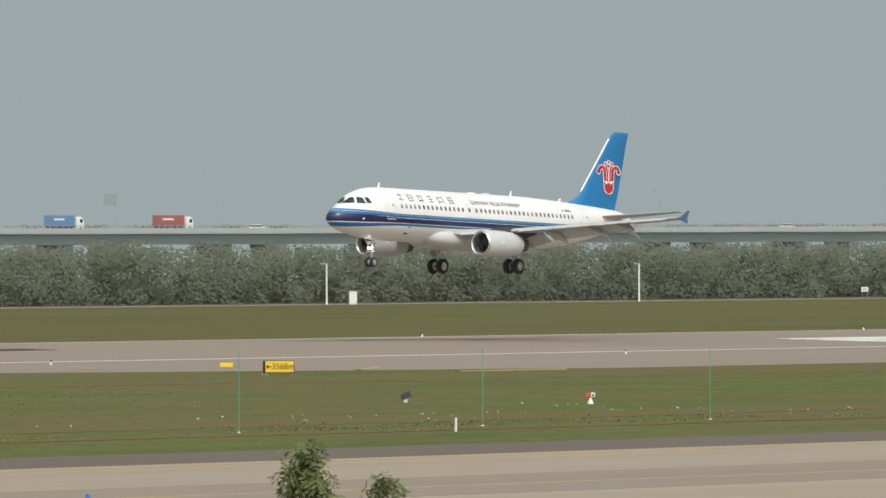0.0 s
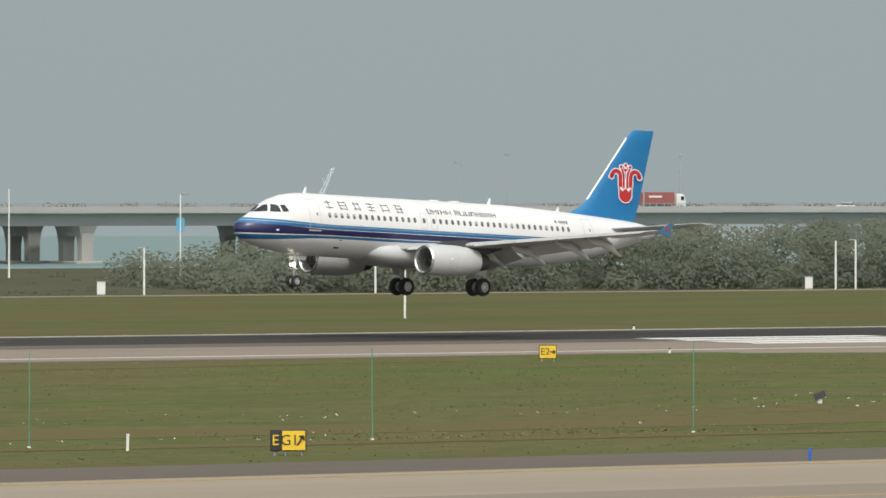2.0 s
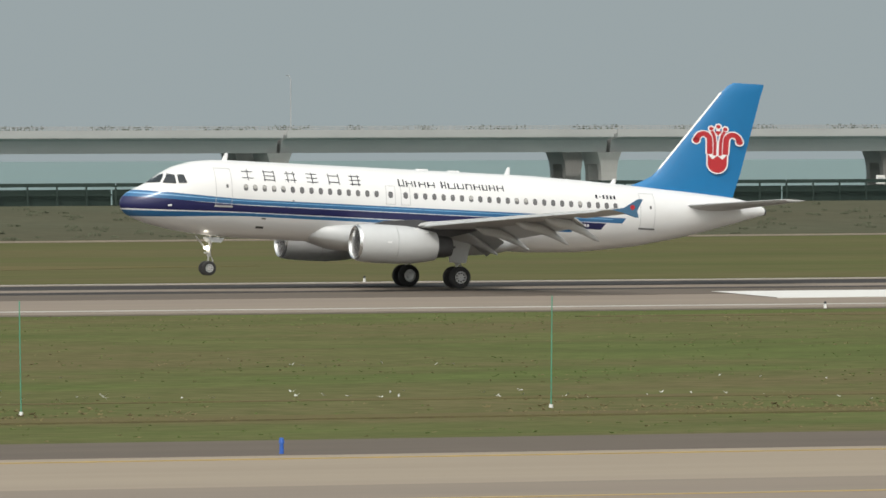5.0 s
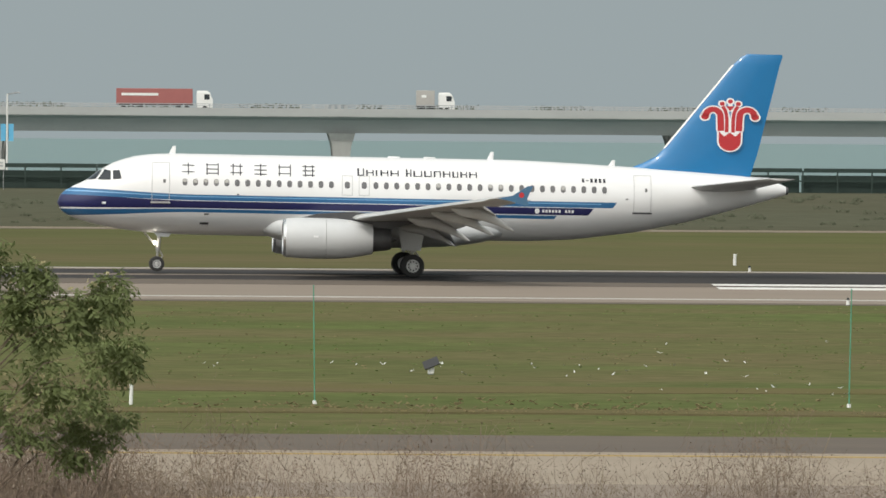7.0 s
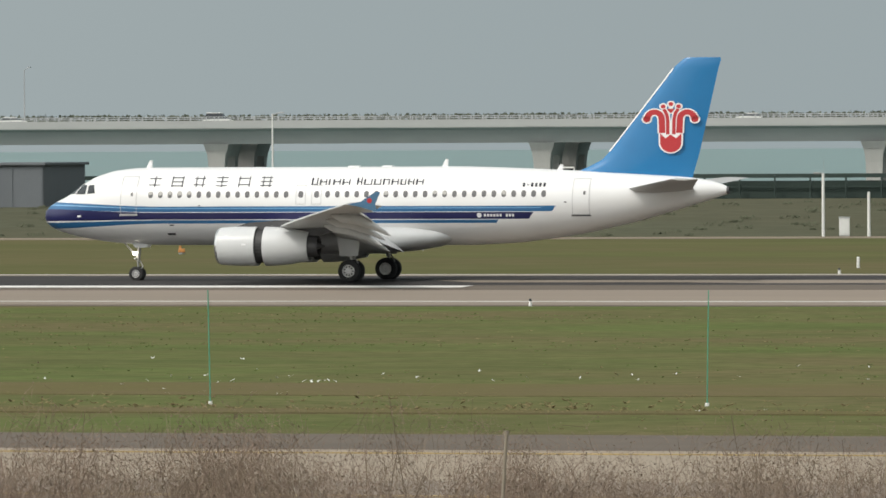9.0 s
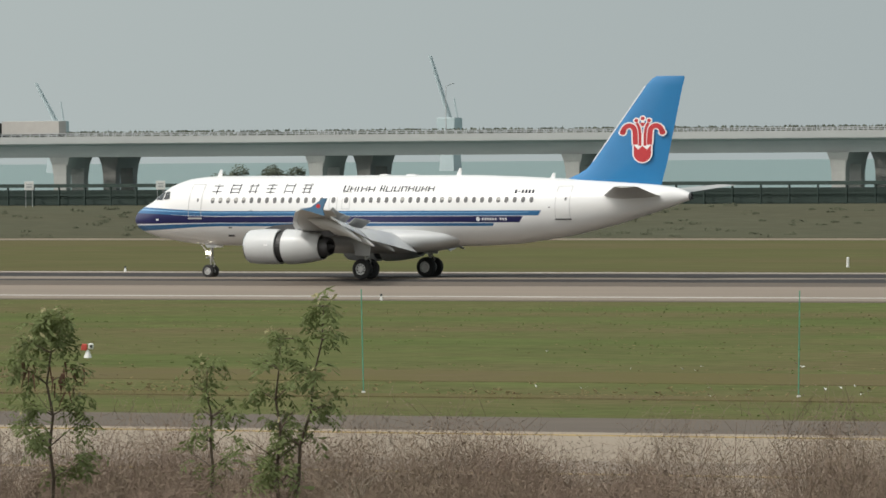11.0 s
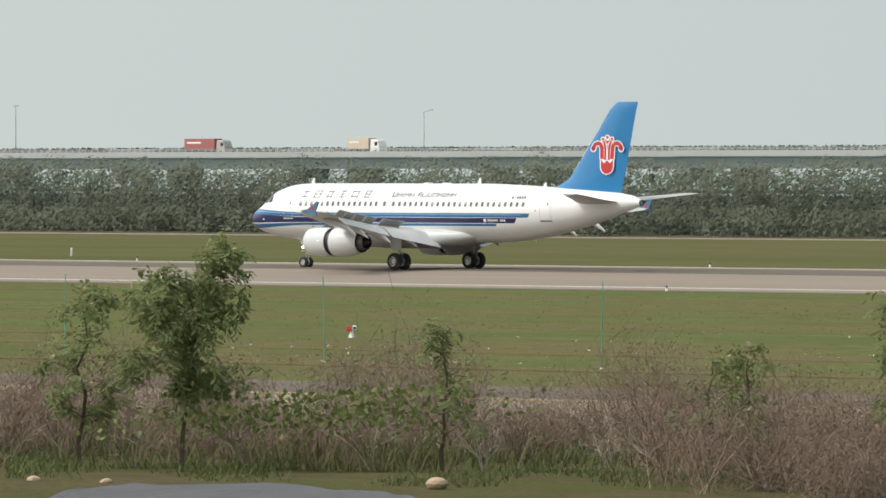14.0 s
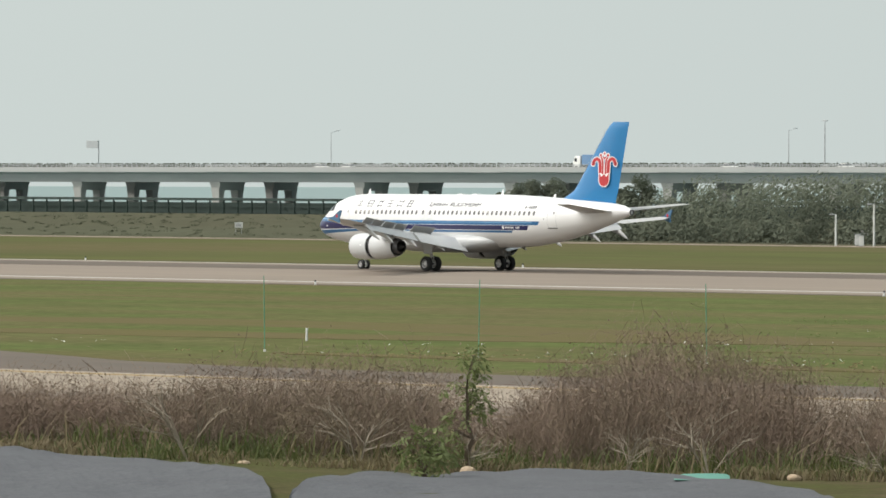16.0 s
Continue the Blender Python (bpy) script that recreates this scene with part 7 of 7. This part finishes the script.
def build_sapling(az, r, top, spread, seed, label, sprays=150, lean=0.0, pods=False, stems=1, lobes=()):
    spread *= 0.98
    rng = np.random.default_rng(seed)
    x, y = polar(az, r)
    z0 = gz(x, y)
    h = top - z0
    e = empty("sapling", pose(x, y, z0), label, "sapling", "leafy saplings on the bank")
    TV, TF, LV, LF, BV, BF = [], [], [], [], [], []
    tips = []
    ca, sa = math.cos(radians(az)), math.sin(radians(az))
    for st in range(stems):
        ox = (st - (stems - 1) / 2) * spread * 0.55
        hh = h * (1.0 if st == stems // 2 else rng.uniform(0.8, 0.98))
        p = np.array((ox * ca * 0.3, -ox * sa * 0.3, -0.1))
        segs = 7
        for k in range(segs):
            f = (k + 1) / segs
            off = ox * (0.3 + 0.7 * f) + lean * f * f * spread
            q = np.array((off * ca, -off * sa, hh * f)) + rng.normal(size=3) * (0.03, 0.03, 0.0)
            stick(TV, TF, p, q, 0.028 * (1.15 - f) + 0.006, 0.028 * (1.05 - f) + 0.005)
            if f > 0.28 and not lobes:
                for b in range(3):
                    a = rng.uniform(0, 6.28)
                    reach = spread * 0.78 * rng.uniform(0.45, 1.0) * (1.15 - f) ** 0.55 / (1 if stems == 1 else 1.4)
                    tip = q + np.array((math.cos(a) * reach, math.sin(a) * reach, reach * rng.uniform(0.25, 0.8)))
                    tip[2] = min(tip[2], hh * 1.0)
                    stick(TV, TF, q, tip, 0.010, 0.004)
                    tips += [(q + (tip - q) * g, tip - q) for g in (0.45, 0.7, 0.9, 1.0)]
            p = q
        tips += [(p, np.array((0, 0, 1.0)))] * 5
    # boughs that arch out to leafy lobes: reach across, height, size
    for reach, height, size in lobes:
        at = np.array((reach * ca, -reach * sa, height - z0)) + np.array((sa, ca, 0)) * rng.normal() * 0.2
        for b in range(2):
            tip = at + rng.normal(size=3) * size * 0.5
            f = min(0.85, max(0.12, (tip[2] - abs(reach) * 0.6) / h)) * rng.uniform(0.8, 1.0)
            start = np.array((0, 0, h * f)) + np.array((lean * f * f * spread * ca, -lean * f * f * spread * sa, 0))
            knee = start + (tip - start) * 0.45 + np.array((0, 0, 0.22 * abs(reach))) + rng.normal(size=3) * 0.06
            stick(TV, TF, start, knee, 0.010, 0.006)
            stick(TV, TF, knee, tip, 0.006, 0.003)
            tips += [(knee + (tip - knee) * g, tip - knee) for g in (0.5, 0.75)]
        for b in range(12):
            tips.append((at + rng.normal(size=3) * size * np.array((0.85, 0.85, 0.6)), np.array((reach * ca, -reach * sa, 0.1)) + rng.normal(size=3) * 0.4))
    for k in range(int(sprays * (1.4 if lobes else 1.1))):
        c, d = tips[rng.integers(len(tips))]
        w = d / (np.linalg.norm(d) + 1e-9) + rng.normal(size=3) * 0.8
        feather(rng, rng.uniform(0.16, 0.32), 8, LV, LF, c + rng.normal(size=3) * 0.05, w, rng.uniform(1.0, 2.6))
    for k in range(max(6, sprays // 4)):
        c, d = tips[rng.integers(len(tips))]
        c = c + np.array((rng.normal() * 0.06, rng.normal() * 0.06, rng.uniform(0.02, 0.14)))
        for j in range(3):
            u, v = rng.normal(size=3) * 0.011, rng.normal(size=3) * 0.011
            n = len(BV)
            BV += [tuple(c - u - v), tuple(c + u - v), tuple(c + u + v), tuple(c - u + v)]
            BF.append((n, n + 1, n + 2, n + 3))
    raw("stem", TV, TF, "bark", e)["kind"] = "stuff"
    raw("crown", LV, LF, "leaf", e)
    raw("flower_mass", BV, BF, "bud", e)["kind"] = "stuff"
    if pods:
        PV, PF = [], []
        for k in range(26):
            c, d = tips[len(tips) // 2 + rng.integers(6)]
            a = c + rng.normal(size=3) * 0.07
            stick(PV, PF, a, a + np.array((rng.normal() * 0.03, rng.normal() * 0.03, -rng.uniform(0.12, 0.2))), 0.014, 0.004)
        raw("pod_mass", PV, PF, "pod", e)["kind"] = "stuff"
    return e


LEAFY = "young leafy sapling with drooping feathery leaves"
for az, r, top, spread, sprays, lean, pods, stems in (
        (48.72, 91, 4.95, 0.55, 70, 0.2, False, 1),
                (-5.88, 90, 5.70, 0.85, 280, 0.2, False, 1), (-6.15, 91, 5.25, 1.15, 310, 0.0, False, 2),
        (-10.10, 90, 4.36, 0.7, 110, 0.1, False, 1), (-10.78, 90, 4.84, 0.95, 230, 0, False, 2),
        (-30.50, 90, 5.90, 0.85, 190, 0.25, False, 2), (-32.18, 90, 5.75, 0.85, 200, 0, True, 1), (-31.05, 91, 5.2, 0.5, 60, 0, False, 1),
        (-38.5, 90.5, 4.55, 0.6, 110, 0, False, 1), (-35.0, 90, 4.7, 0.3, 30, 0, False, 1),
        (-40.17, 90, 6.39, 0.95, 230, 0.05, False, 1), (-39.70, 90, 6.40, 1.0, 260, 0.1, True, 1), (-39.15, 90, 6.50, 0.85, 190, 0.25, True, 1),
        (-41.60, 90, 5.40, 0.65, 48, 0, False, 1), (-41.33, 91, 5.50, 0.4, 45, 0, False, 1), (-43.5, 91, 5.7, 0.45, 45, 0.1, False, 1),
        (-46.08, 91, 6.14, 0.75, 120, 0.15, False, 1), (-49.6, 91, 5.6, 0.5, 50, 0, False, 1), (-49.9, 88.5, 4.75, 0.35, 40, 0, False, 1)):
    build_sapling(az, r, top, spread, int(1000 + az * 100) % 9973 + 7, LEAFY if not pods else "young sapling with feathery leaves and brown pods", sprays, lean, pods, stems)

# the larger saplings, by the lobes of their crowns
for az, r, top, sprays, lean, lobes in (
        (48.2, 90, 5.32, 150, -0.1, ((-0.05, 5.24, 0.07), (-0.10, 5.04, 0.10), (0.06, 5.04, 0.10), (-0.12, 4.80, 0.11), (0.10, 4.80, 0.11), (0.0, 4.70, 0.15))),
        (-1.75, 90, 6.50, 860, -0.16, ((-0.18, 6.30, 0.10), (-0.14, 6.0, 0.12), (0.45, 5.98, 0.11), (0.25, 5.62, 0.16), (1.25, 5.85, 0.13), (1.08, 5.55, 0.2), (1.36, 5.15, 0.18), (0.6, 5.3, 0.26), (-0.80, 5.52, 0.13), (-1.05, 5.05, 0.2), (-0.55, 4.95, 0.26), (-0.2, 4.7, 0.28), (0.75, 4.75, 0.3), (1.2, 4.35, 0.25), (0.9, 4.1, 0.25), (0.3, 4.4, 0.25))),
        (-36.75, 90, 6.84, 980, 0.2, ((0.28, 6.68, 0.14), (0.02, 6.4, 0.2), (-0.35, 6.25, 0.2), (0.45, 6.3, 0.25), (0.75, 6.15, 0.16), (-0.45, 5.8, 0.22), (0.15, 5.95, 0.3), (0.6, 5.8, 0.28), (0.95, 5.55, 0.2), (-0.3, 5.4, 0.3), (0.4, 5.4, 0.35), (0.8, 5.2, 0.25), (0.1, 5.0, 0.35), (0.6, 4.9, 0.3))),
        (-37.48, 90, 5.62, 460, 0.0, ((-0.25, 5.48, 0.14), (0.15, 5.5, 0.16), (-0.4, 5.15, 0.18), (0.4, 5.4, 0.18), (0.1, 5.05, 0.28), (0.35, 4.85, 0.28), (-0.3, 4.8, 0.24), (0.3, 4.45, 0.25))),
        (-45.36, 90, 6.62, 420, 0.5, ((0.42, 6.52, 0.14), (0.25, 6.3, 0.18), (-0.2, 6.3, 0.16), (-0.42, 6.1, 0.16), (0.1, 6.05, 0.22), (0.38, 5.9, 0.16), (-0.15, 5.8, 0.22), (0.15, 5.55, 0.22), (-0.4, 5.5, 0.16), (0.0, 5.2, 0.2), (0.3, 5.25, 0.16)))):
    build_sapling(az, r, top, 0.9, int(2000 + az * 10), LEAFY, sprays, lean, False, 1, lobes)


def brush_share(az):
    return interp(az, [(-60, 1.0), (-30, 1.0), (-26, 0.95), (-20, 0.95), (-12, 0.95), (-6, 0.85), (4, 0.75), (9, 0.5), (12, 0.2), (30, 0.02), (60, 0.0)])


def build_brush():
    rng = np.random.default_rng(21)
    As, Bs, R0 = [], [], []
    LA = []
    made = 0
    while made < 2250:
        az = rng.uniform(-56, 12)
        r = rng.uniform(85.5 if az > -46 else 90.5, 104)
        thick = 1.0 if az < -26 else max(0.25, 0.75 + 1.1 * noise.noise((az * 0.9, 3.0, 8.0)))
        if rng.uniform() > brush_share(az) * thick or (az < -42 and r < 93.0):
            continue
        made += 1
        x, y = polar(az, r)
        z = gz(x, y)
        crest = interp(az, CREST)
        tall = (0.85 + 0.95 * noise.noise((az * 0.8, r * 0.07, 0)) + 0.3 * noise.noise((az * 3.1, r * 0.2, 4)) + rng.uniform(-0.25, 0.3)) * interp(az, [(-56, 0.5), (-51.5, 0.5), (-51.0, 1.0), (-50.2, 0.95), (-49.6, 0.6), (-49.2, 0.7), (-48.6, 1.1), (-47.4, 1.2), (-46.3, 1.1), (-45.9, 0.85), (-45.2, 0.8), (-44.3, 1.1), (-43.7, 1.6), (-43.2, 0.7), (-42.8, 0.65), (-42.3, 1.25), (-40.6, 1.25), (-40.0, 1.15), (-38.9, 1.1), (-38.4, 1.5), (-37.9, 1.5), (-37.4, 0.85), (-36.0, 0.85), (-35.7, 1.4), (-35.2, 1.5), (-34.7, 0.85), (-31, 0.95), (-26, 1.1), (-20, 1.35), (-10, 1.35), (-4, 1.4), (-2.5, 1.9), (-1.2, 1.65), (0, 1.4), (8, 1.4), (12, 1.0)])
        top = crest + max(0.25, tall)
        h = min(2.6, top - z) * (0.72 if r < 90 else 1.0)
        w = rng.uniform(0.45, 0.95)
        base = np.array((x, y, z))
        n = 420 if az < -28 else 300
        # twig tips fill a rounded, uneven head; each springs from lower down
        d = rng.normal(size=(n, 3))
        d /= np.linalg.norm(d, axis=1)[:, None]
        rad = rng.uniform(0.25, 1.0, n) ** 0.6
        tip = base + np.array((0, 0, h * 0.55)) + d * rad[:, None] * np.array((w, w, h * 0.47))
        tip[:, 2] += 0.16 * rng.normal(size=n) * rad
        back = (tip - (base + np.array((0, 0, -0.2 * h))))
        back /= np.linalg.norm(back, axis=1)[:, None]
        back += rng.normal(size=(n, 3)) * 0.7
        L = rng.uniform(0.09, 0.32, n)[:, None]
        As.append(tip - back * L)
        Bs.append(tip)
        R0.append(np.full(n, 0.0021) * rng.uniform(0.6, 1.4, n))
        m = 7
        a = base + np.concatenate([rng.normal(size=(m, 2)) * 0.12, np.full((m, 1), -0.05)], 1)
        b = base + np.array((0, 0, h * 0.6)) + rng.normal(size=(m, 3)) * np.array((w * 0.5, w * 0.5, h * 0.12))
        As.append(a)
        Bs.append(b)
        R0.append(np.full(m, 0.0075))
        LA.append(tip[rng.integers(n, size=110)] + rng.normal(size=(110, 3)) * 0.05)
    A, B, R = np.concatenate(As), np.concatenate(Bs), np.concatenate(R0)
    d, u = B - A, rng.normal(size=A.shape)
    u = np.cross(d, u)
    u *= R[:, None] / (np.linalg.norm(u, axis=1)[:, None] + 1e-9)
    V = np.stack([A - u, A + u, B + u * 0.5, B - u * 0.5], 1).reshape(-1, 3)
    F = np.arange(len(A))[:, None] * 4 + np.arange(4)
    tagged(raw("dry_brush", V.tolist(), F.tolist(), "twig"), "tangled leafless brown brush on the bank", "brush", kind="stuff")
    # withered leaves and seed heads held in the brush
    C = np.concatenate(LA)
    u, v = rng.normal(size=C.shape), rng.normal(size=C.shape)
    u = u / np.linalg.norm(u, axis=1)[:, None] * 0.017
    v = v / np.linalg.norm(v, axis=1)[:, None] * 0.010
    V = np.stack([C - u, C + v, C + u, C - v], 1).reshape(-1, 3)
    F = np.arange(len(C))[:, None] * 4 + np.arange(4)
    tagged(raw("dead_leaves", V.tolist(), F.tolist(), "twig"), "withered brown leaves caught in the brush", "dead leaves", kind="stuff")


build_brush()


def build_blades(name, n, az0, az1, r0, r1, h0, h1, material, label, seed, clump=0.9):
    rng = np.random.default_rng(seed)
    V, F = [], []
    k = 0
    while k < n:
        az, r = rng.uniform(az0, az1), rng.uniform(r0, r1)
        if noise.noise((az * 1.3, r * 0.35, seed)) < clump - 1.0 + rng.uniform(-0.25, 0.25):
            continue
        k += 1
        x, y = polar(az, r)
        z = gz(x, y) - 0.02
        h = rng.uniform(h0, h1)
        a = rng.uniform(0, 6.28)
        d = np.array((math.cos(a), math.sin(a), 0))
        s = np.array((-d[1], d[0], 0)) * 0.009
        p = np.array((x, y, z))
        q = p + d * h * 0.35 + np.array((0, 0, h * 0.6))
        t = p + d * h * rng.uniform(0.5, 1.3) + np.array((0, 0, h * rng.uniform(0.5, 1.0)))
        i = len(V)
        V += [tuple(p - s), tuple(p + s), tuple(q + s * 0.8), tuple(q - s * 0.8), tuple(t)]
        F += [(i, i + 1, i + 2, i + 3), (i + 3, i + 2, i + 4)]
    tagged(raw(name, V, F, material), label, "grass", kind="stuff")


build_blades("green_grass", 8000, -56, -40, 90.6, 99, 0.06, 0.28, "greenblade", "rough green grass on the bank", 31, 1.12)
build_blades("bank_grass", 10000, -46.6, -28, 87, 91.5, 0.04, 0.17, "greenblade", "short rough grass along the bank edge", 34, 1.02)
build_blades("bank_grass", 6000, -56, -46.6, 90.4, 92.5, 0.05, 0.22, "straw", "short faded grass along the bank edge", 35, 1.0)
build_blades("dry_grass", 9000, -56, 8, 90.5, 101, 0.15, 0.6, "straw", "dry yellow grass among the brush", 32, 1.05)
build_blades("green_weeds", 3400, -52.5, -41.5, 91.5, 98, 0.15, 0.5, "greenblade", "tall green weeds on the bank", 33, 0.85)


def build_vine(az, r, w, h, seed):
    rng = np.random.default_rng(seed)
    x, y = polar(az, r)
    z = gz(x, y)
    n = int(520 * w)
    p = np.stack([rng.normal(size=n) * w * 0.5, rng.normal(size=n) * 0.9, np.zeros(n)], 1)
    p[:, 2] = h * (1 - 0.35 * (p[:, 0] / w) ** 2) * rng.uniform(0.35, 1.0, n) ** 0.6
    lumps = np.array([noise.noise((q[0] * 2.2, q[2] * 2.2, seed)) for q in p])
    p = p[lumps > -0.1] + np.array((x, y, z))
    u, v = rng.normal(size=p.shape), rng.normal(size=p.shape)
    u = u / np.linalg.norm(u, axis=1)[:, None] * 0.045
    v = np.cross(u, v)
    v = v / np.linalg.norm(v, axis=1)[:, None] * 0.030
    V = np.stack([p - u, p + v, p + u, p - v], 1).reshape(-1, 3)
    F = np.arange(len(p))[:, None] * 4 + np.arange(4)
    tagged(raw("creeping_vine", V.tolist(), F.tolist(), "vine"), "bright green vine leaves creeping over the brush", "vine", kind="stuff")


for i, (az, r, w, h) in enumerate(VINES):
    build_vine(az, r, w, h, 90 + i)


def build_bare_shrub(az, r, h, seed):
    rng = np.random.default_rng(seed)
    x, y = polar(az, r)
    e = empty("bare_shrub", pose(x, y, gz(x, y)), "pale leafless shrub with forked stems", "shrub", "pale bare shrubs")
    V, F = [], []

    def grow(p, d, l, rad, depth):
        q = p + d * l
        stick(V, F, p, q, rad, rad * 0.7)
        if depth == 0:
            return
        for _ in range(3 if depth > 1 else 2):
            n = d + rng.normal(size=3) * 0.42
            n[2] = abs(n[2]) * 0.8
            grow(p + d * l * rng.uniform(0.5, 1.0), n / np.linalg.norm(n), l * rng.uniform(0.5, 0.8), rad * 0.6, depth - 1)

    for _ in range(4):
        d = np.array((rng.normal() * 0.5, rng.normal() * 0.5, 1.0))
        grow(np.array((0, 0, -0.05)), d / np.linalg.norm(d), h * 0.45, 0.011, 3)
    raw("branch_mass", V, F, "twig_pale", e)["kind"] = "stuff"


for i, (az, r, h) in enumerate(((-41.9, 91.5, 1.0), (-42.3, 91, 0.7), (-43.2, 91, 0.95), (-44.0, 91.3, 0.9), (-44.9, 91, 1.0), (-46.6, 91.2, 0.9), (-47.9, 91, 1.1), (-48.5, 91.4, 0.8), (-49.6, 91, 0.7), (-50.4, 91.6, 1.2), (-51.6, 91.2, 1.3), (-45.7, 91.0, 0.8), (-38.9, 91, 1.0), (-33.5, 91, 1.1), (-29.9, 92, 1.2), (-15.5, 91, 1.5), (-13.0, 91, 1.3), (-16.8, 91.5, 1.6), (4.2, 91, 1.35), (2.6, 91, 1.3), (26.4, 91, 1.75), (33.5, 91, 1.7), (1.2, 91, 1.3))):
    build_bare_shrub(az, r, h, 50 + i)


# ground sheets, flag, sticks and stones
def build_sheet(az0, az1, r0, r1, seed, label, material="tarp"):
    V, F = [], []
    n, m = 110, 16
    for i in range(n + 1):
        az = az0 + (az1 - az0) * i / n
        edge = 0.7 * noise.noise((az * 1.1, seed, 0)) + 0.25 * noise.noise((az * 4, seed, 2))
        taper = math.sin(math.pi * i / n) ** 0.35
        for j in range(m + 1):
            r = r0 + (r1 + edge - r0) * (0.25 + 0.75 * taper) * j / m
            x, y = polar(az, r)
            V.append((x, y, gz(x, y) + 0.05 + 0.03 * noise.noise((x * 1.5, y * 1.5, seed))))
    for i in range(n):
        for j in range(m):
            a = i * (m + 1) + j
            F.append((a, a + m + 1, a + m + 2, a + 1))
    ob = raw("ground_sheet", V, F, material)
    ob.data.polygons.foreach_set("use_smooth", [True] * len(F))
    tagged(ob, label, "ground sheet", "dark ground sheets")


build_sheet(-53.8, -51.0, 78, 90.6, 1, "dark plastic ground sheet weighed down at its edges")
build_sheet(-50.9, -46.9, 78, 90.4, 2, "dark plastic ground sheet weighed down at its edges")
build_sheet(-46.7, -43.4, 74, 86.5, 3, "dark plastic ground sheet weighed down at its edges")
build_sheet(-48.15, -47.75, 88.6, 90.3, 4, "torn green netting lying on the dark sheet", "tarp_green")
for i, (az, r, s) in enumerate(((-49.62, 90.4, 0.10), (-51.2, 90.9, 0.08), (-53.0, 90.8, 0.12), (-43.55, 86.6, 0.12), (-48.9, 90.5, 0.06), (-46.4, 86.8, 0.08), (-45.9, 86.6, 0.07), (-47.3, 90.4, 0.08))):
    rng = random.Random(i)
    x, y = polar(az, r)
    bm = bmesh.new()
    bmesh.ops.create_icosphere(bm, subdivisions=2, radius=s)
    for v in bm.verts:
        v.co *= 1 + 0.35 * noise.noise(v.co * (3 / s * 0.2) + Vector((i, 0, 0)))
        v.co.z *= 0.6
    ob = link("stone", bm, "rock")
    ob.matrix_basis = pose(x, y, gz(x, y) + s * 0.35, 0, 0, 40 * i)
    tagged(ob, "pale stone holding down the ground sheet", "stone", "stones on the sheets")
x, y = polar(-38.22, 89)
flag = empty("pink_flag", pose(x, y, gz(x, y), 0, 0, 38.2), "bright pink cloth flag on a thin bamboo stick", "flag")
top = 4.84 - gz(x, y)
bm = bmesh.new()
rod(bm, (-0.22, 0, -0.1), (0, 0, top), 0.012, 0.009, 6)
part("stick", bm, "twig_pale", flag)
bm = bmesh.new()
grid = [[bm.verts.new((0.57 * i / 12 - 0.055 * j / 6 * (1 - i / 12), 0.04 * math.sin(5 * i / 12 + j * 0.3), top - 0.19 * i / 12 + 0.02 * math.sin(4 * i / 12) - (0.30 - 0.12 * i / 12) * j / 6)) for j in range(7)] for i in range(13)]
for i in range(12):
    for j in range(6):
        bm.faces.new((grid[i][j], grid[i + 1][j], grid[i + 1][j + 1], grid[i][j + 1]))
part("cloth", bm, "pink", flag, smooth=True)
for az, ztop, lean in ((-14.14, 4.38, -0.06), (-37.55, 4.72, -0.10)):
    x, y = polar(az, 89)
    e = empty("bamboo_stick", pose(x, y, gz(x, y), 0, 0, -az), "thin pale bamboo stick planted in the bank", "stick", "bamboo sticks")
    bm = bmesh.new()
    rod(bm, (lean * 2, 0, -0.1), (0, 0, ztop - gz(x, y)), 0.022, 0.018, 8)
    part("cane", bm, "twig_pale", e)
    bm = bmesh.new()
    rod(bm, (0, 0, ztop - gz(x, y) - 0.03), (0, 0, ztop - gz(x, y) + 0.02), 0.028, n=8)
    part("tip", bm, "twig_pale", e)


# ---- what moves ----
def motions():
    walk(plane, [(t, pose(s, RUNWAY_Y, z, 0, p, interp(t, CRAB))) for t, s, z, p in FLIGHT])
    for s, a, axis in SPOILERS:
        walk(s, [(t, Matrix.Translation(a) @ Matrix.Rotation(radians(ang), 4, axis)) for t, ang in ((0, 0), (6.6, 0), (7.6, 42), (16, 42))])
    # struts hang long in the air and shorten on touchdown
    for g, reach in GEARS:
        walk(g, [(t, Matrix.Translation((0, 0, -d * reach))) for t, d in ((0, 1), (5.0, 1), (5.6, 0), (16, 0))])
    for r in REVERSERS:
        walk(r, [(t, Matrix.Translation((d, 0, 0))) for t, d in ((0, 0), (7.6, 0), (8.0, 0.10), (8.5, 0.42), (16, 0.42))])

    for ob, x0, v in TRAFFIC:
        lane = RIGHT if v > 0 else LEFT
        walk(ob, [(t, pose(x0 + v * t, BRIDGE_Y + lane, deck_z(x0 + v * t) - 0.27, 0, 0, 0 if v > 0 else 180)) for t in (0, 4, 8, 12, 16)])


motions()
